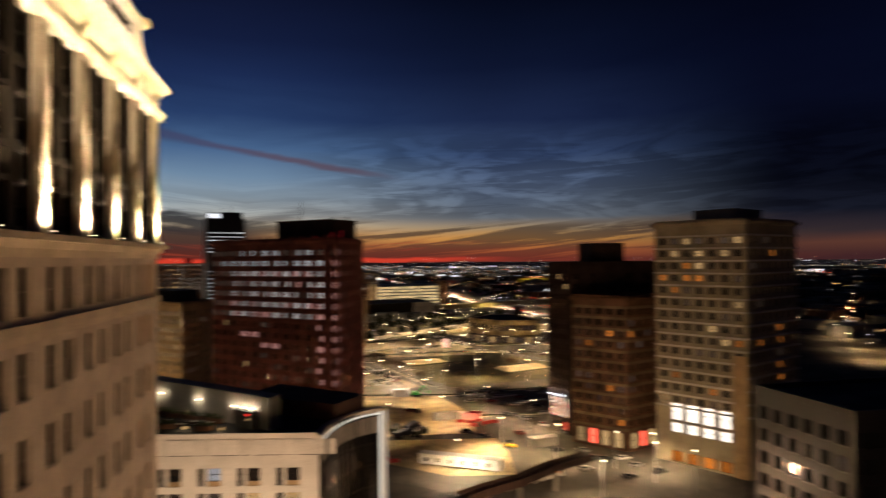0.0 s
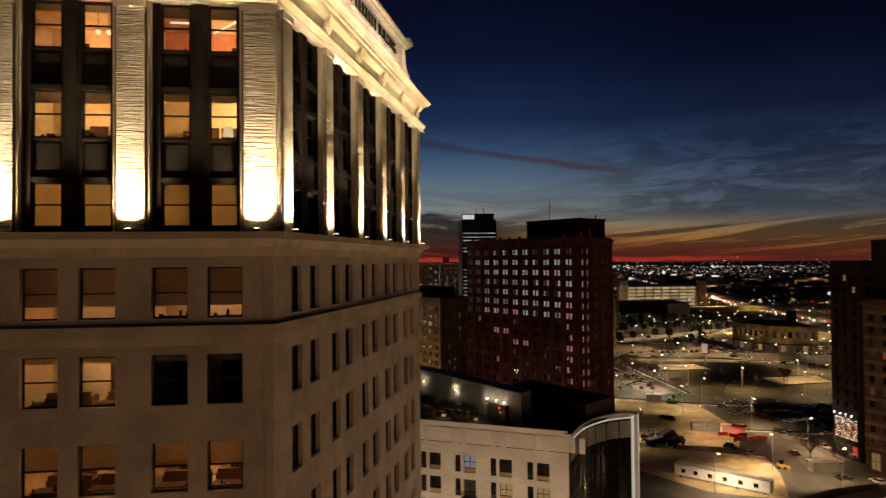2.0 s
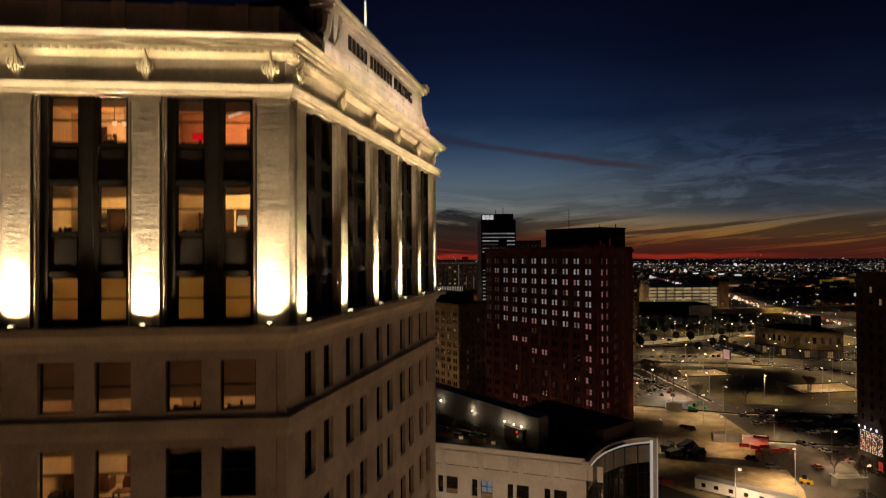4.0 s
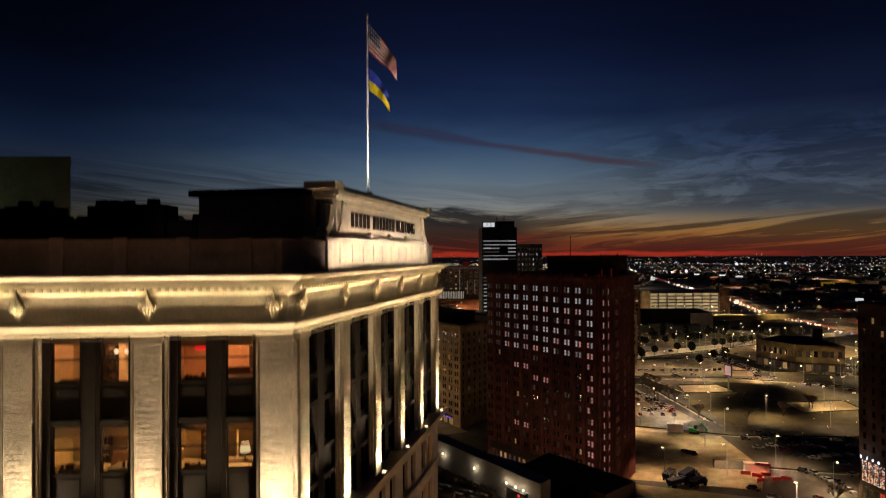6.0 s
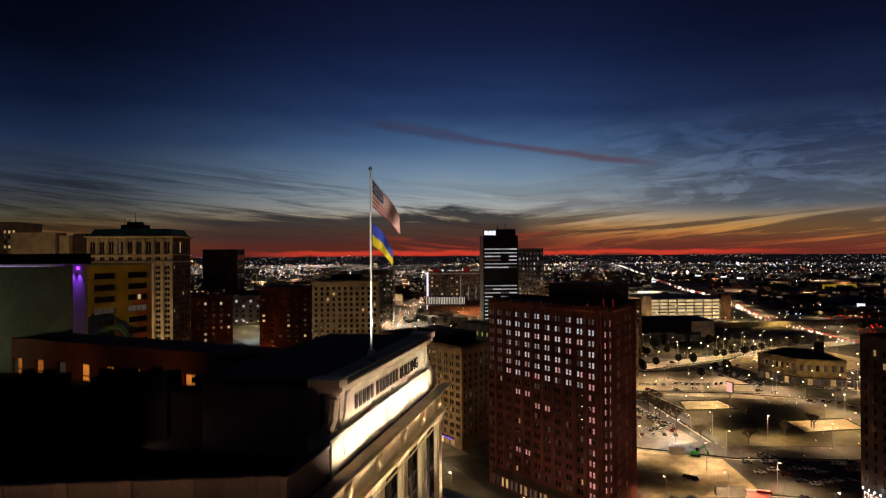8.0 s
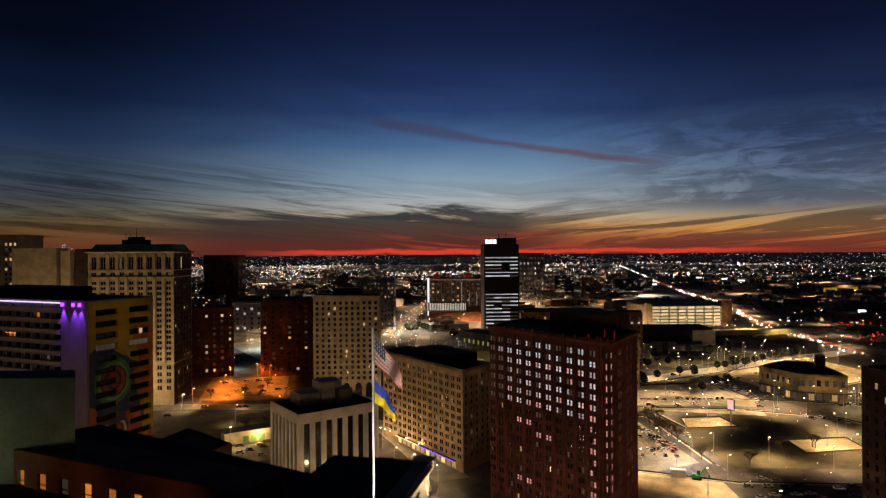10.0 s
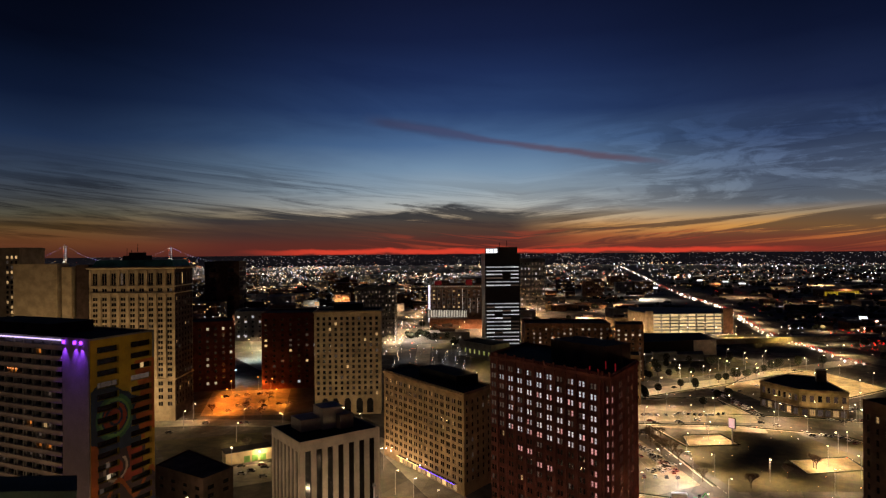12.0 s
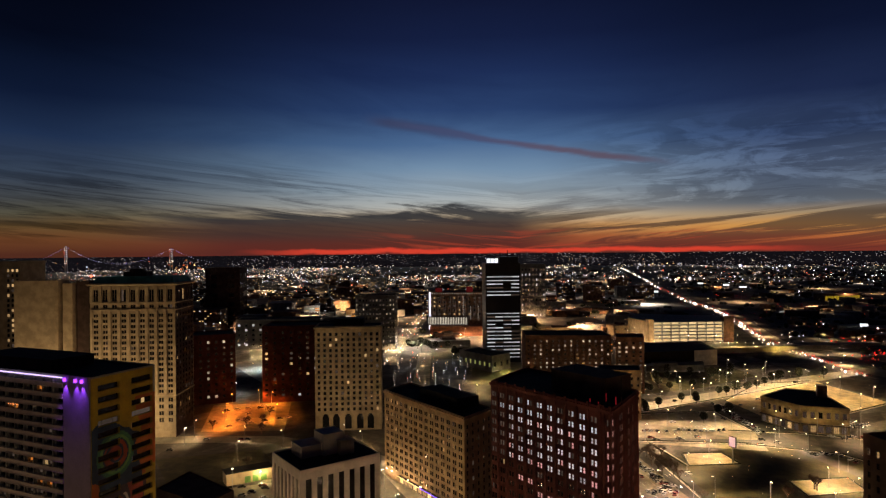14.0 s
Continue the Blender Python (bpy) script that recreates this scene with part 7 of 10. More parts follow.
def dark_blocks():
    # dark tower with lit street floor
    DT = [(38.0, 243.0), (44.0, 233.0), (82.0, 241.0), (76.0, 268.0)]
    dt = tower("dark_tower", "dark brick tower with few lit windows", "building", DT, 60.6, BRICK_DARK, {
        0: dict(cols=even(11.7, 3, 1.3, 2.2), rows=storeys(15.6, 12, 3.6, 2.0), lit=sprinkle(61, [(0.06, LIT_WARM)]), bars=(1, 2)),
        1: dict(cols=even(38.8, 6, 1.4, 2.5), rows=storeys(15.6, 12, 3.6, 2.0), lit=sprinkle(62, [(0.04, LIT_WARM)]), bars=(1, 2)),
        3: dict(cols=even(45, 4, 1.4, 5.0), rows=storeys(15.6, 12, 3.6, 2.0), lit=sprinkle(63, [(0.05, LIT_WARM)]), bars=(1, 2)),
    })
    roof_house([(54, 241.6), (66.5, 244), (64.5, 258), (52, 255.6)], 60.65, 68.0, BRICK_DARK, "dark plant room on a flat roof")
    for side in ((DT[3], DT[0]), (DT[0], DT[1])):
        u, d = unit(*side)
        n = (u[1], -u[0])
        # a curtain of small coloured bulbs over the shop fronts, with lamps above it
        bulbs = random.Random(int(d * 10))
        a = 1.2
        while a < d - 2.4:
            g = Geo()
            g.slab(side[0], u, n, a, a + 2.1, 0.0, 0.08, 5.9, 12.9)
            back = part("curtain_panel", g, BLACK_PANEL, dt, "black panel of a light curtain")
            g = Geo()
            for i in range(4):
                for j in range(13):
                    if bulbs.random() < 0.85:
                        w = a + 0.3 + 0.5 * i + bulbs.uniform(-0.05, 0.05)
                        g.gem((side[0][0] + u[0] * w + n[0] * 0.14, side[0][1] + u[1] * w + n[1] * 0.14, 6.2 + 0.5 * j), 0.15)
            part("bulbs", g, CURTAIN_BULBS, back, "small red, white and gold bulbs", dt.matrix_world.translation)
            put_window(dt, side[0], u, n, a + 1.05, 0.06, 1.0, window_mesh(1.9, 3.4, SHOP_RED if int(a) % 4 == 0 else DARK_GLASS, DARK_METAL, (2, 2)), "shop_window")
            g = Geo()
            x, y = side[0][0] + u[0] * a + n[0] * 0.4, side[0][1] + u[1] * a + n[1] * 0.4
            g.tube((x, y, 13.1), (x, y, 13.7), 0.10, 0.16, 8)
            part("wall_lamp", g, LAMP_COOL, dt, "bright wall lamp")
            lamp = bpy.data.lights.new("wall_wash", "SPOT")
            lamp.energy, lamp.color, lamp.spot_size, lamp.spot_blend, lamp.shadow_soft_size = 900, (1.0, 0.86, 0.72), radians(50), 0.9, 0.1
            new("wall_wash", lamp).matrix_world = look((x, y, 13.75), (x - n[0] * 0.45, y - n[1] * 0.45, 17.0))
            a += 2.3
    BR = [(43.6, 226.0), (58.6, 213.0), (76.0, 225.0), (62.0, 238.0)]
    br = tower("brown_block", "brown brick office block with stone-trimmed windows", "building", BR, 49.5, BRICK_BROWN, {
        0: dict(cols=even(19.8, 5, 1.7, 2.2), rows=storeys(8, 11, 3.6, 2.2), lit=sprinkle(64, [(0.03, LIT_AMBER), (0.15, LIT_DIM)]), bars=(1, 2)),
        1: dict(cols=even(21.1, 5, 1.7, 2.2), rows=storeys(8, 11, 3.6, 2.2), lit=sprinkle(65, [(0.03, LIT_AMBER), (0.15, LIT_DIM)]), bars=(1, 2)),
    }, cornice=0.6)
    for side in ((BR[0], BR[1]), (BR[1], BR[2])):
        u, d = unit(*side)
        for z in [6.4 + 3.6 * k for k in range(12)]:
            g = Geo()
            g.slab(side[0], u, (u[1], -u[0]), 0.02, d - 0.02, 0.02, 0.14, z, z + 0.9)
            part("string_course", g, HALL_BRICK, br)
        for a in (3, 7.5, 12, 16.5):
            put_window(br, side[0], u, (u[1], -u[0]), a, 0.05, 0.8, window_mesh(2.6, 5.0, LIT_WARM if a != 7.5 else SHOP_RED, DARK_METAL, (2, 2)), "shop_window")
    # white corner tower with a bright two-storey shop front
    WT = [(66.0, 206.5), (85.0, 185.0), (109.0, 204.0), (91.0, 225.0)]
    wt_ = tower("white_tower", "pale stone office tower with a bright arcade at its foot", "building", WT, 73.0, TOWER_STONE, {
        0: dict(cols=even(28.69, 7, 1.8, 2.6), rows=storeys(18.5, 14, 3.7, 1.9), lit=sprinkle(66, [(0.10, LIT_WARM), (0.08, LIT_AMBER), (0.12, LIT_DIM)]), bars=(2, 2)),
        1: dict(cols=even(30.6, 7, 1.7, 3.2), rows=storeys(18.5, 14, 3.7, 1.9), lit=sprinkle(67, [(0.03, LIT_AMBER), (0.1, LIT_DIM)]), bars=(2, 2)),
    }, cornice=0.7)
    u, d = unit(WT[0], WT[1])
    n = (u[1], -u[0])
    g = Geo()
    g.slab(WT[0], u, n, 24.4, d - 0.02, 0.02, 0.5, 0, 34.5)
    part("blank_wall", g, OCHRE_STONE, wt_, "blank tan end bay")
    for i in range(4):
        for z0, hh in ((9.4, 2.9), (13.1, 5.2)):
            put_window(wt_, WT[0], u, n, 6.9 + 5.0 * i, 0.06, z0, window_mesh(3.2, hh, ARCADE_WHITE, DARK_METAL, (2, 2)), "arcade_window")
        put_window(wt_, WT[0], u, n, 6.9 + 5.0 * i, 0.06, 0.6, window_mesh(3.4, 3.2, LIT_AMBER, DARK_METAL, (2, 1)), "shop_window")
    for z in [17.0 + 3.7 * k for k in range(15)]:
        g = Geo()
        g.slab(WT[0], u, n, 0, d, 0.02, 0.45, z, z + 0.5)
        uu, dd = unit(WT[1], WT[2])
        g.slab(WT[1], uu, (uu[1], -uu[0]), 0.46, dd, 0.02, 0.45, z, z + 0.5)
        part("string_course", g, WHITE_PANEL, wt_)
    roof_house([(78, 206), (86, 195), (99, 205), (91, 215)], 73.05, 77.0, GREY_PANEL, "grey plant room on a flat roof")
    ND = [(55.0, 118.0), (60.0, 97.0), (110.0, 106.0), (105.0, 130.0)]
    tower("dark_block", "dark glass office block seen from above", "building", ND, 39.0, BLACK_PANEL, {
        0: dict(cols=even(21.6, 6, 2.2, 2.4), rows=storeys(3, 9, 3.9, 2.4), lit=sprinkle(68, [(0.05, LIT_DIM)]), bars=(2, 1)),
        1: dict(cols=even(53.7, 8, 3.6, 3.0), rows=storeys(3, 9, 3.9, 2.4), lit=sprinkle(69, [(0.05, LIT_DIM)]), bars=(2, 1)),
    }, roof=ROOF_GREY)


ARCADE_WHITE = glow("bright_arcade", lin(255, 244, 228), 2.1, 0.3, 1.0)
BRIDGE_BULBS = bulb("bridge_bulbs", 1.1, ((200, 190, 255), (235, 230, 255), (170, 150, 255)))
CURTAIN_BULBS = bulb("curtain_bulbs", 4.0, ((255, 90, 80), (255, 232, 205), (255, 190, 120), (255, 140, 120), (255, 240, 220), (255, 205, 150), (225, 215, 170)))
SHOP_RED = glow("red_lit_shop", lin(255, 96, 72), 1.7, 1.2, 5.0)
SHOP_WHITE = glow("bright_shop", lin(255, 236, 205), 1.7, 0.5, 1.0)
dark_blocks()


def middle_distance():
    # two-storey brick hall among the car parks
    LB = [(18.6, 507.0), (40.8, 484.2), (68.8, 486.5), (57.0, 538.0), (36, 540)]
    lb = tower("brick_hall", "low brown brick hall with a flat black roof", "building", LB, 16.8, HALL_BRICK, {
        0: dict(cols=even(31.8, 7, 2.3, 3.0), rows=[(9.6, 13.6)], lit=sprinkle(71, [(0.6, LIT_DIM)]), bars=(2, 2)),
        1: dict(cols=even(28.1, 6, 2.4, 2.6), rows=[(9.6, 13.6)], lit=sprinkle(72, [(0.6, LIT_DIM)]), bars=(2, 2)),
    }, parapet=0.7, cornice=0.3)
    for side, d_ in ((0, 31.8), (1, 28.1)):
        p, q = LB[side], LB[side + 1]
        u, d = unit(p, q)
        n = (u[1], -u[0])
        for i in range(6):
            put_window(lb, p, u, n, 3 + (d - 6) * i / 5, 0.05, 0.6, window_mesh(3.2, 4.2, LIT_WARM if i % 3 == 1 else LIT_DIM, DARK_METAL, (3, 2)), "shop_window")
        g = Geo()
        g.slab(p, u, n, 0.4, d, 0.02, 1.8, 5.6, 6.0)
        part("canopy", g, BRICK_DARK, lb)
    g = Geo()
    g.box(54, 60, 517, 524, 16.9, 25.0)
    part("chimney_block", g, BRICK_DARK, lb, "dark square roof tower")
    # multi-storey car park, lit deck by deck
    PK = [(-129.3, 930.6), (-94.6, 871.2), (2.3, 917.4), (-16.8, 983.7), (-118.0, 975.0)]
    pk = thing("car_park", "multi-storey car park with brightly lit decks", "building", (-60, 930, 0))
    p, q = PK[1], PK[2]
    u, d = unit(p, q)
    n = (u[1], -u[0])
    g = Geo()
    g.prism(inset(PK, 4.5), 0, 26.2)
    part("core", g, PALE_STONE, pk)
    for k in range(6):
        z = 4.2 * k + 1.0
        g = Geo()
        g.slab(p, u, n, 0, d, -4.5, 0, z, z + 1.2)
        part("deck", g, PALE_STONE, pk)
        for i in range(8):
            a0 = 5 + (d - 17) * i / 8
            g = Geo()
            g.slab(p, u, n, a0 + 0.5, a0 + (d - 17) / 8 - 0.5, -3.6, -3.4, z + 1.4, z + 3.9)
            part("lit_bay", g, DECK_LIGHT, pk, "warm white lit parking bay")
    for i in range(9):
        g = Geo()
        a0 = 5 + (d - 17) * i / 8
        g.slab(p, u, n, a0 - 0.5, a0 + 0.5, -0.4, 0.25, 0, 26.1)
        part("column", g, PALE_STONE, pk)
    g = Geo()
    g.slab(p, u, n, d - 12, d + 1, -10, 0.5, 0, 33.0)
    part("stair_tower", g, BRICK_BROWN, pk, "brown stair tower")
    g = Geo()
    g.slab(p, u, n, -2, 5.0, -9, 0.8, 0, 30.5)
    part("stair_tower", g, TAN_STONE, pk, "tan lit stair tower")
    g = Geo()
    g.prism(PK, 26.2, 27.2)
    part("roof_deck", g, GREY_PANEL, pk)
    p2, q2 = PK[0], PK[1]
    u2, d2 = unit(p2, q2)
    g = Geo()
    g.slab(p2, u2, (u2[1], -u2[0]), 0, d2 - 3, -1, 0, 0, 26.1)
    part("side_wall", g, TAN_STONE, pk)
    # flat black hall before it
    FB = [(-89.1, 759.5), (-80.5, 684.0), (-13.8, 734.1), (-30.9, 785.4)]
    fb = tower("black_hall", "wide black windowless hall with a pale end", "building", FB, 15.5, DARK_METAL, {}, parapet=0.5)
    g = Geo()
    g.prism([(-76, 664), (-24, 688), (-26, 712), (-79, 676)], 0, 6.5)
    g.prism([(-70, 668), (-48, 679), (-50, 688), (-72, 676)], 6.5, 8.5)
    solo("low_annex", g, [GREY_PANEL], "low dark grey annex in front of the hall", "building")
    u, d = unit(FB[1], FB[2])
    g = Geo()
    g.slab(FB[1], u, (u[1], -u[0]), d - 26, d + 0.2, 0.0, 0.5, 0, 15.8)
    part("pale_end", g, PALE_STONE, fb, "pale panelled end wall")
    g = Geo()
    for a, b in (((-14.4, 834), (22, 843)), ((22, 843), (64, 868))):
        uu, dd = unit(a, b)
        g.slab(a, uu, (uu[1], -uu[0]), 0, dd, -0.6, 0.0, 0, 4.5)
    solo("retaining_wall", g, [TAN_STONE], "long tan retaining wall under yellow lamps", "wall", "structure")
    for k in range(9):
        x, y = -12 + 9.0 * k, 826 + 3.4 * k
        copy_thing(warm_master, pose(x, y - 3, 0, 0, 0, 80 + k))
        pool(x, y, 9.0, (1.0, 0.66, 0.16), 0.8)
    # slab with horizontal window bands
    ST = [(-240.0, 662.0), (-206.5, 679.0), (-222.0, 709.0), (-255.0, 692.0)]
    st = tower("band_tower", "black office tower with white lit window bands", "building", ST, 105.0, BLACK_PANEL, {}, parapet=1.2)
    u, d = unit(ST[0], ST[1])
    n = (u[1], -u[0])
    rng = random.Random(9)
    for k in range(23):
        if 55.5 < 5 + 3.9 * k < 68.5:
            continue
        for i in range(4):
            if rng.random() < 0.93:
                w = (d - 2.4) / 4
                put_window(st, ST[0], u, n, 1.2 + w * (i + 0.5), 0.04, 5 + 3.9 * k, window_mesh(w - 0.35, 1.6 if k % 3 else 1.2, LIT_STRIP if rng.random() < 0.85 else LIT_DIM, BLACK_PANEL, (5, 1)))
    u2, d2 = unit(ST[1], ST[2])
    for k in range(23):
        for i in range(3):
            if rng.random() < 0.2:
                put_window(st, ST[1], u2, (u2[1], -u2[0]), 6 + 10 * i, 0.04, 9 + 3.9 * k, window_mesh(7, 1.8, LIT_DIM, BLACK_PANEL, (4, 1)))
    g = Geo()
    g.slab(ST[0], u, n, 15.5, d - 2, -26, -3, 105, 113)
    part("crown", g, BLACK_PANEL, st)
    g = Geo()
    g.slab(ST[0], u, n, 17, 17.5, -10, -9.5, 113, 118)
    g.slab(ST[0], u, n, 25, 25.5, -10, -9.5, 113, 120)
    part("mast", g, DARK_METAL, st)
    g = Geo()
    g.slab(ST[0], u, n, 0.4, 14.6, -0.6, 0.3, 105.2, 112.0)
    part("sign_box", g, BLACK_PANEL, st)
    for i in range(3):
        g = Geo()
        g.slab(ST[0], u, n, 1.4 + 4.2 * i, 5.0 + 4.2 * i, 0.3, 0.5, 106.6, 111.2)
        part("sign_panel", g, SIGN_WHITE, st, "glowing white sign block")
    # casino hotel with vertical lines of light
    CA = [(-398.0, 868.0), (-308.0, 898.0), (-325.0, 950.0), (-415.0, 920.0)]
    ca = tower("resort_hotel", "broad hotel with upright lines of white light", "building", CA, 58.0, BRICK_BROWN, {
        0: dict(cols=even(94.9, 13, 2.4, 4.0), rows=storeys(27.0, 5, 5.8, 2.4), lit=sprinkle(45, [(0.16, LIT_WARM), (0.35, LIT_DIM)]), bars=(1, 1)),
    }, parapet=2.0)
    u, d = unit(CA[0], CA[1])
    n = (u[1], -u[0])
    rng = random.Random(5)
    for i in range(26):
        g = Geo()
        a = 2 + (d - 4) * i / 25
        top = 55 if rng.random() < 0.5 else rng.uniform(38, 54)
        g.slab(CA[0], u, n, a - 0.2, a + 0.2, 0.02, 0.5, 26 if i < 12 else 20, top)
        part("light_strip", g, LINE_BRIGHT if i > 11 and i % 3 == 0 else LINE_DIM, ca, "upright line of light")
    g = Geo()
    for i in range(30):
        a = 1 + (d - 2) * i / 29
        g.slab(CA[0], u, n, a, a + 0.7, 0.02, 0.6, 57.2, 58.4)
    part("roof_lights", g, LINE_BRIGHT, ca)
    g = Geo()
    g.slab(CA[0], u, n, -4, -1.5, -1, 1.5, 6, 60)
    part("sign_pylon", g, LINE_WHITE, ca, "tall glowing white pylon")
    g = Geo()
    g.slab(CA[0], u, n, -4, d * 0.55, 2, 12, 13.5, 25)
    part("colonnade", g, BRICK_DARK, ca, "dark wall behind the glowing columns")
    # columns glow themselves, in place of light falling on them
    for i in range(24):
        g = Geo()
        a = -3 + (d * 0.55 + 2) * i / 23
        g.slab(CA[0], u, n, a - 0.55, a + 0.55, 12.02, 12.5, 14.5, 24.5)
        part("column", g, COLUMN_GLOW, ca, "white column with a glow of its own")
    # orange brick colour stands in for warm light on the podium
    g = Geo()
    g.slab(CA[0], u, n, 0, d, 3, 26, 0, 13.5)
    part("podium", g, BRICK_ORANGE, ca, "podium coloured orange for its orange light")
    g = Geo()
    for a, z in ((5, 65), (50, 67)):
        g.slab(CA[0], u, n, a, a + 9, -16, -6, 58.05, z)
    part("roof_sign", g, RED_DIM, ca, "dim red roof sign")
    # mid-rise blocks, each with its own windows
    mids = [
        ("brown_midrise", "brown mid-rise with scattered lit windows", [(-166, 560), (-96, 585), (-110, 620), (-180, 596)], 44.0, BRICK_BROWN, 14, 10, 81, [(0.26, LIT_PALE), (0.2, LIT_DIM)]),
        ("brown_midrise", "narrow brown mid-rise with a few lit windows", [(-88, 560), (-66, 566), (-70, 590), (-92, 584)], 46.0, BRICK_BROWN, 4, 11, 82, [(0.30, LIT_PALE), (0.2, LIT_DIM)]),
        ("red_midrise", "dark red brick mid-rise with cool lit windows", [(-344, 424), (-276, 462), (-292, 494), (-360, 456)], 60.0, BRICK_RED, 12, 13, 83, [(0.05, LIT_WHITE), (0.03, LIT_WARM), (0.1, LIT_DIM)]),
        ("red_midrise", "dark red brick corner block", [(-390, 392), (-366, 418), (-388, 440), (-412, 414)], 54.0, BRICK_RED, 6, 10, 84, [(0.05, LIT_PALE)]),
        ("dark_midrise", "tall dark block with no lit windows", [(-760, 800), (-715, 828), (-738, 872), (-783, 846)], 95.0, BRICK_DARK, 2, 6, 85, [(0.01, LIT_DIM)]),
        ("grey_midrise", "grey stone office block with rows of lit windows", [(-418, 688), (-374, 709), (-386, 738), (-430, 717)], 66.0, GREY_PANEL, 12, 11, 86, [(0.22, LIT_PALE), (0.25, LIT_DIM)]),
        ("grey_midrise", "long low grey office building", [(-560, 640), (-470, 690), (-486, 720), (-576, 670)], 36.0, GREY_PANEL, 12, 5, 87, [(0.3, LIT_WHITE)]),
        ("grey_midrise", "grey glass office block lit in cool white", [(-336, 1106), (-296, 1124), (-310, 1154), (-350, 1136)], 94.0, GREY_PANEL, 7, 10, 88, [(0.5, LIT_DIM), (0.25, LIT_WHITE)]),
        ("ochre_midrise", "small ochre block with arched lit windows", [(-86, 470), (-58, 478), (-62, 500), (-90, 492)], 34.0, OCHRE_STONE, 7, 6, 89, [(0.1, LIT_WARM), (0.3, LIT_DIM)]),
        ("grey_midrise", "low pale parking structure", [(-430, 560), (-380, 590), (-396, 616), (-446, 586)], 30.0, PALE_STONE, 9, 6, 90, [(0.3, LIT_WHITE)]),
        ("lobby_hall", "low glazed lobby hall glowing pale green", [(-262, 640), (-216, 612), (-206, 640), (-250, 664)], 15.0, GREY_PANEL, 7, 1, 93, [(0.9, LIT_LOBBY)]),
        ("brick_shed", "low dark red brick workshop with a grey flat roof", [(-238.2, 219.8), (-205.0, 214.2), (-204.0, 231.3), (-242.1, 243.7)], 13.0, BRICK_DARK, 4, 2, 92, [(0.12, LIT_WARM)]),
    ]
    for name, label, foot, h, wall, nc, nr, seed, table in mids:
        u, d = unit(foot[0], foot[1])
        _, d1 = unit(foot[1], foot[2])
        step = (h - 6) / nr
        tower(name, label, "building", foot, h, wall, {
            0: dict(cols=even(d, nc, d / nc * 0.34), rows=storeys(4.5, nr, step, step * 0.46), lit=sprinkle(seed, table), bars=(1, 2)),
            1: dict(cols=even(d1, max(2, nc // 2), d1 / nc * 0.8), rows=storeys(4.5, nr, step, step * 0.52), lit=sprinkle(seed + 100, [(s * 0.5, gl) for s, gl in table]), bars=(1, 2)),
        }, roof=ROOF_GREY if name == "brick_shed" else None)


LIT_LOBBY = glow("lit_green_lobby", lin(225, 225, 130), 0.30, 0.8, 0.1)
GREEN_DOOR = surface("green_door_paint", (0.10, 0.22, 0.06, 1), 0.6, 1.0, 0.2, 0.1)


def garage():
    p, q = (-237.9, 264.3), (-223.7, 283.6)
    u, d = unit(p, q)
    n = (u[1], -u[0])
    b = thing("garage", "low cream garage with green doors under a bright lamp", "building", (p[0], p[1], 0))
    g = Geo()
    g.slab(p, u, n, 0, d, -9, 0, 0, 6.0)
    part("wall", g, TAN_STONE, b)
    g = Geo()
    g.slab(p, u, n, -0.3, d + 0.3, -9.3, 0.3, 6.0, 6.4)
    part("roof", g, ROOFING, b)
    for a in (d * 0.45, d * 0.62, d * 0.80):
        g = Geo()
        g.slab(p, u, n, a - 1.5, a + 1.5, 0.01, 0.09, 0.1, 3.4)
        for k in range(4):
            g.slab(p, u, n, a - 1.4, a + 1.4, 0.09, 0.13, 0.3 + 0.8 * k, 0.9 + 0.8 * k)
        part("garage_door", g, GREEN_DOOR, b, "green ribbed garage door")
    x, y = p[0] + u[0] * d * 0.72 + n[0] * 0.9, p[1] + u[1] * d * 0.72 + n[1] * 0.9
    g = Geo()
    g.ball((x, y, 4.9), 0.3, 5, 8)
    part("wall_lamp", g, LAMP_HEAD, b, "bright wall lamp")
    lamp = bpy.data.lights.new("garage_light", "POINT")
    lamp.energy, lamp.color, lamp.shadow_soft_size = 4500, (1.0, 0.72, 0.30), 0.3
    ob = new("garage_light", lamp)
    ob.location = (x + n[0] * 1.2, y + n[1] * 1.2, 4.8)


garage()
DECK_LIGHT = glow("lit_parking_deck", lin(255, 224, 165), 0.70, 0.6, 0.2)
LINE_DIM = glow("dim_light_line", lin(240, 225, 205), 0.07, 0.8, 0.08)
LINE_BRIGHT = glow("bright_light_line", lin(250, 238, 222), 0.55, 0.4, 0.1)
LINE_WHITE = glow("white_pylon_light", lin(245, 240, 255), 1.5, 0.4, 0.15)
COLUMN_GLOW = glow("column_glow", lin(250, 235, 210), 0.6, 0.5, 0.1)
RED_DIM = glow("dim_red_sign", lin(200, 60, 60), 0.09, 0.5, 0.1)

MOTORWAY = [(-628, 4237), (-265, 2457), (-210, 2130), (-91, 1587), (-23, 1345), (8, 1167), (34, 966), (52, 875), (71, 829), (84, 790), (96, 745), (110, 712)]


def beside(x, y, line, reach):
    """Whether a place lies within reach of a line of points."""
    for a, b in zip(line, line[1:]):
        u, d = unit(a, b)
        k = min(max((x - a[0]) * u[0] + (y - a[1]) * u[1], 0), d)
        if math.hypot(x - a[0] - u[0] * k, y - a[1] - u[1] * k) < reach:
            return True
    return False


# ---- street lamps: some measured, others added to light ground and walls ----


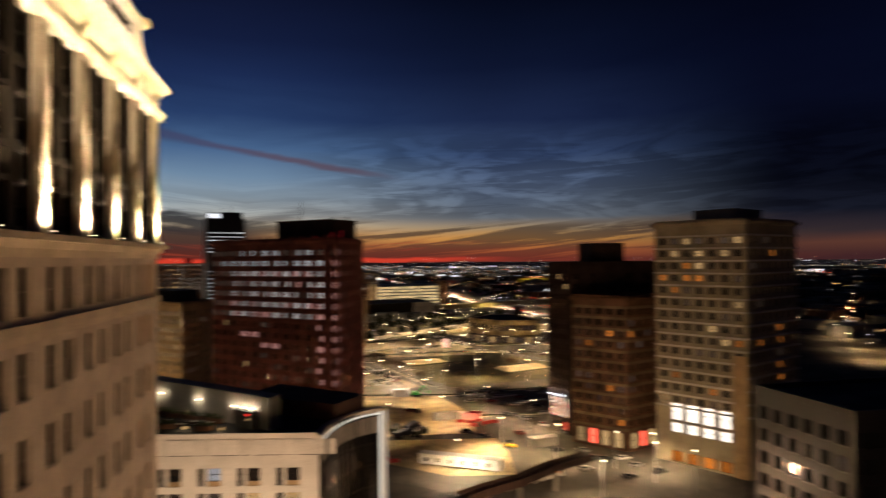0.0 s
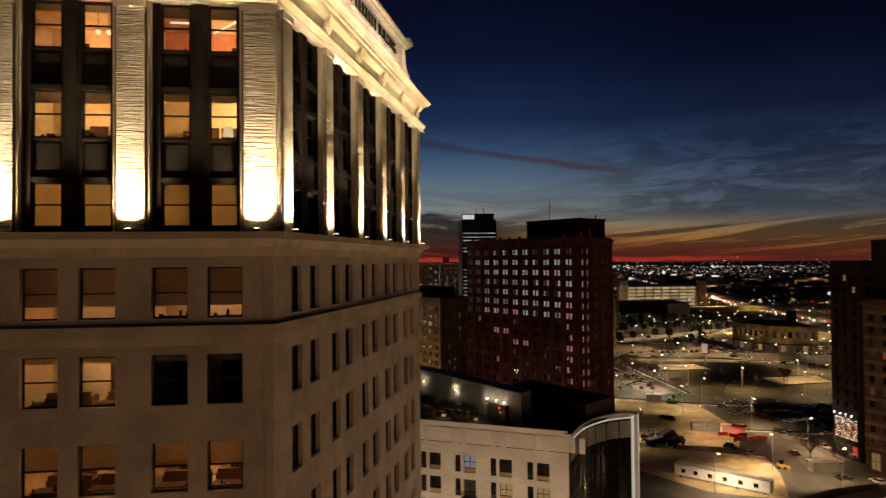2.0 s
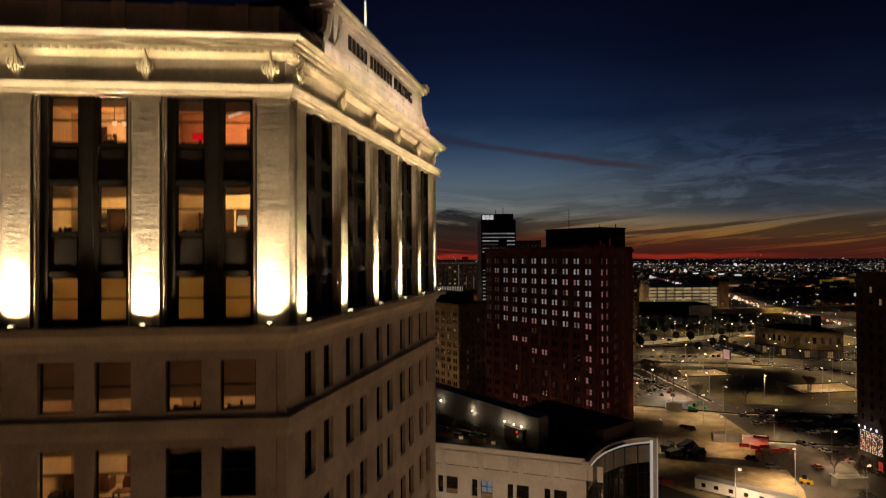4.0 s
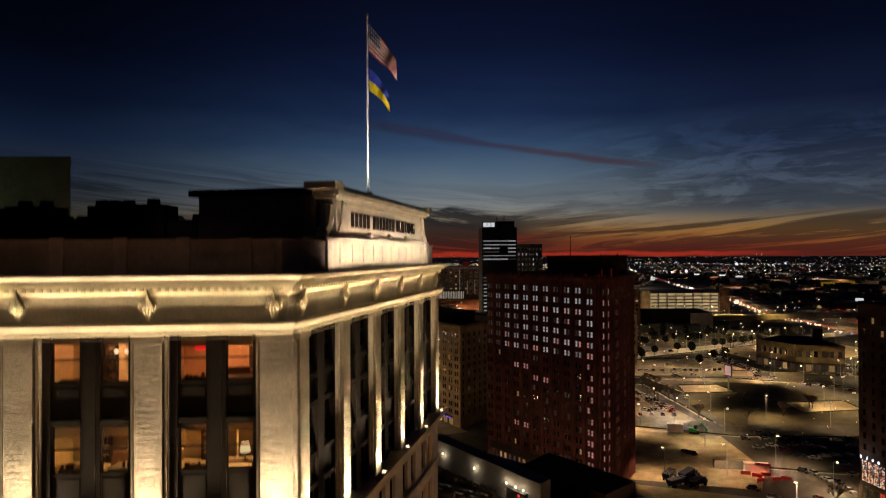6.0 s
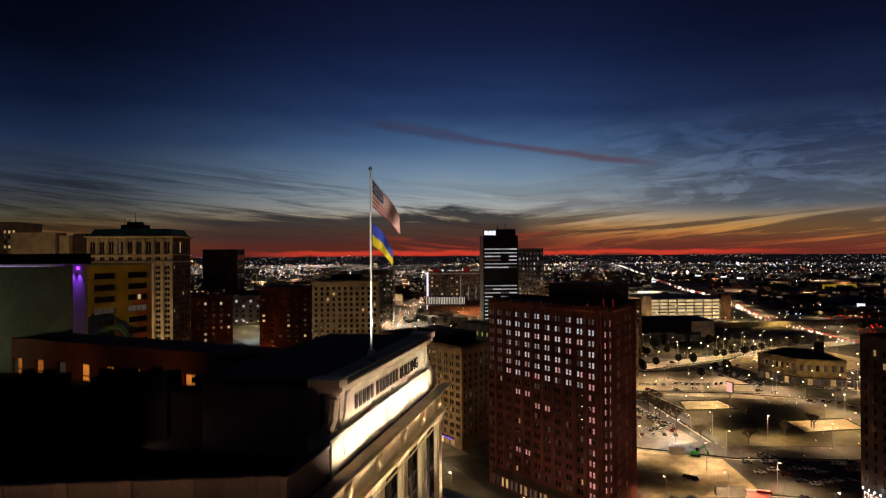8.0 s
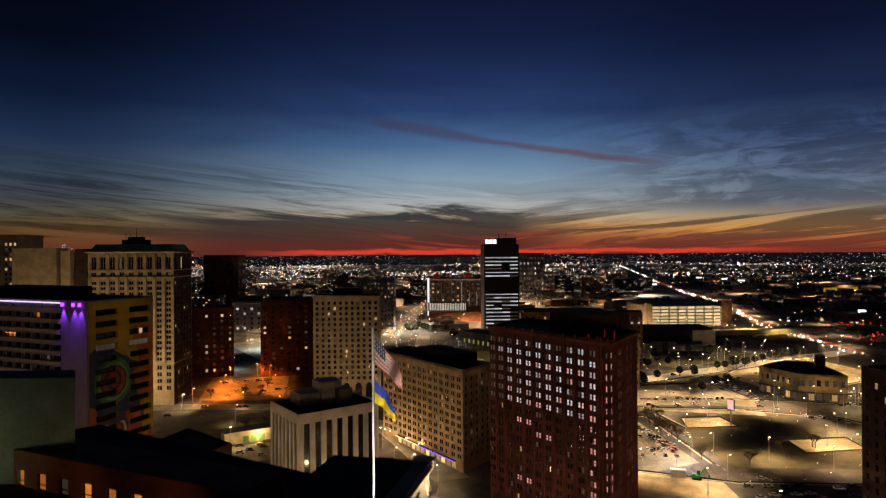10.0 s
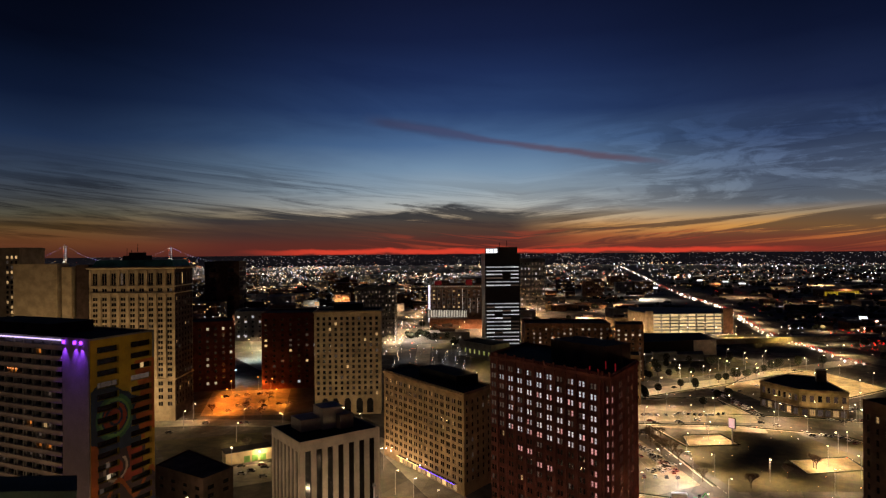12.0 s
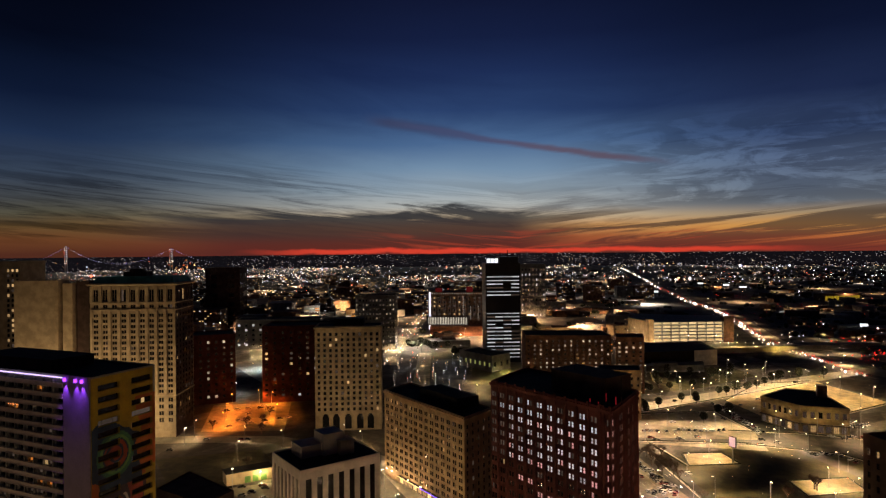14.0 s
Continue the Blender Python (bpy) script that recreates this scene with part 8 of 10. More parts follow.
def street_lamp_parts(ob, h, arm, head_mat):
    g = Geo()
    g.tube((0, 0, 0), (0, 0, h), 0.13, 0.07, 8)
    g.tube((0, 0, h - 0.3), (arm, 0, h + 0.1), 0.06, 0.05, 6)
    g.box(arm - 0.5, arm + 0.35, -0.2, 0.2, h + 0.05, h + 0.22)
    p = new("pole", g.mesh("pole", [STEEL]))
    p.parent = ob
    g = Geo()
    g.ball((arm, 0, h - 0.1), 0.42, 5, 8, 0, 0.6)
    p = new("lamp", g.mesh("lamp", [head_mat]))
    p.parent = ob
    tagged(p, "glowing lamp head")


def lamp_master(name, label, h, head_mat):
    ob = new(name)
    tagged(ob, label, "street lamp", "street lamps")
    street_lamp_parts(ob, h, 1.2, head_mat)
    return ob


warm_master = lamp_master("street_lamp", "steel street lamp with a warm white head", 11.0, LAMP_HEAD)
cool_master = lamp_master("street_lamp", "steel street lamp with a cool white head", 11.0, LAMP_COOL)
warm_master.location, cool_master.location = (-49.6, 426.5, 0), (-22.7, 319.3, 0)
AMBER_HEAD = glow("amber_lamp_head", lin(255, 150, 60), 10.0, 0.4)
amber_master = lamp_master("street_lamp", "steel street lamp with an orange head", 11.0, AMBER_HEAD)
amber_master.location = (-334.5, 372.2, 0)


def pool(x, y, z, colour, watts, cone=158):
    """A street lamp's light: a wide beam downwards and a little all round."""
    lamp = bpy.data.lights.new("street_beam", "SPOT")
    lamp.energy, lamp.color, lamp.spot_size, lamp.spot_blend, lamp.shadow_soft_size = watts * STREET, colour, radians(cone), 0.75, 0.4
    ob = new("street_beam", lamp)
    ob.location = (x, y, z)


def shine(x, y, z, colour, watts, r=0.5):
    lamp = bpy.data.lights.new("street_light", "POINT")
    lamp.energy, lamp.color, lamp.shadow_soft_size = watts * STREET, colour, r
    ob = new("street_light", lamp)
    ob.location = (x, y, z)


WARM, COOL, AMBER = (1.0, 0.665, 0.35), (0.80, 0.88, 1.0), (1.0, 0.24, 0.025)
pool(-48.4, 426.5, 10.2, WARM, 1.2)
pool(-21.5, 319.3, 10.2, COOL, 1.1)
pool(-333.3, 372.2, 10.2, AMBER, 3.2)
near_lots = [(-41, 409.5), (-23.6, 441.4), (-13.9, 427.3), (-10, 469.6), (10.8, 450.4), (27.5, 466.2), (23.8, 440.8), (41, 438), (56.8, 408.4), (71.6, 467),
             (-22, 372.3), (-16.6, 328), (-7.5, 340), (16.4, 342.7), (-1.3, 306.4), (41.8, 335.9), (56, 362.3), (-35.6, 302), (15.9, 268.5), (30.6, 240.8), (-8.5, 283.3),
             (-0.4, 249), (18.2, 216.6), (2, 190), (34, 205), (-20, 236), (62, 195), (40, 170),
             # these are added to even out and brighten the lots and sand plots
             (-58, 440), (-40, 468), (0, 480), (-50, 372), (-34, 340), (86, 420), (84, 392), (52, 404), (44, 376), (-12, 403)]
for i, (x, y) in enumerate(near_lots):
    copy_thing(warm_master, pose(x, y, 0, 0, 0, (i * 77) % 360))
    a = radians((i * 77) % 360)
    pool(x + 1.2 * math.cos(a), y + 1.2 * math.sin(a), 10.2, WARM, 2.5 if y > 425 else 4.0 if (x, y) in ((-13.9, 427.3), (-22, 372.3)) else  1.9 if y > 320 else (1.5 if y > 270 else 1.5 if x < 5 else 2.9), 146)
far_lots = [(-50, 528), (-16, 574), (20, 618), (48, 652), (-80, 498), (78, 690), (-64, 520), (-30, 560), (4, 590), (34, 632), (62, 668), (96, 720), (20, 600), (70, 610), (40, 560), (80, 520), (110, 470), (100, 420), (-80, 450), (-96, 500),
            (-10, 640), (30, 700), (-40, 590), (-110, 560), (-130, 500), (-60, 350), (-72, 392)]
for i, (x, y) in enumerate(far_lots):
    copy_thing(warm_master, pose(x, y, 0, 0, 0, (i * 53) % 360))
    pool(x, y, 10.2, WARM, 2.6)
    shine(x, y, 12.5, WARM, 0.12)
# many of these are added to light the facades behind them
west = [(-313.7, 311.4), (-320.9, 327.2), (-280, 327.7), (-251.5, 328.7), (-206.3, 346.7), (-225, 356), (-138.8, 262.4), (-126, 255), (-110, 246), (-190, 322), (-160, 290),
        (-232, 262), (-196, 276), (-262, 300), (-200, 200), (-120, 190), (-90, 214), (-60, 200), (-210, 400), (-236, 470), (-262, 540), (-300, 620), (-330, 690), (-360, 780),
        (-290, 800), (-240, 760), (-180, 420), (-150, 380), (-130, 330), (-190, 500), (-130, 640), (-180, 640), (-190, 92), (-222, 88), (-158, 100), (-146, 150), (-150, 176), (-128, 208), (-176, 172), (-250, 96), (-372, 262), (-345, 280), (-400, 258)]
SOUTH_SIDE = {(-190, 322), (-160, 290), (-138.8, 262.4), (-126, 255), (-232, 262), (-196, 276), (-200, 200), (-300, 620), (-330, 690), (-236, 470)}
for i, (x, y) in enumerate(west):
    copy_thing(warm_master, pose(x, y, 0, 0, 0, (i * 61) % 360))
    pool(x, y, 10.2, WARM, 0.45 if (-300 < x < -190 and 250 < y < 335) else 1.3, 158 if (x < -330 or y < 215) else 112)
    shine(x, y, 12.5, WARM, 0.01 if (x < -310 and 305 < y < 330) else 0.25 if y < 210 else 3.2 if (x < -330 and y < 300) else (0.22 if (x, y) in SOUTH_SIDE else 0.2 if (x, y) in ((-206.3, 346.7), (-225, 356)) else 0.05))
for i, (x, y) in enumerate([(-329.7, 417), (-300, 384), (-352, 398), (-318, 352), (-344, 420)]):
    copy_thing(amber_master, pose(x, y, 0, 0, 0, i * 70))
    pool(x, y, 10.2, AMBER, 3.6, 145)
    shine(x, y, 12.5, AMBER, 0.05)
for i, (x, y) in enumerate([(-381.4, 434.8), (-420, 590), (-390, 560), (-440, 620)]):
    copy_thing(cool_master, pose(x, y, 0, 0, 0, i * 70))
    pool(x, y, 10.2, COOL, 1.5)
middle_distance()
# added mast lamp; its copies fill in the far districts' light
tall_master = lamp_master("mast_lamp", "added tall steel mast lamp standing in for many street lamps", 24.6, LAMP_HEAD)
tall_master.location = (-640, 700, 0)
# the crowded road to the casino, the lots beside it and the lit yard at the black tower's foot
for i, (x, y, c, k) in enumerate([(-350, 645, WARM, 2.5), (-372, 700, WARM, 3), (-392, 755, WARM, 3), (-418, 815, WARM, 3.5), (-448, 900, WARM, 4), (-478, 985, WARM, 5), (-505, 1060, WARM, 5),
                                  (-318, 690, WARM, 2.5), (-300, 720, WARM, 2.5), (-270, 640, COOL, 0.3), (-250, 580, COOL, 0.3), (-300, 600, COOL, 0.3), (-240, 530, COOL, 0.3),
                                  (-222, 640, (1.0, 0.86, 0.36), 3.5), (-200, 610, (1.0, 0.86, 0.36), 3.0), (-252, 716, (1.0, 0.86, 0.36), 3.0), (-212, 560, WARM, 3.0), (-200, 516, WARM, 3.5),
                                  (-340, 850, WARM, 4), (-370, 838, WARM, 4), (-310, 868, WARM, 4), (-400, 842, WARM, 4),
                                  (-447, 538, COOL, 3), (-435, 560, COOL, 3), (-500, 596, (1.0, 0.9, 0.5), 4), (-500, 610, WARM, 3), (-528, 640, WARM, 3), (-470, 590, WARM, 2)]):
    if i % 3 == 0:
        copy_thing(warm_master, pose(x, y, 0, 0, 0, i * 40))
    pool(x, y, 10.2, c, k)
for x, y in ((27, 490), (50, 479), (72, 481), (64, 470)):
    copy_thing(warm_master, pose(x, y, 0, 0, 0, x * 3))
    shine(x, y, 9.8, (1.0, 0.70, 0.32), 0.10)
for x, y in ((-73, 638.2), (-63.6, 620), (-44.9, 621.1), (-38.1, 574.8), (-21.4, 594), (-4.1, 628), (12.1, 648.7), (11.2, 679.7), (26.4, 663.2), (-3.5, 701.5)):
    copy_thing(warm_master, pose(x, y, 0, 0, 0, x * 3))
    pool(x, y, 10.2, (1.0, 0.74, 0.38), 0.7, 140)
# lamps added to brighten the sandy lot round the hall
for x, y in ((88, 572), (62, 592), (102, 606), (84, 640)):
    copy_thing(warm_master, pose(x, y, 0, 0, 0, x * 3))
    pool(x, y, 10.2, WARM, 1.7)
# bare beam added to brighten the trailer's roof
pool(5, 188, 9.0, (1.0, 0.80, 0.56), 1.0)
# streets and yards to the east, past the white tower
for i, (x, y) in enumerate([(295, 498), (417, 683), (252, 391), (340, 560), (270, 440), (380, 610), (470, 760), (330, 620), (420, 600), (560, 900), (300, 420)]):
    copy_thing(warm_master, pose(x, y, 0, 0, 0, i * 31))
    pool(x, y, 10.2, WARM, 1.7)
# lamps along the motorway
for i, (x, y) in enumerate([(104, 770), (76, 842), (66, 905), (44, 985), (34, 1070), (18, 1160), (2, 1260), (-24, 1400), (-46, 1530), (-90, 1700), (-140, 1880), (120, 860), (150, 940), (112, 980), (180, 1040)]):
    if i % 2 == 0:
        copy_thing(warm_master, pose(x, y, 0, 0, 0, i * 50))
    pool(x, y, 11.0, WARM, 3.5)
SHOPS = [(-681, 2303), (-498, 2224), (-452, 2746), (-268, 2399), (-961, 4853), (-486, 4869), (-1099, 4098), (-1684, 1936), (-2049, 2554), (-2333, 3162), (-2444, 3584), (-1256, 1961), (-4111, 5210), (-2630, 4432), (-1176, 2188)]
# added tall lamps, standing in for the farther districts' many street lamps
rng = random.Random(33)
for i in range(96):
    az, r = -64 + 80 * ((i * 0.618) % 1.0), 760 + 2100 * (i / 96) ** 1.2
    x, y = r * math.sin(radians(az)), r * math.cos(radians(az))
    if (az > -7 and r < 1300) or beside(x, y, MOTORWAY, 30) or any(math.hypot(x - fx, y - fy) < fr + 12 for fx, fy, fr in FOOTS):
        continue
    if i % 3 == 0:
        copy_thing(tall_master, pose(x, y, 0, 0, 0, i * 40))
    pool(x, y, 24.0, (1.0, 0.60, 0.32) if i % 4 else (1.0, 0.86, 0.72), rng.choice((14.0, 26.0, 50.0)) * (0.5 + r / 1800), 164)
# crowded shopping streets far off
for x, y in SHOPS:
    pool(x, y, 12.0, (1.0, 0.72, 0.46), 14.0 * (x * x + y * y) / 2.2e6)
# lamps added to light the car park's front
for x, y in ((-82, 862), (-50, 880), (-18, 894), (6, 906), (-112, 884), (-126, 905)):
    copy_thing(warm_master, pose(x, y, 0, 0, 0, x))
    pool(x, y, 10.2, WARM, 2.5)
    shine(x, y, 12.5, WARM, 0.3)
# unseen lamps added in the tower's square, below and behind the eye, as fill
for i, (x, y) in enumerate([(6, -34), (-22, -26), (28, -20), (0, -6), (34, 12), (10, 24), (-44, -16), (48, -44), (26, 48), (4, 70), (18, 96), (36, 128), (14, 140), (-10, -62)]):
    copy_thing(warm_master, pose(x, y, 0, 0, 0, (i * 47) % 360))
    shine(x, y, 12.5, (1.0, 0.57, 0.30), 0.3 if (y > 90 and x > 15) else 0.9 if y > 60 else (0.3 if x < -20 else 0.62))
# more lamps added to brighten the hotel's white wall
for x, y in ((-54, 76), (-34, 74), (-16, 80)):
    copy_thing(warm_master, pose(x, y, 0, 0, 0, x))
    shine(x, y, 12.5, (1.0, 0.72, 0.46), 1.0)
# lamps added to brighten the white tower and its street
for x, y in ((58, 184), (66, 176), (50, 196)):
    copy_thing(warm_master, pose(x, y, 0, 0, 0, x))
    shine(x, y, 12.5, (1.0, 0.66, 0.36), 0.13)
# low lanterns on the hotel's roof terrace
for x, y in ((-39.6, 99.6), (-33.8, 98.8)):
    g = Geo()
    g.box(-0.30, 0.30, -0.30, 0.30, 0, 0.10)
    ob = solo("lantern", g, [DARK_METAL], "low terrace lantern with amber panes", "lamp", group="terrace lanterns", at=(x, y, 37.35))
    g = Geo()
    g.box(-0.26, 0.26, -0.26, 0.26, 0.102, 0.55)
    p = new("panes", g.mesh("panes", [LIT_WARM]))
    p.parent = ob
    g = Geo()
    g.hexa([(-0.32, -0.32, 0.552), (0.32, -0.32, 0.552), (0.32, 0.32, 0.552), (-0.32, 0.32, 0.552), (-0.08, -0.08, 0.75), (0.08, -0.08, 0.75), (0.08, 0.08, 0.75), (-0.08, 0.08, 0.75)])
    p = new("cap", g.mesh("cap", [DARK_METAL]))
    p.parent = ob
    shine(x, y - 0.6, 38.1, WARM, 0.006, 0.2)

# ---- far city: lights, houses and woods, too many to count ----


def taken(x, y):
    """Ground that is built up already, or kept open."""
    r = math.hypot(x, y)
    return (-130 < x < 150 and r < 1000) or (-480 < x < -50 and r < 800) or (-600 < x < -180 and 640 < r < 1200) or beside(x, y, MOTORWAY, 75)


def polar(az, r):
    return r * math.sin(radians(az)), r * math.cos(radians(az))


def far_city():
    rng = random.Random(2024)
    g = Geo()

    def lamp(x, y, z, k):
        r = math.hypot(x, y)
        # woods and water leave wide dark patches between the lit districts
        crowd = noise.noise(Vector((math.atan2(x, y) * 9.0, math.log(r) * 6.0, 4.0)))
        if crowd < -0.02 and rng.random() < 0.7 or crowd < 0.1 and rng.random() < 0.2:
            return
        if r < 1700 and rng.random() < 0.6:
            return
        if r < 4860 and not (r < 1000 and taken(x, y)):
            g.gem((x, y, z), (r * 0.00030 + 0.08) * k * (rng.choice((0.9, 1.1, 1.4, 2.4)) if crowd > 0.1 else 1.0))
    # rows of lamps along the streets of the far grid
    for _ in range(250):
        az = rng.uniform(-66, 44)
        if az > -6 and rng.random() < 0.5:
            continue
        r = 900 + 3800 * rng.random() ** 0.55
        x, y = polar(az, r)
        ang = rng.choice((0.52, 0.52, 0.52 + math.pi / 2, 0.1, 1.2))
        step, length, k0 = rng.uniform(32, 75), rng.uniform(200, 1100), rng.uniform(0.6, 1.15)
        s = 0.0
        while s < length:
            if rng.random() < 0.72:
                lamp(x + math.cos(ang) * s, y + math.sin(ang) * s, 9, k0 * rng.uniform(0.7, 1.3))
            s += step
    # bright yards and shopping streets
    for _ in range(85):
        az, r = rng.uniform(-66, 30), 1000 + 3800 * rng.random() ** 0.5
        if az > -4 and rng.random() < 0.6:
            continue
        x, y = polar(az, r)
        wide = rng.uniform(25, 110) * (0.6 + r / 3500)
        for _ in range(rng.randint(8, 34)):
            lamp(x + rng.gauss(0, wide), y + rng.gauss(0, wide * 0.7), rng.uniform(5, 16), 0.7 + 2.6 * rng.random() ** 3)
    for _ in range(20):
        x, y = polar(rng.uniform(-61, -40), rng.uniform(2300, 4600))
        for _ in range(rng.randint(10, 30)):
            lamp(x + rng.gauss(0, 130), y + rng.gauss(0, 90), rng.uniform(5, 20), 0.8 + 2.2 * rng.random() ** 2)
    for x, y in SHOPS:
        wide = math.hypot(x, y) * 0.035
        for _ in range(34):
            px, py = x + rng.gauss(0, wide), y + rng.gauss(0, wide)
            if not taken(px, py):
                g.gem((px, py, rng.uniform(4, 14)), (math.hypot(px, py) * 0.00036 + 0.08) * (0.7 + 2.2 * rng.random() ** 3))
    # single lights between
    for _ in range(750):
        az, r = rng.uniform(-67, 44), 650 + 4150 * rng.random() ** 0.55
        if az > -3 and rng.random() < 0.45:
            continue
        lamp(*polar(az, r), rng.uniform(3, 14), rng.uniform(0.5, 1.0))
    # lights of the far edge, strung along the skyline
    for _ in range(800):
        az = rng.uniform(-66, 34)
        if noise.noise(Vector((az * 0.3, 3.0, 0.0))) + rng.uniform(-0.4, 0.4) > -0.05:
            lamp(*polar(az, rng.uniform(3900, 4850)), rng.uniform(6, 75), rng.uniform(0.5, 1.3))
    # the glittering belt of the outer city, in loose streets that run across the view
    for _ in range(150):
        az, r = rng.uniform(-64, 20), rng.uniform(2200, 4700)
        if az > -2 and rng.random() < 0.5:
            continue
        x, y = polar(az, r)
        ang = radians(-az) + rng.gauss(0, 0.22)
        for _ in range(rng.randint(10, 36)):
            s, off = rng.uniform(-330, 330), rng.gauss(0, 26)
            px, py = x + math.cos(ang) * s - math.sin(ang) * off, y + math.sin(ang) * s + math.cos(ang) * off
            rr = math.hypot(px, py)
            if rr < 4850 and not beside(px, py, MOTORWAY, 60):
                g.gem((px, py, rng.uniform(5, 18)), rr * 0.00028 * (0.8 + 2.0 * rng.random() ** 4))
    for _ in range(46):
        az, r = rng.uniform(-50, -20), rng.uniform(1750, 3300)
        x, y = polar(az, r)
        ang = radians(-az) + rng.gauss(0, 0.15)
        for _ in range(rng.randint(14, 40)):
            s, off = rng.gauss(0, 130), rng.gauss(0, 30)
            px, py = x + math.cos(ang) * s - math.sin(ang) * off, y + math.sin(ang) * s + math.cos(ang) * off
            g.gem((px, py, rng.uniform(5, 14)), math.hypot(px, py) * 0.00036 * (0.8 + 2.0 * rng.random() ** 3))
    solo("far_lights", g, [FAR_BULBS], "scattered street and window lights of the far city", "lights", "stuff")
    # small lamps over the car parks and in the lit road
    g = Geo()
    for i in range(9):
        for j in range(7):
            s, t = (i + rng.uniform(-0.25, 0.25)) / 8, (j + rng.uniform(-0.25, 0.25)) / 6
            x = -330 + 74 * t + (62 - 14 * t) * s
            y = 634 + 30 * t - (128 + 30 * t) * s
            if rng.random() < 0.8:
                g.gem((x, y, 4.2), rng.uniform(0.28, 0.5))
                g.tube((x, y, 0), (x, y, 4.0), 0.06, 0.05, 5)
    road = [(-330, 610), (-352, 652), (-395, 758), (-448, 900), (-505, 1060), (-560, 1260)]
    for p, q in zip(road, road[1:]):
        u, d = unit(p, q)
        for _ in range(int(d / 4)):
            s, off = rng.uniform(0, d), rng.uniform(-13, 13)
            g.gem((p[0] + u[0] * s - u[1] * off, p[1] + u[1] * s + u[0] * off, rng.choice((1, 1, 1, 7))), rng.uniform(0.35, 0.8))
    for _ in range(130):
        az, r = rng.uniform(-62, -9), rng.uniform(560, 1350)
        x, y = polar(az, r)
        if -480 < x < -380 and r < 620:
            continue
        g.gem((x, y, rng.uniform(4, 9)), rng.uniform(0.3, 0.7))
    for _ in range(70):
        s = rng.random()
        g.gem((262 + 330 * s + rng.gauss(0, 18), 380 + 540 * s + rng.gauss(0, 18), rng.choice((0.8, 5.0))), rng.uniform(0.2, 0.5))
    for _ in range(90):
        x, y = rng.uniform(60, 260), rng.uniform(740, 1150)
        g.gem((x, y, rng.uniform(1, 9)), rng.uniform(0.35, 0.75))
    for _ in range(110):
        x, y = rng.uniform(-70, 90), rng.uniform(300, 530)
        g.gem((x, y, rng.choice((0.8, 0.8, 3.5))), rng.uniform(0.10, 0.24))
    for _ in range(40):
        x, y = rng.uniform(-95, 110), rng.uniform(530, 700)
        g.gem((x, y, rng.choice((0.8, 0.8, 4.5))), rng.uniform(0.18, 0.4))
    solo("lot_lights", g, [FAR_BULBS], "small lamps and headlights over car parks and crowded roads", "lights", "stuff")
    # traffic on the motorway
    g = Geo()
    for a, b in zip(MOTORWAY, MOTORWAY[1:]):
        u, d = unit(a, b)
        k = 0.0
        while k < d:
            k += (rng.uniform(2, 9) if rng.random() < 0.7 else rng.uniform(8, 34)) * (1.0 if a[1] < 1600 else 3.5)
            if a[1] > 1400 and noise.noise(Vector((k * 0.012, a[1], 0.0))) < -0.18:
                continue
            off = rng.choice((-4, 0, 3))
            x, y = a[0] + u[0] * k - u[1] * off, a[1] + u[1] * k + u[0] * off
            g.gem((x, y, 1.4), math.hypot(x, y) * (0.00085 if a[1] > 1700 else 0.0012) * rng.uniform(0.5, 1.7))
    solo("headlights", g, [HEAD_BULBS], "dense white headlights along the motorway", "lights", "stuff")
    g = Geo()
    for a, b in zip(MOTORWAY[2:], MOTORWAY[3:]):
        u, d = unit(a, b)
        for _ in range(26):
            k, off = rng.uniform(0, d), rng.uniform(4, 12)
            x, y = a[0] + u[0] * k - u[1] * off, a[1] + u[1] * k + u[0] * off
            g.gem((x, y, 1.0), math.hypot(x, y) * 0.0005 * rng.uniform(0.6, 1.4))
    for _ in range(60):
        x, y = polar(rng.uniform(-5, 10), rng.uniform(760, 1600))
        g.gem((x, y, 3), math.hypot(x, y) * 0.0005 * rng.uniform(0.6, 1.3))
    for _ in range(40):
        x, y = polar(rng.uniform(-55, -10), rng.uniform(900, 3800))
        g.gem((x, y, rng.uniform(8, 40)), math.hypot(x, y) * 0.00045)
    for x, y, wide in ((135, 965, 14), (138, 826, 10), (150, 860, 9), (-3, 1760, 22)):
        for _ in range(14):
            g.gem((x + rng.gauss(0, wide), y + rng.gauss(0, wide), rng.uniform(1, 6)), rng.uniform(0.35, 0.8) * (1 + y / 1800))
    solo("tail_lights", g, [TAIL_BULBS], "red tail lights and signals far off", "lights", "stuff")
    # low houses, sheds and office blocks
    g = Geo()
    for n in range(1900):
        block = n < 110
        if block:
            az, r = rng.uniform(-62, -6), rng.uniform(860, 2300)
        else:
            az, r = rng.uniform(-68, 44), rng.uniform(700, 3600) if rng.random() < 0.7 else rng.uniform(600, 1300)
        x, y = polar(az, r)
        if taken(x, y):
            continue
        w, d, h = rng.uniform(8, 40), rng.uniform(8, 30), rng.uniform(5, 12)
        if block:
            w, d, h = rng.uniform(25, 70), rng.uniform(18, 40), rng.uniform(14, 42)
        c, s = math.cos(0.45), math.sin(0.45)

        def q(a, b, z):
            return (x + a * c - b * s, y + a * s + b * c, z)
        g.hexa([q(-w / 2, -d / 2, 0), q(w / 2, -d / 2, 0), q(w / 2, d / 2, 0), q(-w / 2, d / 2, 0), q(-w / 2, -d / 2, h), q(w / 2, -d / 2, h), q(w / 2, d / 2, h), q(-w / 2, d / 2, h)], rng.randrange(3))
        if not block and rng.random() < 0.55:
            continue
        rows = max(1, int(h / 3.8)) if block else 1
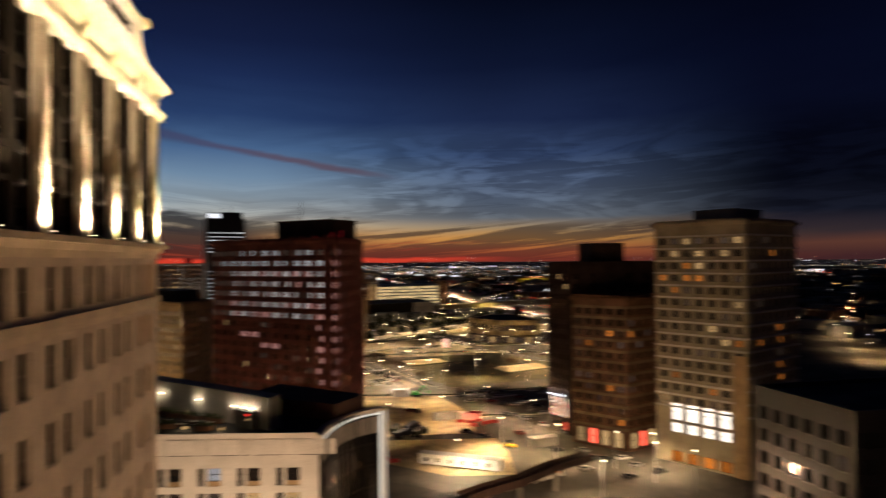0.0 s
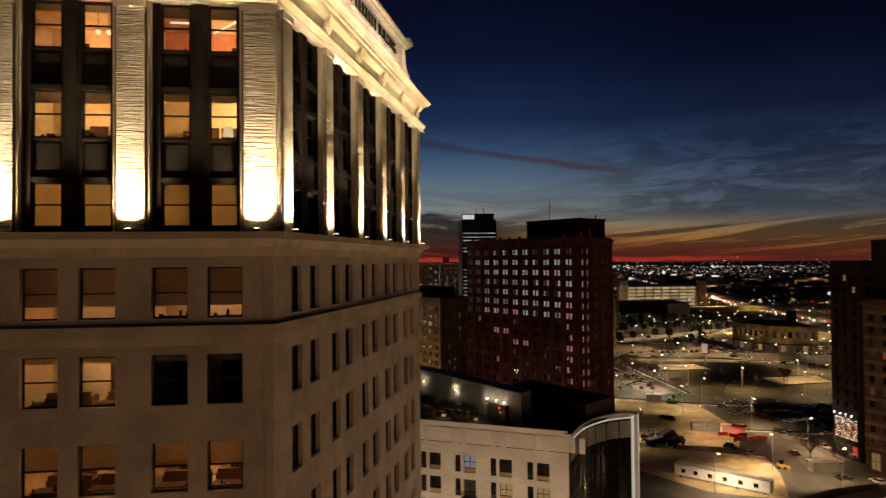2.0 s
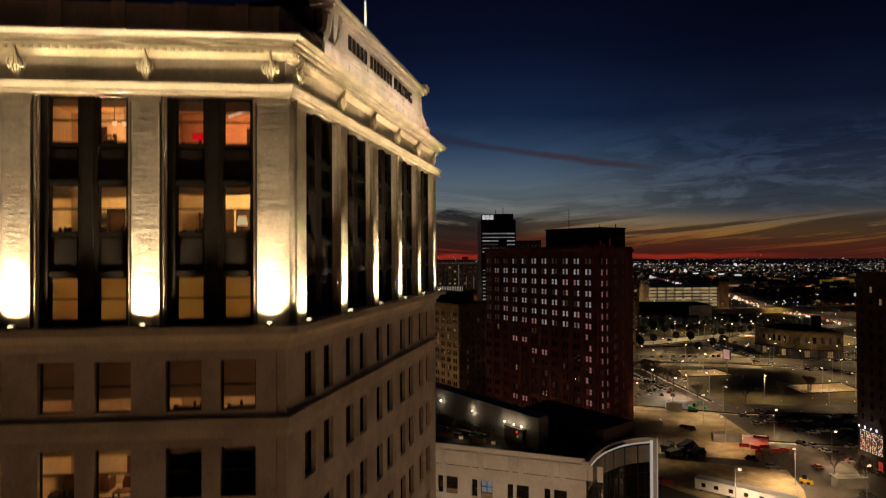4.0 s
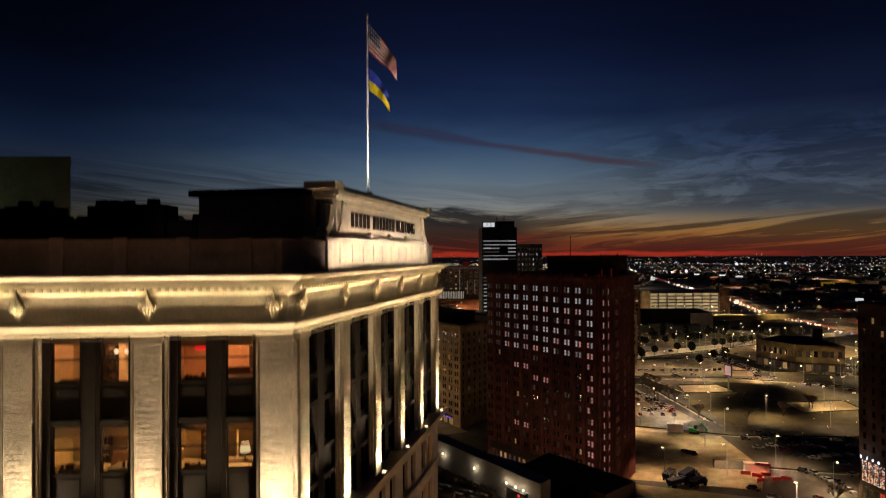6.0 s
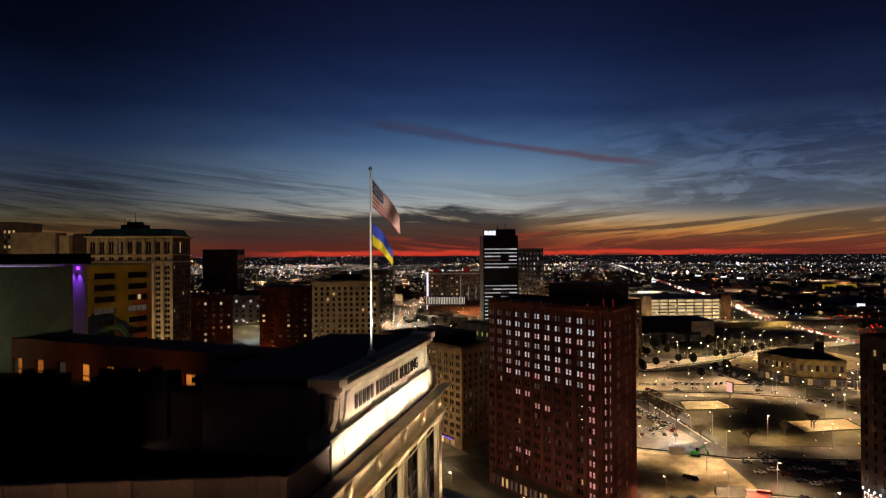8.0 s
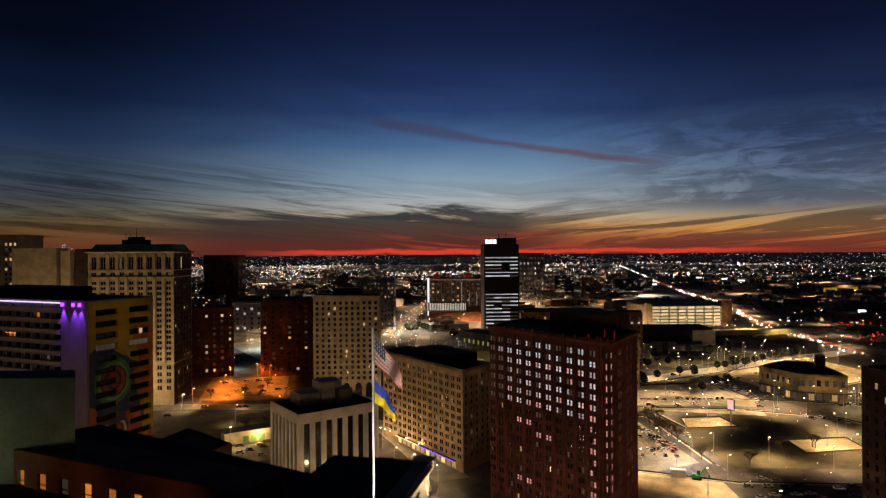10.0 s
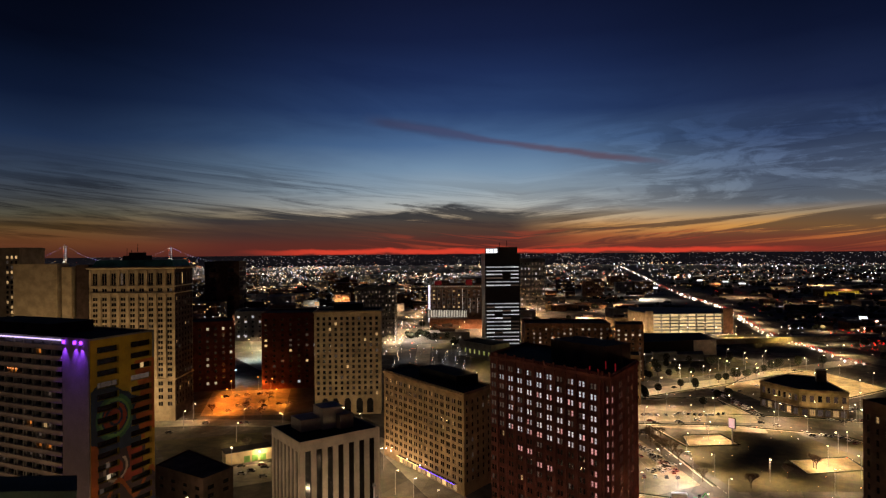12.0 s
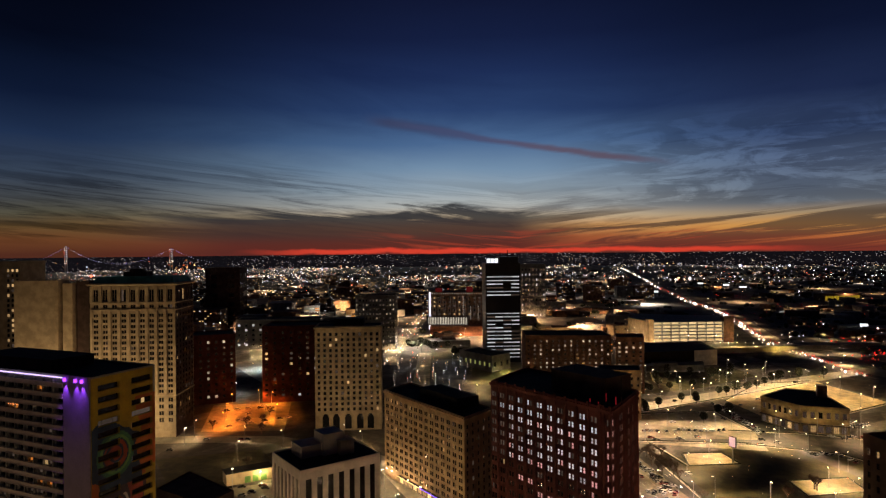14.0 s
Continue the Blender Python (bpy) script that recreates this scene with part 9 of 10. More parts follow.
        share = rng.choice((0.12, 0.25, 0.45)) if block else 0.7
        for j in range(rows):
            z = 1.4 + 3.8 * j
            k = int(w / 4) if block else rng.randint(1, 5)
            for i in range(k):
                if rng.random() > share:
                    continue
                a, ww = -w / 2 + w * (i + 0.5) / k, min(w / k * 0.32, 2.2)
                g.quad(q(a - ww, -d / 2 - 0.1, z), q(a + ww, -d / 2 - 0.1, z), q(a + ww, -d / 2 - 0.1, z + 1.6), q(a - ww, -d / 2 - 0.1, z + 1.6), rng.choice((3, 3, 4, 5)))
            if block:
                k = int(d / 4)
                for i in range(k):
                    if rng.random() < share:
                        a = -d / 2 + d * (i + 0.5) / k
                        g.quad(q(w / 2 + 0.1, a - 1.3, z), q(w / 2 + 0.1, a + 1.3, z), q(w / 2 + 0.1, a + 1.3, z + 1.6), q(w / 2 + 0.1, a - 1.3, z + 1.6), rng.choice((3, 4, 5)))
    # broad dark blocks of the nearer districts, with rows of lit openings
    put = []
    while len(put) < 150:
        az, r = rng.uniform(-62, -8), 640 + 900 * rng.random() ** 1.3
        x, y = polar(az, r)
        w, d = rng.uniform(22, 62), rng.uniform(16, 34)
        h = rng.uniform(8, 17) if az > -30 else rng.uniform(9, 30)
        reach = max(w, d) * 0.6
        put.append(None)
        if any(math.hypot(x - fx, y - fy) < fr + reach for fx, fy, fr in FOOTS) or any(beside(x, y, line, reach + wide / 2) for line, wide in ROADS) or beside(x, y, MOTORWAY, 60 + reach):
            continue
        if any(p and math.hypot(x - p[0], y - p[1]) < reach + p[2] for p in put) or (-24 < az < -10 and r < 780) or (-44 < az < -36.5 and r < 860) or (-420 < x < -180 and r < 800 and az > -28):
            continue
        put[-1] = (x, y, reach)
        turn = 0.5 + rng.choice((0, 0, 0.12, -0.2))
        c, s = math.cos(turn), math.sin(turn)

        def q(a, b, z):
            return (x + a * c - b * s, y + a * s + b * c, z)
        g.hexa([q(-w / 2, -d / 2, 0), q(w / 2, -d / 2, 0), q(w / 2, d / 2, 0), q(-w / 2, d / 2, 0), q(-w / 2, -d / 2, h), q(w / 2, -d / 2, h), q(w / 2, d / 2, h), q(-w / 2, d / 2, h)], rng.choice((1, 1, 2, 6)))
        g.hexa([q(-w / 5, -d / 5, h), q(w / 6, -d / 5, h), q(w / 6, d / 5, h), q(-w / 5, d / 5, h), q(-w / 5, -d / 5, h + 3), q(w / 6, -d / 5, h + 3), q(w / 6, d / 5, h + 3), q(-w / 5, d / 5, h + 3)], 0)
        share, strip = rng.choice((0.08, 0.2, 0.4)), rng.random() < 0.3
        for j in range(int((h - 1.5) / 3.7)):
            z = 1.6 + 3.7 * j
            for face, length in ((0, w), (1, d)):
                k = int(length / (9.0 if strip else 3.4))
                for i in range(k):
                    if rng.random() > share:
                        continue
                    a, ww = -length / 2 + length * (i + 0.5) / k, (3.6 if strip else 0.8)
                    mat = rng.choice((3, 4, 5, 5, 7))
                    if face == 0:
                        g.quad(q(a - ww, -d / 2 - 0.1, z), q(a + ww, -d / 2 - 0.1, z), q(a + ww, -d / 2 - 0.1, z + 1.5), q(a - ww, -d / 2 - 0.1, z + 1.5), mat)
                    else:
                        g.quad(q(w / 2 + 0.1, a - ww, z), q(w / 2 + 0.1, a + ww, z), q(w / 2 + 0.1, a + ww, z + 1.5), q(w / 2 + 0.1, a - ww, z + 1.5), mat)
        # street lamp added beside some blocks so that their walls show
        if len(put) % 4 == 0:
            lx, ly = x + s * (d / 2 + 14) + c * w * 0.3, y - c * (d / 2 + 14) + s * w * 0.3
            copy_thing(warm_master, pose(lx, ly, 0, 0, 0, len(put) * 40))
            shine(lx, ly, 12.5, WARM if len(put) % 3 else (1.0, 0.86, 0.7), 1.2)
    solo("far_houses", g, [BRICK_DARK, GREY_PANEL, BRICK_BROWN, LIT_WARM, LIT_WHITE, LIT_DIM, OCHRE_STONE, LIT_AMBER], "low houses, sheds and office blocks of the far city with lit openings", "houses", "stuff")
    # dark tree clumps
    g = Geo()
    for _ in range(2600):
        az = rng.uniform(-68, 44)
        r = rng.uniform(620, 4300)
        x, y = polar(az, r)
        if az < -5 and rng.random() < 0.6:
            continue
        if -120 < x < 140 and r < 980 or (-44 < az < -36 and r < 900) or (-430 < x < -50 and r < 760) or beside(x, y, MOTORWAY, 40):
            continue
        for _ in range(3):
            g.ball((x + rng.uniform(-7, 7), y + rng.uniform(-7, 7), rng.uniform(3, 6)), rng.uniform(2.5, 5), 4, 6, 0, 0.8)
    solo("far_woods", g, [LEAF_DARK], "dark winter trees between the far houses", "trees", "stuff")
    # lit towers of the far suspension bridge and the works beside it
    for x, y, top in ((-3984, 2951, 168), (-3353, 3227, 150)):
        t = thing("bridge_tower", "far steel bridge tower with white lamps", "bridge tower", (x, y, 0))
        g = Geo()
        for s in (-9, 9):
            g.tube((x + s, y, 0), (x + s, y, top), 3.0, 2.4, 6)
        g.box(x - 9, x + 9, y - 2, y + 2, top - 12, top - 6)
        part("tower_frame", g, GREY_PANEL, t)
        g = Geo()
        for z in range(60, int(top) + 1, 14):
            for s in (-9, 9):
                g.gem((x + s, y - 4, z), 3.2)
        part("tower_lamps", g, FAR_BULBS, t)
    # lamps along the bridge's cables, hanging between the towers and falling away on either side
    g = Geo()
    (ax, ay, az_), (bx, by, bz_) = (-3984, 2951, 168), (-3353, 3227, 150)
    for k in range(-16, 59):
        t = k / 42
        if t < 0:
            z = 60 + 108 * max(0.0, 1 + t / 0.38) ** 1.5
        elif t > 1:
            z = 60 + 90 * max(0.0, 1 - (t - 1) / 0.38) ** 1.5
        else:
            z = 52 + (2 * t - 1) ** 2 * (az_ + (bz_ - az_) * t - 52)
        g.gem((ax + (bx - ax) * t, ay + (by - ay) * t, z), 2.3)
    solo("bridge_lights", g, [BRIDGE_BULBS], "blue-white lamps along a far bridge's cables", "lights", "stuff")
    g = Geo()
    for _ in range(16):
        g.gem((-2900 + rng.gauss(0, 60), 2880 + rng.gauss(0, 30), rng.uniform(20, 80)), rng.uniform(3, 6))
    solo("works_lights", g, [FIRE_BULBS], "orange lamps of a far steel works", "lights", "stuff")
    for x, y, w in ((-176, 1752, 14), (-86, 2203, 16), (-12, 2128, 16), (32, 2027, 18), (170, 1073, 9)):
        b = thing("lit_canopy", "far glowing white canopy on posts", "canopy", (x, y, 0))
        g = Geo()
        g.box(x - w / 2, x + w / 2, y - 3, y + 3, 9, 13)
        part("fascia", g, SIGN_WHITE, b)
        g = Geo()
        for s in (-w / 3, w / 3):
            g.tube((x + s, y, 0), (x + s, y, 9), 0.4, 0.4, 6)
        part("post", g, STEEL, b)


def yellow_hall():
    p, q = (190, 1665), (268, 1728)
    u, d = unit(p, q)
    n = (u[1], -u[0])
    b = thing("lit_hall", "low hall with glowing yellow panels for its lit wall", "building", (p[0], p[1], 0))
    g = Geo()
    g.slab(p, u, n, 0, d, -30, 0, 0, 16)
    part("body", g, BRICK_BROWN, b)
    # glowing panels stand in for yellow light on the wall
    for i in range(12):
        g = Geo()
        g.slab(p, u, n, 2 + (d - 4) * i / 12, 2 + (d - 4) * (i + 0.75) / 12, 0.05, 0.4, 3, 12)
        part("lit_bay", g, YELLOW_BAY, b)


YELLOW_BAY = glow("yellow_bay", lin(255, 210, 60), 0.30, 0.5, 0.05)
yellow_hall()
FIRE_BULBS = bulb("works_bulbs", 1.6, [(255, 150, 60), (255, 190, 110), (255, 110, 50)])
FAR_BULBS = bulb("far_bulbs", 2.6, [(255, 236, 210), (255, 220, 180), (240, 240, 255), (255, 205, 140), (235, 230, 255), (255, 190, 120), (255, 245, 230), (225, 220, 255), (255, 238, 220), (255, 228, 190), (255, 215, 165), (255, 110, 80)])
HEAD_BULBS = bulb("headlight_bulbs", 3.0, [(255, 240, 220), (255, 225, 190), (245, 245, 255)])
TAIL_BULBS = bulb("tail_bulbs", 1.0, [(255, 50, 45), (255, 80, 50), (220, 40, 40)])
LEAF_DARK = surface("dark_foliage", (0.030, 0.034, 0.018, 1), 0.9, 0.3, 0.4, 0.3)
BARK = surface("bark", (0.10, 0.078, 0.056, 1), 0.9, 2.0, 0.3, 0.4)
far_city()

# ---- trees along the avenue ----


def tree_master(name, label, h, spread, seed):
    rng = random.Random(seed)
    ob = tagged(new(name), label, "tree", "trees along the avenue")
    g = Geo()
    g.tube((0, 0, 0), (0, 0, h * 0.45), 0.22, 0.14, 7)
    for k in range(6):
        a = k * 1.05
        g.tube((0, 0, h * (0.3 + 0.02 * k)), (math.cos(a) * spread * 0.6, math.sin(a) * spread * 0.6, h * 0.75), 0.09, 0.03, 5)
    p = new("trunk", g.mesh("trunk", [BARK]))
    p.parent = ob
    g = Geo()
    for _ in range(760):
        a, t = rng.uniform(0, 6.28), rng.random() ** 0.5
        z = rng.uniform(0.35, 1.0)
        r = spread * t * math.sin(math.pi * (z - 0.25) / 0.85) ** 0.7
        c = Vector((math.cos(a) * r, math.sin(a) * r, h * z))
        d = Vector((rng.uniform(-1, 1), rng.uniform(-1, 1), rng.uniform(-0.6, 0.6))).normalized() * rng.uniform(0.20, 0.48)
        e = Vector((rng.uniform(-1, 1), rng.uniform(-1, 1), rng.uniform(-1, 1))).normalized().cross(d).normalized() * d.length * 0.7
        g.quad(tuple(c - d), tuple(c + e), tuple(c + d), tuple(c - e))
    p = new("crown", g.mesh("crown", [LEAF_DARK]))
    p.parent = ob
    return ob


def bare_tree_master(name, label, h, spread, seed):
    """A leafless tree: a trunk, limbs that fork three times, and fine twigs."""
    rng = random.Random(seed)
    ob = tagged(new(name), label, "tree", "bare trees on the plots")
    g = Geo()
    g.tube((0, 0, 0), (0, 0, h * 0.34), 0.20, 0.15, 7)
    p = new("trunk", g.mesh("trunk", [BARK]))
    p.parent = ob
    g = Geo()

    def limb(base, way, length, r, depth):
        tip = base + way * length
        g.tube(tuple(base), tuple(tip), r, r * 0.55, 5 if depth > 1 else 3)
        if depth == 0:
            return
        for _ in range(4 if depth > 1 else 8):
            turn = Vector((rng.uniform(-1, 1), rng.uniform(-1, 1), rng.uniform(-0.25, 0.9))).normalized()
            limb(base + way * length * rng.uniform(0.55, 1.0), (way * 0.8 + turn * 0.75).normalized(), length * rng.uniform(0.55, 0.75), max(r * 0.5, 0.032), depth - 1)

    for k in range(5):
        a = k * 1.26 + rng.uniform(-0.3, 0.3)
        limb(Vector((0, 0, h * (0.26 + 0.02 * k))), Vector((math.cos(a) * spread / h * 1.5, math.sin(a) * spread / h * 1.5, 0.9)).normalized(), h * 0.30, 0.12, 3)
    p = new("crown", g.mesh("crown", [BARK]))
    p.parent = ob
    return ob


avenue_trees = [(-50.5, 520.6), (-35.9, 543.3), (-26, 553), (-3.7, 583.3), (4.8, 593.9), (11.4, 604), (19.6, 620), (26.3, 636), (32.6, 646.8), (40.2, 661), (56.7, 682.5), (77.3, 690), (-62, 512),
                (-9, 513), (-1.5, 507), (-36.2, 369.6), (37.2, 372.3), (-352, 725), (-340, 730), (-328, 726), (-316, 735), (-55.7, 655), (-35, 647), (-16, 655), (-70, 560), (-84, 548), (-66, 575),
                (-300, 370), (-312, 392), (-285, 350), (-238, 300), (-246, 290), (8, 330), (24, 350), (-58, 330), (-50, 352)]
# the tree row along the avenue and the clump beside the hall
avenue_trees += [(-57, 495.8), (-25, 543), (-9.4, 579.4), (2.4, 590.9), (13.4, 609.5), (37.3, 655.1), (56.1, 673.5), (-62.3, 570.6), (-57.6, 592.1), (-47.9, 585.8), (-42.6, 608.2), (-30.8, 602.4), (-22.2, 616.1),
                 (-17, 645.4), (-10.6, 656.6), (-3.3, 645), (-1, 681.4), (-54, 631.3), (-62.4, 616.8), (-42.1, 388.9), (-37.3, 396.9), (38.3, 370.6), (-17.6, 485.3), (-306, 360), (-322, 345)]
# bare clump between the car park and the street
avenue_trees += [(-45, 392.7), (-41, 379.9), (-37.1, 378), (-31.1, 373.7), (-48.5, 386), (-34, 366), (-28.5, 367), (-25, 358), (-43, 399), (-52, 398), (30, 231), (36, 222)]
tm = [tree_master("avenue_tree", "small round dark street tree with thin limbs", 7.5, 2.8, 1), tree_master("avenue_tree", "taller dark street tree with an open crown", 10.5, 3.6, 2)]
tm[0].location, tm[1].location = (-59.3, 507.1, 0.05), (-348, 738, 0.05)
bare = bare_tree_master("bare_tree", "bare winter tree with fine dark twigs", 8.0, 3.2, 5)
bare.location = (-12.5, 330.5, 0.05)
for i, (x, y) in enumerate(avenue_trees):
    if y < 480:
        copy_thing(bare, pose(x, y, 0.05, 0, 0, (i * 83) % 360))
        continue
    big = y > 640 or i % 5 == 4
    copy_thing(tm[1 if big else 0], pose(x, y, 0.05, 0, 0, (i * 83) % 360))

# ---- parked and waiting cars ----


def car_master(name, label, mat, van=False):
    ob = tagged(new(name), label, "car", "parked cars")
    g = Geo()
    g.hexa([(-2.2, -0.86, 0.30), (2.2, -0.86, 0.30), (2.2, 0.86, 0.30), (-2.2, 0.86, 0.30), (-2.25, -0.90, 0.80), (2.15, -0.90, 0.72), (2.15, 0.90, 0.72), (-2.25, 0.90, 0.80)])
    g.hexa([(-2.24, -0.88, 0.80), (2.14, -0.88, 0.72), (2.14, 0.88, 0.72), (-2.24, 0.88, 0.80), (-2.1, -0.80, 0.98), (1.9, -0.78, 0.86), (1.9, 0.78, 0.86), (-2.1, 0.80, 0.98)])
    top = 1.75 if van else 1.42
    g.hexa([(-1.3, -0.60, top - 0.06), (0.3, -0.60, top - 0.06), (0.3, 0.60, top - 0.06), (-1.3, 0.60, top - 0.06), (-1.2, -0.56, top), (0.2, -0.56, top), (0.2, 0.56, top), (-1.2, 0.56, top)])
    p = new("body", g.mesh("body", [mat]))
    p.parent = ob
    g = Geo()
    back = -2.0 if van else -1.75
    g.hexa([(back, -0.76, 0.95), (1.05, -0.76, 0.88), (1.05, 0.76, 0.88), (back, 0.76, 0.95), (-1.35, -0.62, top - 0.05), (0.35, -0.62, top - 0.05), (0.35, 0.62, top - 0.05), (-1.35, 0.62, top - 0.05)])
    p = new("windows", g.mesh("glasshouse", [DARK_GLASS]))
    p.name = "glasshouse"
    p.parent = ob
    for sx in (-1.35, 1.35):
        for sy in (-0.84, 0.84):
            g = Geo()
            g.tube((sx, sy - 0.1, 0.33), (sx, sy + 0.1, 0.33), 0.33, 0.33, 12)
            p = new("wheel", g.mesh("wheel", [RUBBER]))
            p.parent = ob
    return ob


RUBBER = surface("tyre_rubber", (0.012, 0.012, 0.012, 1), 0.9, 4, 0.2, 0.1)
PAINTS = [surface("car_paint_" + n, c, 0.28, 1.0, 0.05, 0.0, spec=0.6) for n, c in (("black", (0.01, 0.01, 0.012, 1)), ("grey", (0.12, 0.12, 0.13, 1)), ("white", (0.45, 0.45, 0.45, 1)), ("red", (0.12, 0.012, 0.012, 1)), ("silver", (0.35, 0.35, 0.36, 1)))]
masters = [car_master("car", f"parked {w} saloon car", m) for w, m in zip(("black", "dark grey", "white", "dark red", "silver"), PAINTS)]
masters.append(car_master("car", "tall black sport utility car", PAINTS[0], True))
spots = [(-21.9, 461.9, 80), (-18.5, 462.4, 80), (-15.1, 463.1, 80), (-11, 464.7, 80), (-7.6, 467.6, 80), (-25.4, 461, 80), (-37.3, 478.8, 20), (-52.7, 449.7, 70), (-49, 450.5, 70), (-43.7, 431, 20), (-29.1, 436.8, 15),
         (-21.2, 372.5, 120), (-40.6, 369.9, 30), (-35.3, 359.8, 30), (-30.4, 352.2, 30), (-27.6, 349.5, 30), (-38.6, 326.9, 100), (-33.6, 328.9, 100), (-28.6, 330.1, 100), (-23.6, 331.4, 100), (-43.5, 326, 100),
         (25.6, 451.6, -40), (43.4, 433, -40), (57.8, 435.2, 60), (61.3, 430.8, 60), (63.3, 425.9, 60), (57.7, 478, 5), (67.6, 480, 5), (6.3, 549, 60), (18.9, 575.8, 60), (-26.3, 558.2, 50), (-40.7, 545, 50), (52.1, 660, 50), (74, 520, 5),
         (2.1, 504.8, -60), (8.9, 490, -60), (-5.1, 500, -60),
         (6.5, 300, 20), (12.3, 312, 20), (17.6, 311, 20), (20.4, 304, 20), (26.2, 309, 20), (29.3, 300, 20), (33.1, 297, 20), (40.6, 311, 20), (46, 316, 20), (45, 304, 20), (33.3, 285, 20), (29.8, 281, 20), (38.7, 277, 20), (24.8, 283, 20), (16, 293, 20), (20, 289, 20), (11, 288, 20), (42, 290, 20), (37, 288, 20), (24, 297, 20), (14, 303, 20),
         (7.6, 237.2, -15), (13.1, 230.6, 10), (-13, 270, 140), (26, 236, 110), (30, 228, 110), (36, 214, 20), (46, 206, 25), (55, 205, 25), (24, 187, 20),
         (-219.5, 261.8, 20), (-216.7, 269.2, 20), (-221.2, 256.8, 20), (-58.5, 447, 108), (-53, 449, 108), (-45, 451.6, 108), (-39.5, 453.4, 108), (-34, 455, 108), (-66, 465, 150), (-62, 472, 150), (-53, 343, 120), (-46, 347, 120), (-44, 358.5, 120), (-38.5, 362, 120), (-60, 368, 120), (-55, 371, 120),
         (-317.7, 356, 60), (-327.5, 388, 60), (-332, 406.5, 60), (-283.9, 335, 15), (-308.8, 325.4, 30), (-287.3, 333, 15), (-334.4, 414, 60), (-312.8, 299, 20), (-317.7, 401.9, 60), (-322, 371, 60), (-309, 368, 60), (-304, 377, 60), (-229.4, 266, 40), (-219.7, 262, 40), (-221, 272, 40), (-209, 258, 40), (-242, 343, 5), (-200, 338, -10),
         (-345, 396, 60), (-340, 402, 60), (-350, 390, 60), (-298, 386, 60), (-294, 391, 60),
         (-47, 377, 120), (-44, 373.5, 120), (-38, 357, 120), (-36, 353.5, 120), (-33, 343, 120), (-31, 339.5, 120), (-48.5, 331, 100), (-35.5, 336, 100), (-31, 337, 100), (-26, 338.5, 100), (-56, 352, 120), (-50, 350, 120),
         (-6.5, 536, -66), (-3.5, 529, -66), (-0.6, 522, -66), (1.8, 515, -66), (6.6, 503, -66), (10.2, 496, -66), (12.8, 488, -66), (15.6, 481, -66), (18.4, 474, -66),
         (-32, 461, 80), (-28.8, 461.2, 80), (-12.8, 464.2, 80), (-4.6, 470, 80), (64, 476, 20), (70, 482, 20), (76, 484, 20), (-20, 447, 15)]


def car_row(p, q, gap, heading, skip=()):
    """Cars in a row from p to q, with a few places left empty."""
    u, d = unit(p, q)
    return [(round(p[0] + u[0] * gap * k + 0.4 * math.sin(k * 5.1), 1), round(p[1] + u[1] * gap * k + 0.4 * math.cos(k * 3.7), 1), heading + 3 * math.sin(k * 2.3)) for k in range(int(d / gap)) if k not in skip]


# rows beside the streets between the lots
spots += car_row((-13, 545), (17, 466), 5.6, -69, (2, 7, 11)) + car_row((-9.5, 547), (20.5, 468), 6.3, -69, (0, 4, 5, 9)) + car_row((48, 437.5), (61, 434), 2.8, 70, (3,))
spots += car_row((-53, 389), (-27, 341), 2.9, 28, (1, 4, 5, 9, 13)) + car_row((-46, 334), (-21, 344), 2.8, 112, (2, 6)) + car_row((72, 508), (87, 522), 3.0, -40, (2,))
spots += [(24.4, 262.8, -40), (33.5, 255, -42), (39.8, 265.5, 30), (-14.9, 271.4, -50), (44, 214, 120), (49, 205, 30), (57, 198, 30), (41, 195, 30), (16, 178, 36), (62, 192, 28), (52, 188, 30)]
spots += [(40.8, 438.5, -60), (-47, 434.6, 16), (-31, 439.4, 196), (17, 455, 20), (27.5, 262, -60), (30.5, 256.5, 120), (36, 247, -60), (42, 236, 118)]
first = {}
for i, (x, y, a) in enumerate(spots):
    k = (i * 7 + i // 3) % 6 if i not in (59, 60) else 5
    if k not in first:
        first[k] = True
        masters[k].matrix_basis = pose(x, y, 0.09, 0, 0, a)
    else:
        copy_thing(masters[k], pose(x, y, 0.09, 0, 0, a))

# ---- the building site ----


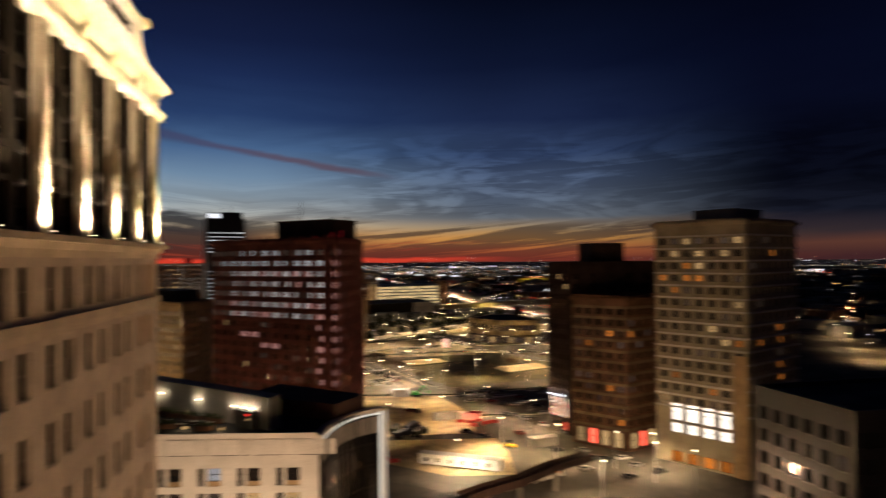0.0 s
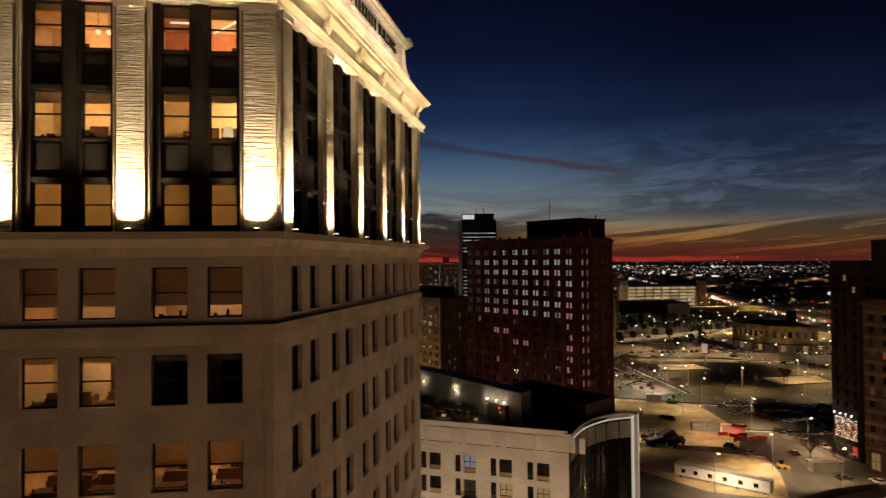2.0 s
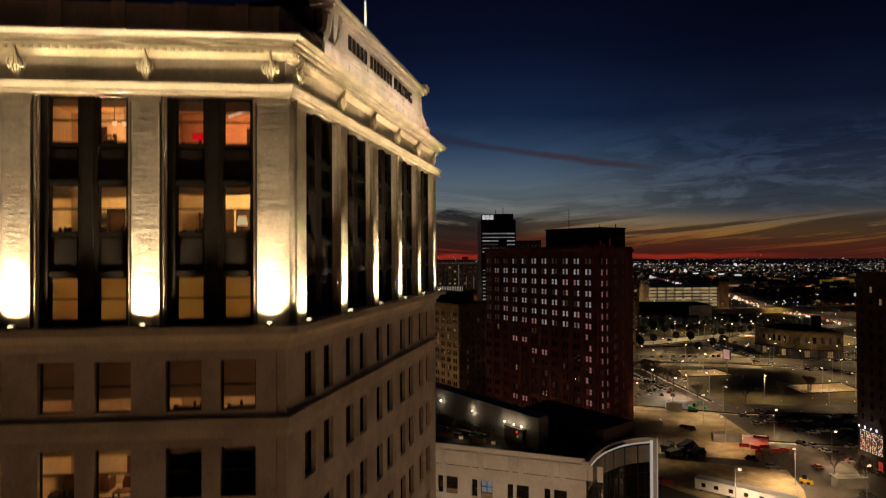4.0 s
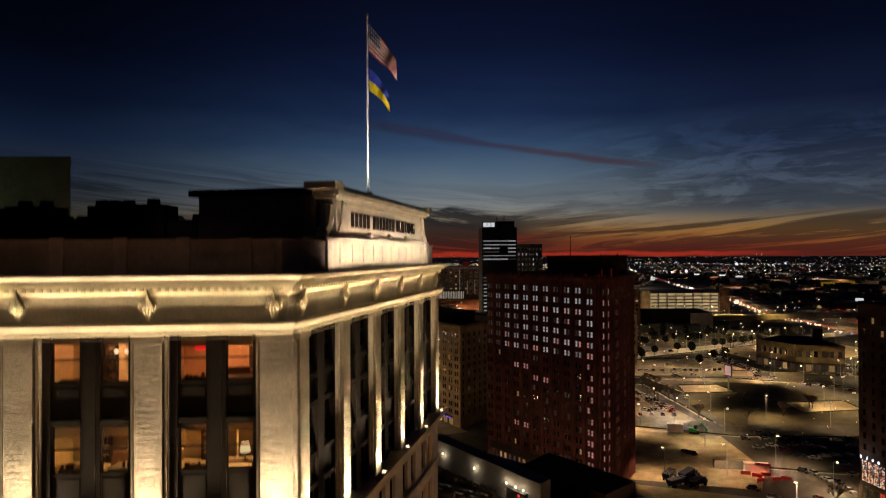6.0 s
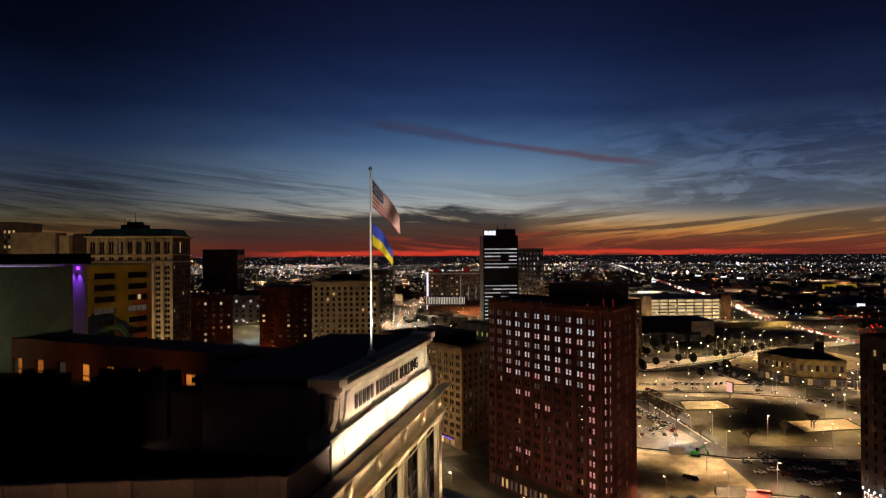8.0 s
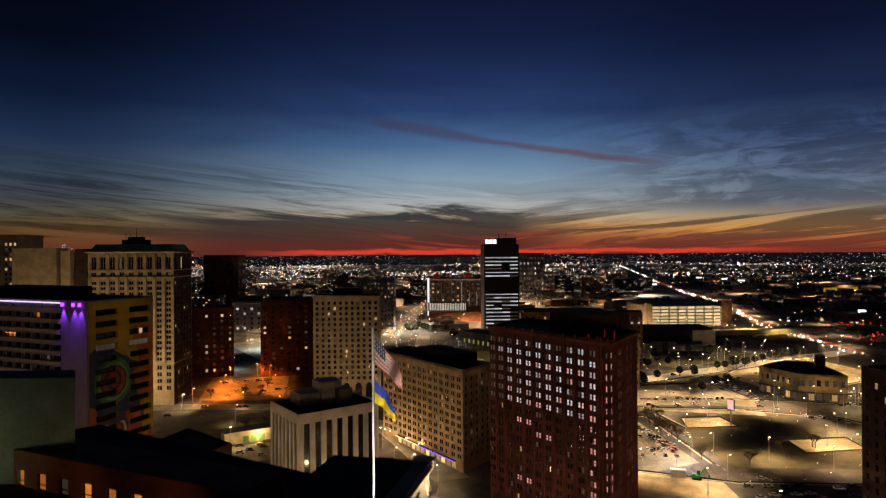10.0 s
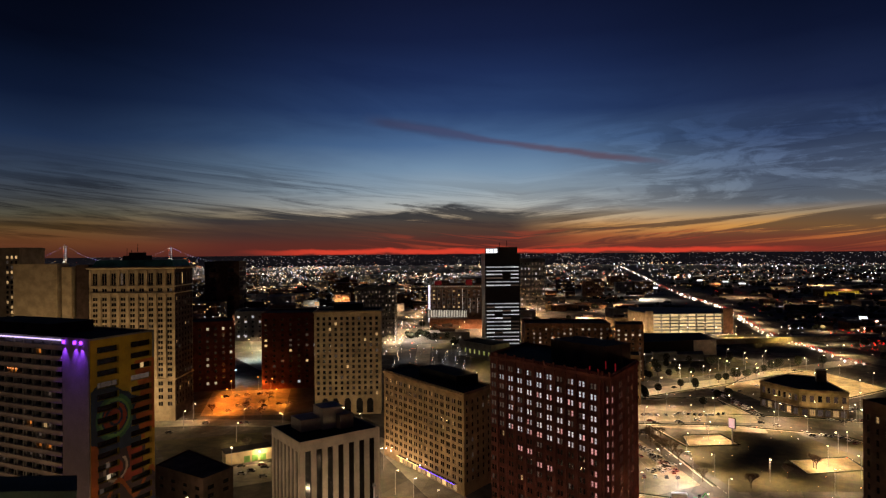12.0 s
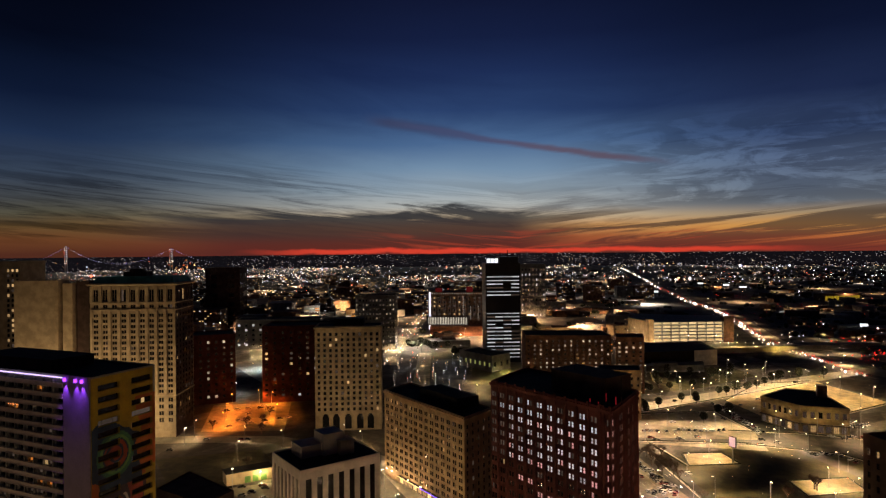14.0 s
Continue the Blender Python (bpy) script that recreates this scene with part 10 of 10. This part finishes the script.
def site():
    u, d = unit((-8.5, 201.5), (15.5, 193.0))
    n = (u[1], -u[0])
    cab = thing("site_trailer", "long white site office trailer", "trailer", (3.5, 197.2, 0))
    g = Geo()
    g.slab((-8.5, 201.5), u, n, 0, d, -3.6, 0, 0.6, 3.4)
    part("body", g, WHITE_PAINT, cab)
    g = Geo()
    g.slab((-8.5, 201.5), u, n, -0.2, d + 0.2, -3.8, 0.2, 3.4, 3.65)
    part("roof", g, WHITE_PAINT, cab)
    for a in (2.5, 6, 10, 14, 18, 22):
        put_window(cab, (-8.5, 201.5), u, n, a, 0.04, 1.5, window_mesh(1.2, 1.1, DARK_GLASS, DARK_METAL, (2, 1)))
    g = Geo()
    for a in (1.5, 9, 17, d - 1.5):
        g.slab((-8.5, 201.5), u, n, a - 0.2, a + 0.2, -3.2, -0.4, 0.05, 0.6)
    part("support", g, DARK_METAL, cab)

    def crate(name, label, x, y, a, l, w, h, mat, roof=None):
        t = thing(name, label, "container", (x, y, 0.06))
        g = Geo()
        g.box(-l / 2, l / 2, -w / 2, w / 2, 0, h)
        k = -l / 2 + 0.3
        while k < l / 2 - 0.2:
            g.box(k, k + 0.12, -w / 2 - 0.04, -w / 2, 0.1, h - 0.1)
            k += 0.35
        b = part("body", g, mat, t, at=(0, 0, 0))
        g = Geo()
        g.box(-l / 2 - 0.05, l / 2 + 0.05, -w / 2 - 0.05, w / 2 + 0.05, h, h + 0.12)
        part("roof", g, roof or mat, t, at=(0, 0, 0))
        t.rotation_euler.z = radians(a)
    crate("container", "grey ribbed site container", 0.5, 258.5, 15, 11.0, 2.6, 2.8, GREY_PANEL)
    crate("container", "cream ribbed site container", 9.0, 258.0, 10, 8.0, 2.6, 2.8, WHITE_PAINT)
    crate("container", "white box van body", -21.0, 302.0, 8, 6.5, 2.6, 3.2, WHITE_PAINT)
    crate("container", "grey site hut with a pale roof", 32.5, 221.0, 25, 9.0, 3.0, 3.0, GREY_PANEL, WHITE_PAINT)
    def truck(label, x, y, a, mat, tipped=0.0):
        t = thing("dump_truck", label, "truck", (x, y, 0.06))
        g = Geo()
        g.box(-3.6, 3.4, -0.45, 0.45, 0.75, 1.05)
        part("chassis", g, DARK_METAL, t, at=(0, 0, 0))
        g = Geo()
        g.hexa([(1.7, -1.2, 0.8), (3.5, -1.2, 0.8), (3.5, 1.2, 0.8), (1.7, 1.2, 0.8), (1.7, -1.1, 2.9), (3.0, -1.1, 2.9), (3.0, 1.1, 2.9), (1.7, 1.1, 2.9)])
        g.box(3.5, 4.3, -1.0, 1.0, 0.8, 1.7)
        part("cab", g, mat, t, at=(0, 0, 0))
        g = Geo()
        g.hexa([(2.9, -1.0, 1.9), (3.30, -1.0, 1.9), (3.30, 1.0, 1.9), (2.9, 1.0, 1.9), (2.9, -1.0, 2.7), (3.07, -1.0, 2.7), (3.07, 1.0, 2.7), (2.9, 1.0, 2.7)])
        part("windscreen", g, DARK_GLASS, t, at=(0, 0, 0))
        g = Geo()
        h = 1.15 + tipped
        g.hexa([(-3.8, -1.2, 1.15), (1.5, -1.2, h), (1.5, 1.2, h), (-3.8, 1.2, 1.15), (-4.1, -1.35, 2.6), (1.5, -1.35, h + 1.6), (1.5, 1.35, h + 1.6), (-4.1, 1.35, 2.6)])
        for k in range(5):
            xx = -3.3 + 1.1 * k
            g.box(xx, xx + 0.15, -1.42, -1.3, 1.3 + tipped * (xx + 3.8) / 5.3, 2.7 + tipped * (xx + 3.8) / 5.3)
        part("tipper_body", g, mat, t, at=(0, 0, 0))
        for sx in (-2.9, -1.8, 2.7):
            for sy in (-1.0, 1.0):
                g = Geo()
                g.tube((sx, sy - 0.2, 0.52), (sx, sy + 0.2, 0.52), 0.52, 0.52, 12)
                part("wheel", g, RUBBER, t, at=(0, 0, 0))
        t.rotation_euler.z = radians(a)

    truck("dark parked dump truck with a ribbed body", -9.2, 234.0, 62, PAINTS[0], 0.5)
    truck("dark parked dump truck with a raised body", -12.4, 240.5, 55, PAINT_SITE, 1.0)
    truck("dark parked dump truck with a ribbed body", -18.5, 238.5, 75, PAINTS[0])
    truck("dark blue truck at the site", -15.5, 232.0, 50, PAINT_SITE)
    # green excavator
    e = thing("excavator", "green excavator with a folded arm", "excavator", (-13.4, 301.8, 0.06))
    g = Geo()
    for s in (-1.0, 1.0):
        g.box(-1.9, 1.9, s - 0.3, s + 0.3, 0.05, 0.85)
    part("track", g, RUBBER, e, at=(0, 0, 0))
    g = Geo()
    g.box(-1.9, 1.2, -1.2, 1.2, 0.95, 2.0)
    g.box(-1.9, -0.4, -1.2, 1.2, 2.0, 2.4)
    part("body", g, GREEN_PAINT, e, at=(0, 0, 0))
    g = Geo()
    g.box(0.0, 1.2, 0.1, 1.2, 2.0, 3.3)
    part("cab", g, DARK_GLASS, e, at=(0, 0, 0))
    g = Geo()
    g.tube((1.0, -0.3, 1.8), (3.0, -0.3, 5.0), 0.25, 0.2, 6)
    g.tube((3.0, -0.3, 5.0), (5.0, -0.3, 2.6), 0.2, 0.15, 6)
    g.box(4.6, 5.4, -0.8, 0.2, 1.6, 2.6)
    part("arm", g, GREEN_PAINT, e, at=(0, 0, 0))
    # red barrier panels and red-lit machines
    for i, (x, y, a) in enumerate([(5.5, 252, 10), (9, 250.5, -20), (12, 253, 15), (15, 249, 30), (18, 251, -10), (10, 246, 40), (-19, 205, 10), (-16, 203, 20)]):
        g = Geo()
        g.box(-1.6, 1.6, -0.06, 0.06, 0.3, 1.5)
        for s in (-1.3, 1.3):
            g.box(s - 0.05, s + 0.05, -0.4, 0.4, 0, 0.3)
        ob = solo("barrier", g, [RED_PAINT], "red plastic site barrier", "barrier", group="site barriers", at=(x, y, 0.06))
        ob.rotation_euler.z = radians(a)
    lamp = bpy.data.lights.new("red_work_light", "POINT")
    lamp.energy, lamp.color, lamp.shadow_soft_size = 2250.0, (1.0, 0.06, 0.04), 0.3
    ob = new("red_work_light", lamp)
    ob.location = (11, 255, 4)
    g = Geo()
    g.box(-2.5, 2.5, -0.3, 0.3, 0, 0.7)
    solo("light_bar", g, [RED_DUSK], "glowing red light bar of a parked machine", "lamp", at=(11, 256.2, 2.9))
    # yellow loader
    e = thing("loader", "small yellow wheeled site loader", "loader", (21.0, 219.5, 0.02))
    g = Geo()
    g.box(-1.4, 0.8, -0.8, 0.8, 0.5, 1.4)
    g.box(0.8, 2.0, -0.9, 0.9, 0.2, 0.9)
    part("body", g, YELLOW_PLANT, e, at=(0, 0, 0))
    g = Geo()
    g.box(-0.8, 0.4, -0.6, 0.6, 1.4, 2.3)
    part("cab", g, DARK_GLASS, e, at=(0, 0, 0))
    for sx in (-1.0, 0.7):
        for sy in (-0.9, 0.9):
            g = Geo()
            g.tube((sx, sy - 0.12, 0.45), (sx, sy + 0.12, 0.45), 0.45, 0.45, 10)
            part("wheel", g, RUBBER, e, at=(0, 0, 0))
    # billboard over the car park
    b = thing("billboard", "lit roadside billboard on a steel post", "billboard", (0.4, 402.0, 0.05))
    g = Geo()
    g.tube((0, 0, 0), (0, 0, 9.0), 0.4, 0.35, 10)
    part("post", g, STEEL, b, at=(0, 0, 0))
    g = Geo()
    g.box(-2.2, 2.2, -0.4, 0.4, 8.5, 14.5)
    part("case", g, BRICK_DARK, b, at=(0, 0, 0))
    g = Geo()
    g.box(-2.0, 2.0, -0.46, -0.41, 8.8, 14.2)
    part("panel", g, BOARD, b, "glowing pale pink panel", at=(0, 0, 0))
    b.rotation_euler.z = radians(-38)


def station_and_bus():
    """A dark station roof, built as a raised deck on round columns, and a bus waiting behind it."""
    line = [(4, 155), (10, 160.5), (18.3, 166.4), (29.2, 178.2), (39.7, 186.3)]
    b = thing("elevated_track", "dark curved station roof built as a deck on round columns", "track", (27, 178, 0))
    for p, q in zip(line, line[1:]):
        u, d = unit(p, q)
        n = (u[1], -u[0])
        g = Geo()
        g.slab(p, u, n, -0.15, d + 0.15, -1.9, 1.9, 5.9, 7.0)
        part("deck", g, BRICK_DARK, b)
        for side in (-1.9, 1.7):
            g = Geo()
            g.slab(p, u, n, -0.1, d + 0.1, side, side + 0.2, 7.0, 7.8)
            part("side_wall", g, BRICK_DARK, b)
        g = Geo()
        g.tube((*p, 0), (*p, 5.9), 0.6, 0.6, 12)
        part("column", g, GREY_PANEL, b)
    bus = thing("bus", "long pale city bus with lit windows at the kerb", "bus", (27.5, 187.0, 0.09))
    g = Geo()
    g.hexa([(-6.2, -1.25, 0.4), (6.1, -1.25, 0.4), (6.1, 1.25, 0.4), (-6.2, 1.25, 0.4), (-6.2, -1.2, 3.0), (5.9, -1.2, 3.0), (5.9, 1.2, 3.0), (-6.2, 1.2, 3.0)])
    g.box(-4.0, 1.5, -0.8, 0.8, 3.0, 3.3)
    part("body", g, WHITE_PAINT, bus, at=(0, 0, 0))
    for side in (-1.27, 1.27):
        for k in range(6):
            g = Geo()
            g.box(-5.6 + 1.85 * k, -4.0 + 1.85 * k, side - 0.03, side + 0.03, 1.5, 2.6)
            part("side_window", g, LIT_AMBER if k % 3 else LIT_WARM, bus, at=(0, 0, 0))
    g = Geo()
    g.box(6.0, 6.08, -1.1, 1.1, 1.2, 2.8)
    part("windscreen", g, DARK_GLASS, bus, at=(0, 0, 0))
    for sx in (-3.6, 3.9):
        for sy in (-1.1, 1.1):
            g = Geo()
            g.tube((sx, sy - 0.16, 0.48), (sx, sy + 0.16, 0.48), 0.48, 0.48, 12)
            part("wheel", g, RUBBER, bus, at=(0, 0, 0))
    for sy in (-0.9, 0.9):
        g = Geo()
        g.box(-6.26, -6.18, sy - 0.15, sy + 0.15, 0.9, 1.3)
        part("tail_lamp", g, RED_NEON, bus, at=(0, 0, 0))
    bus.rotation_euler.z = radians(35)


station_and_bus()
GREEN_PAINT = surface("green_machine_paint", (0.03, 0.30, 0.05, 1), 0.5, 1, 0.15, 0.05)
PAINT_SITE = surface("dark_blue_truck_paint", (0.012, 0.016, 0.035, 1), 0.5, 1.0, 0.2, 0.1)
RED_PAINT = surface("red_barrier_plastic", (0.34, 0.035, 0.03, 1), 0.5, 1, 0.15, 0.05)
YELLOW_PLANT = surface("yellow_machine_paint", (0.60, 0.38, 0.03, 1), 0.5, 1, 0.15, 0.05)
BOARD = glow("billboard_face", lin(255, 205, 195), 0.9, 0.4, 0.4)
site()
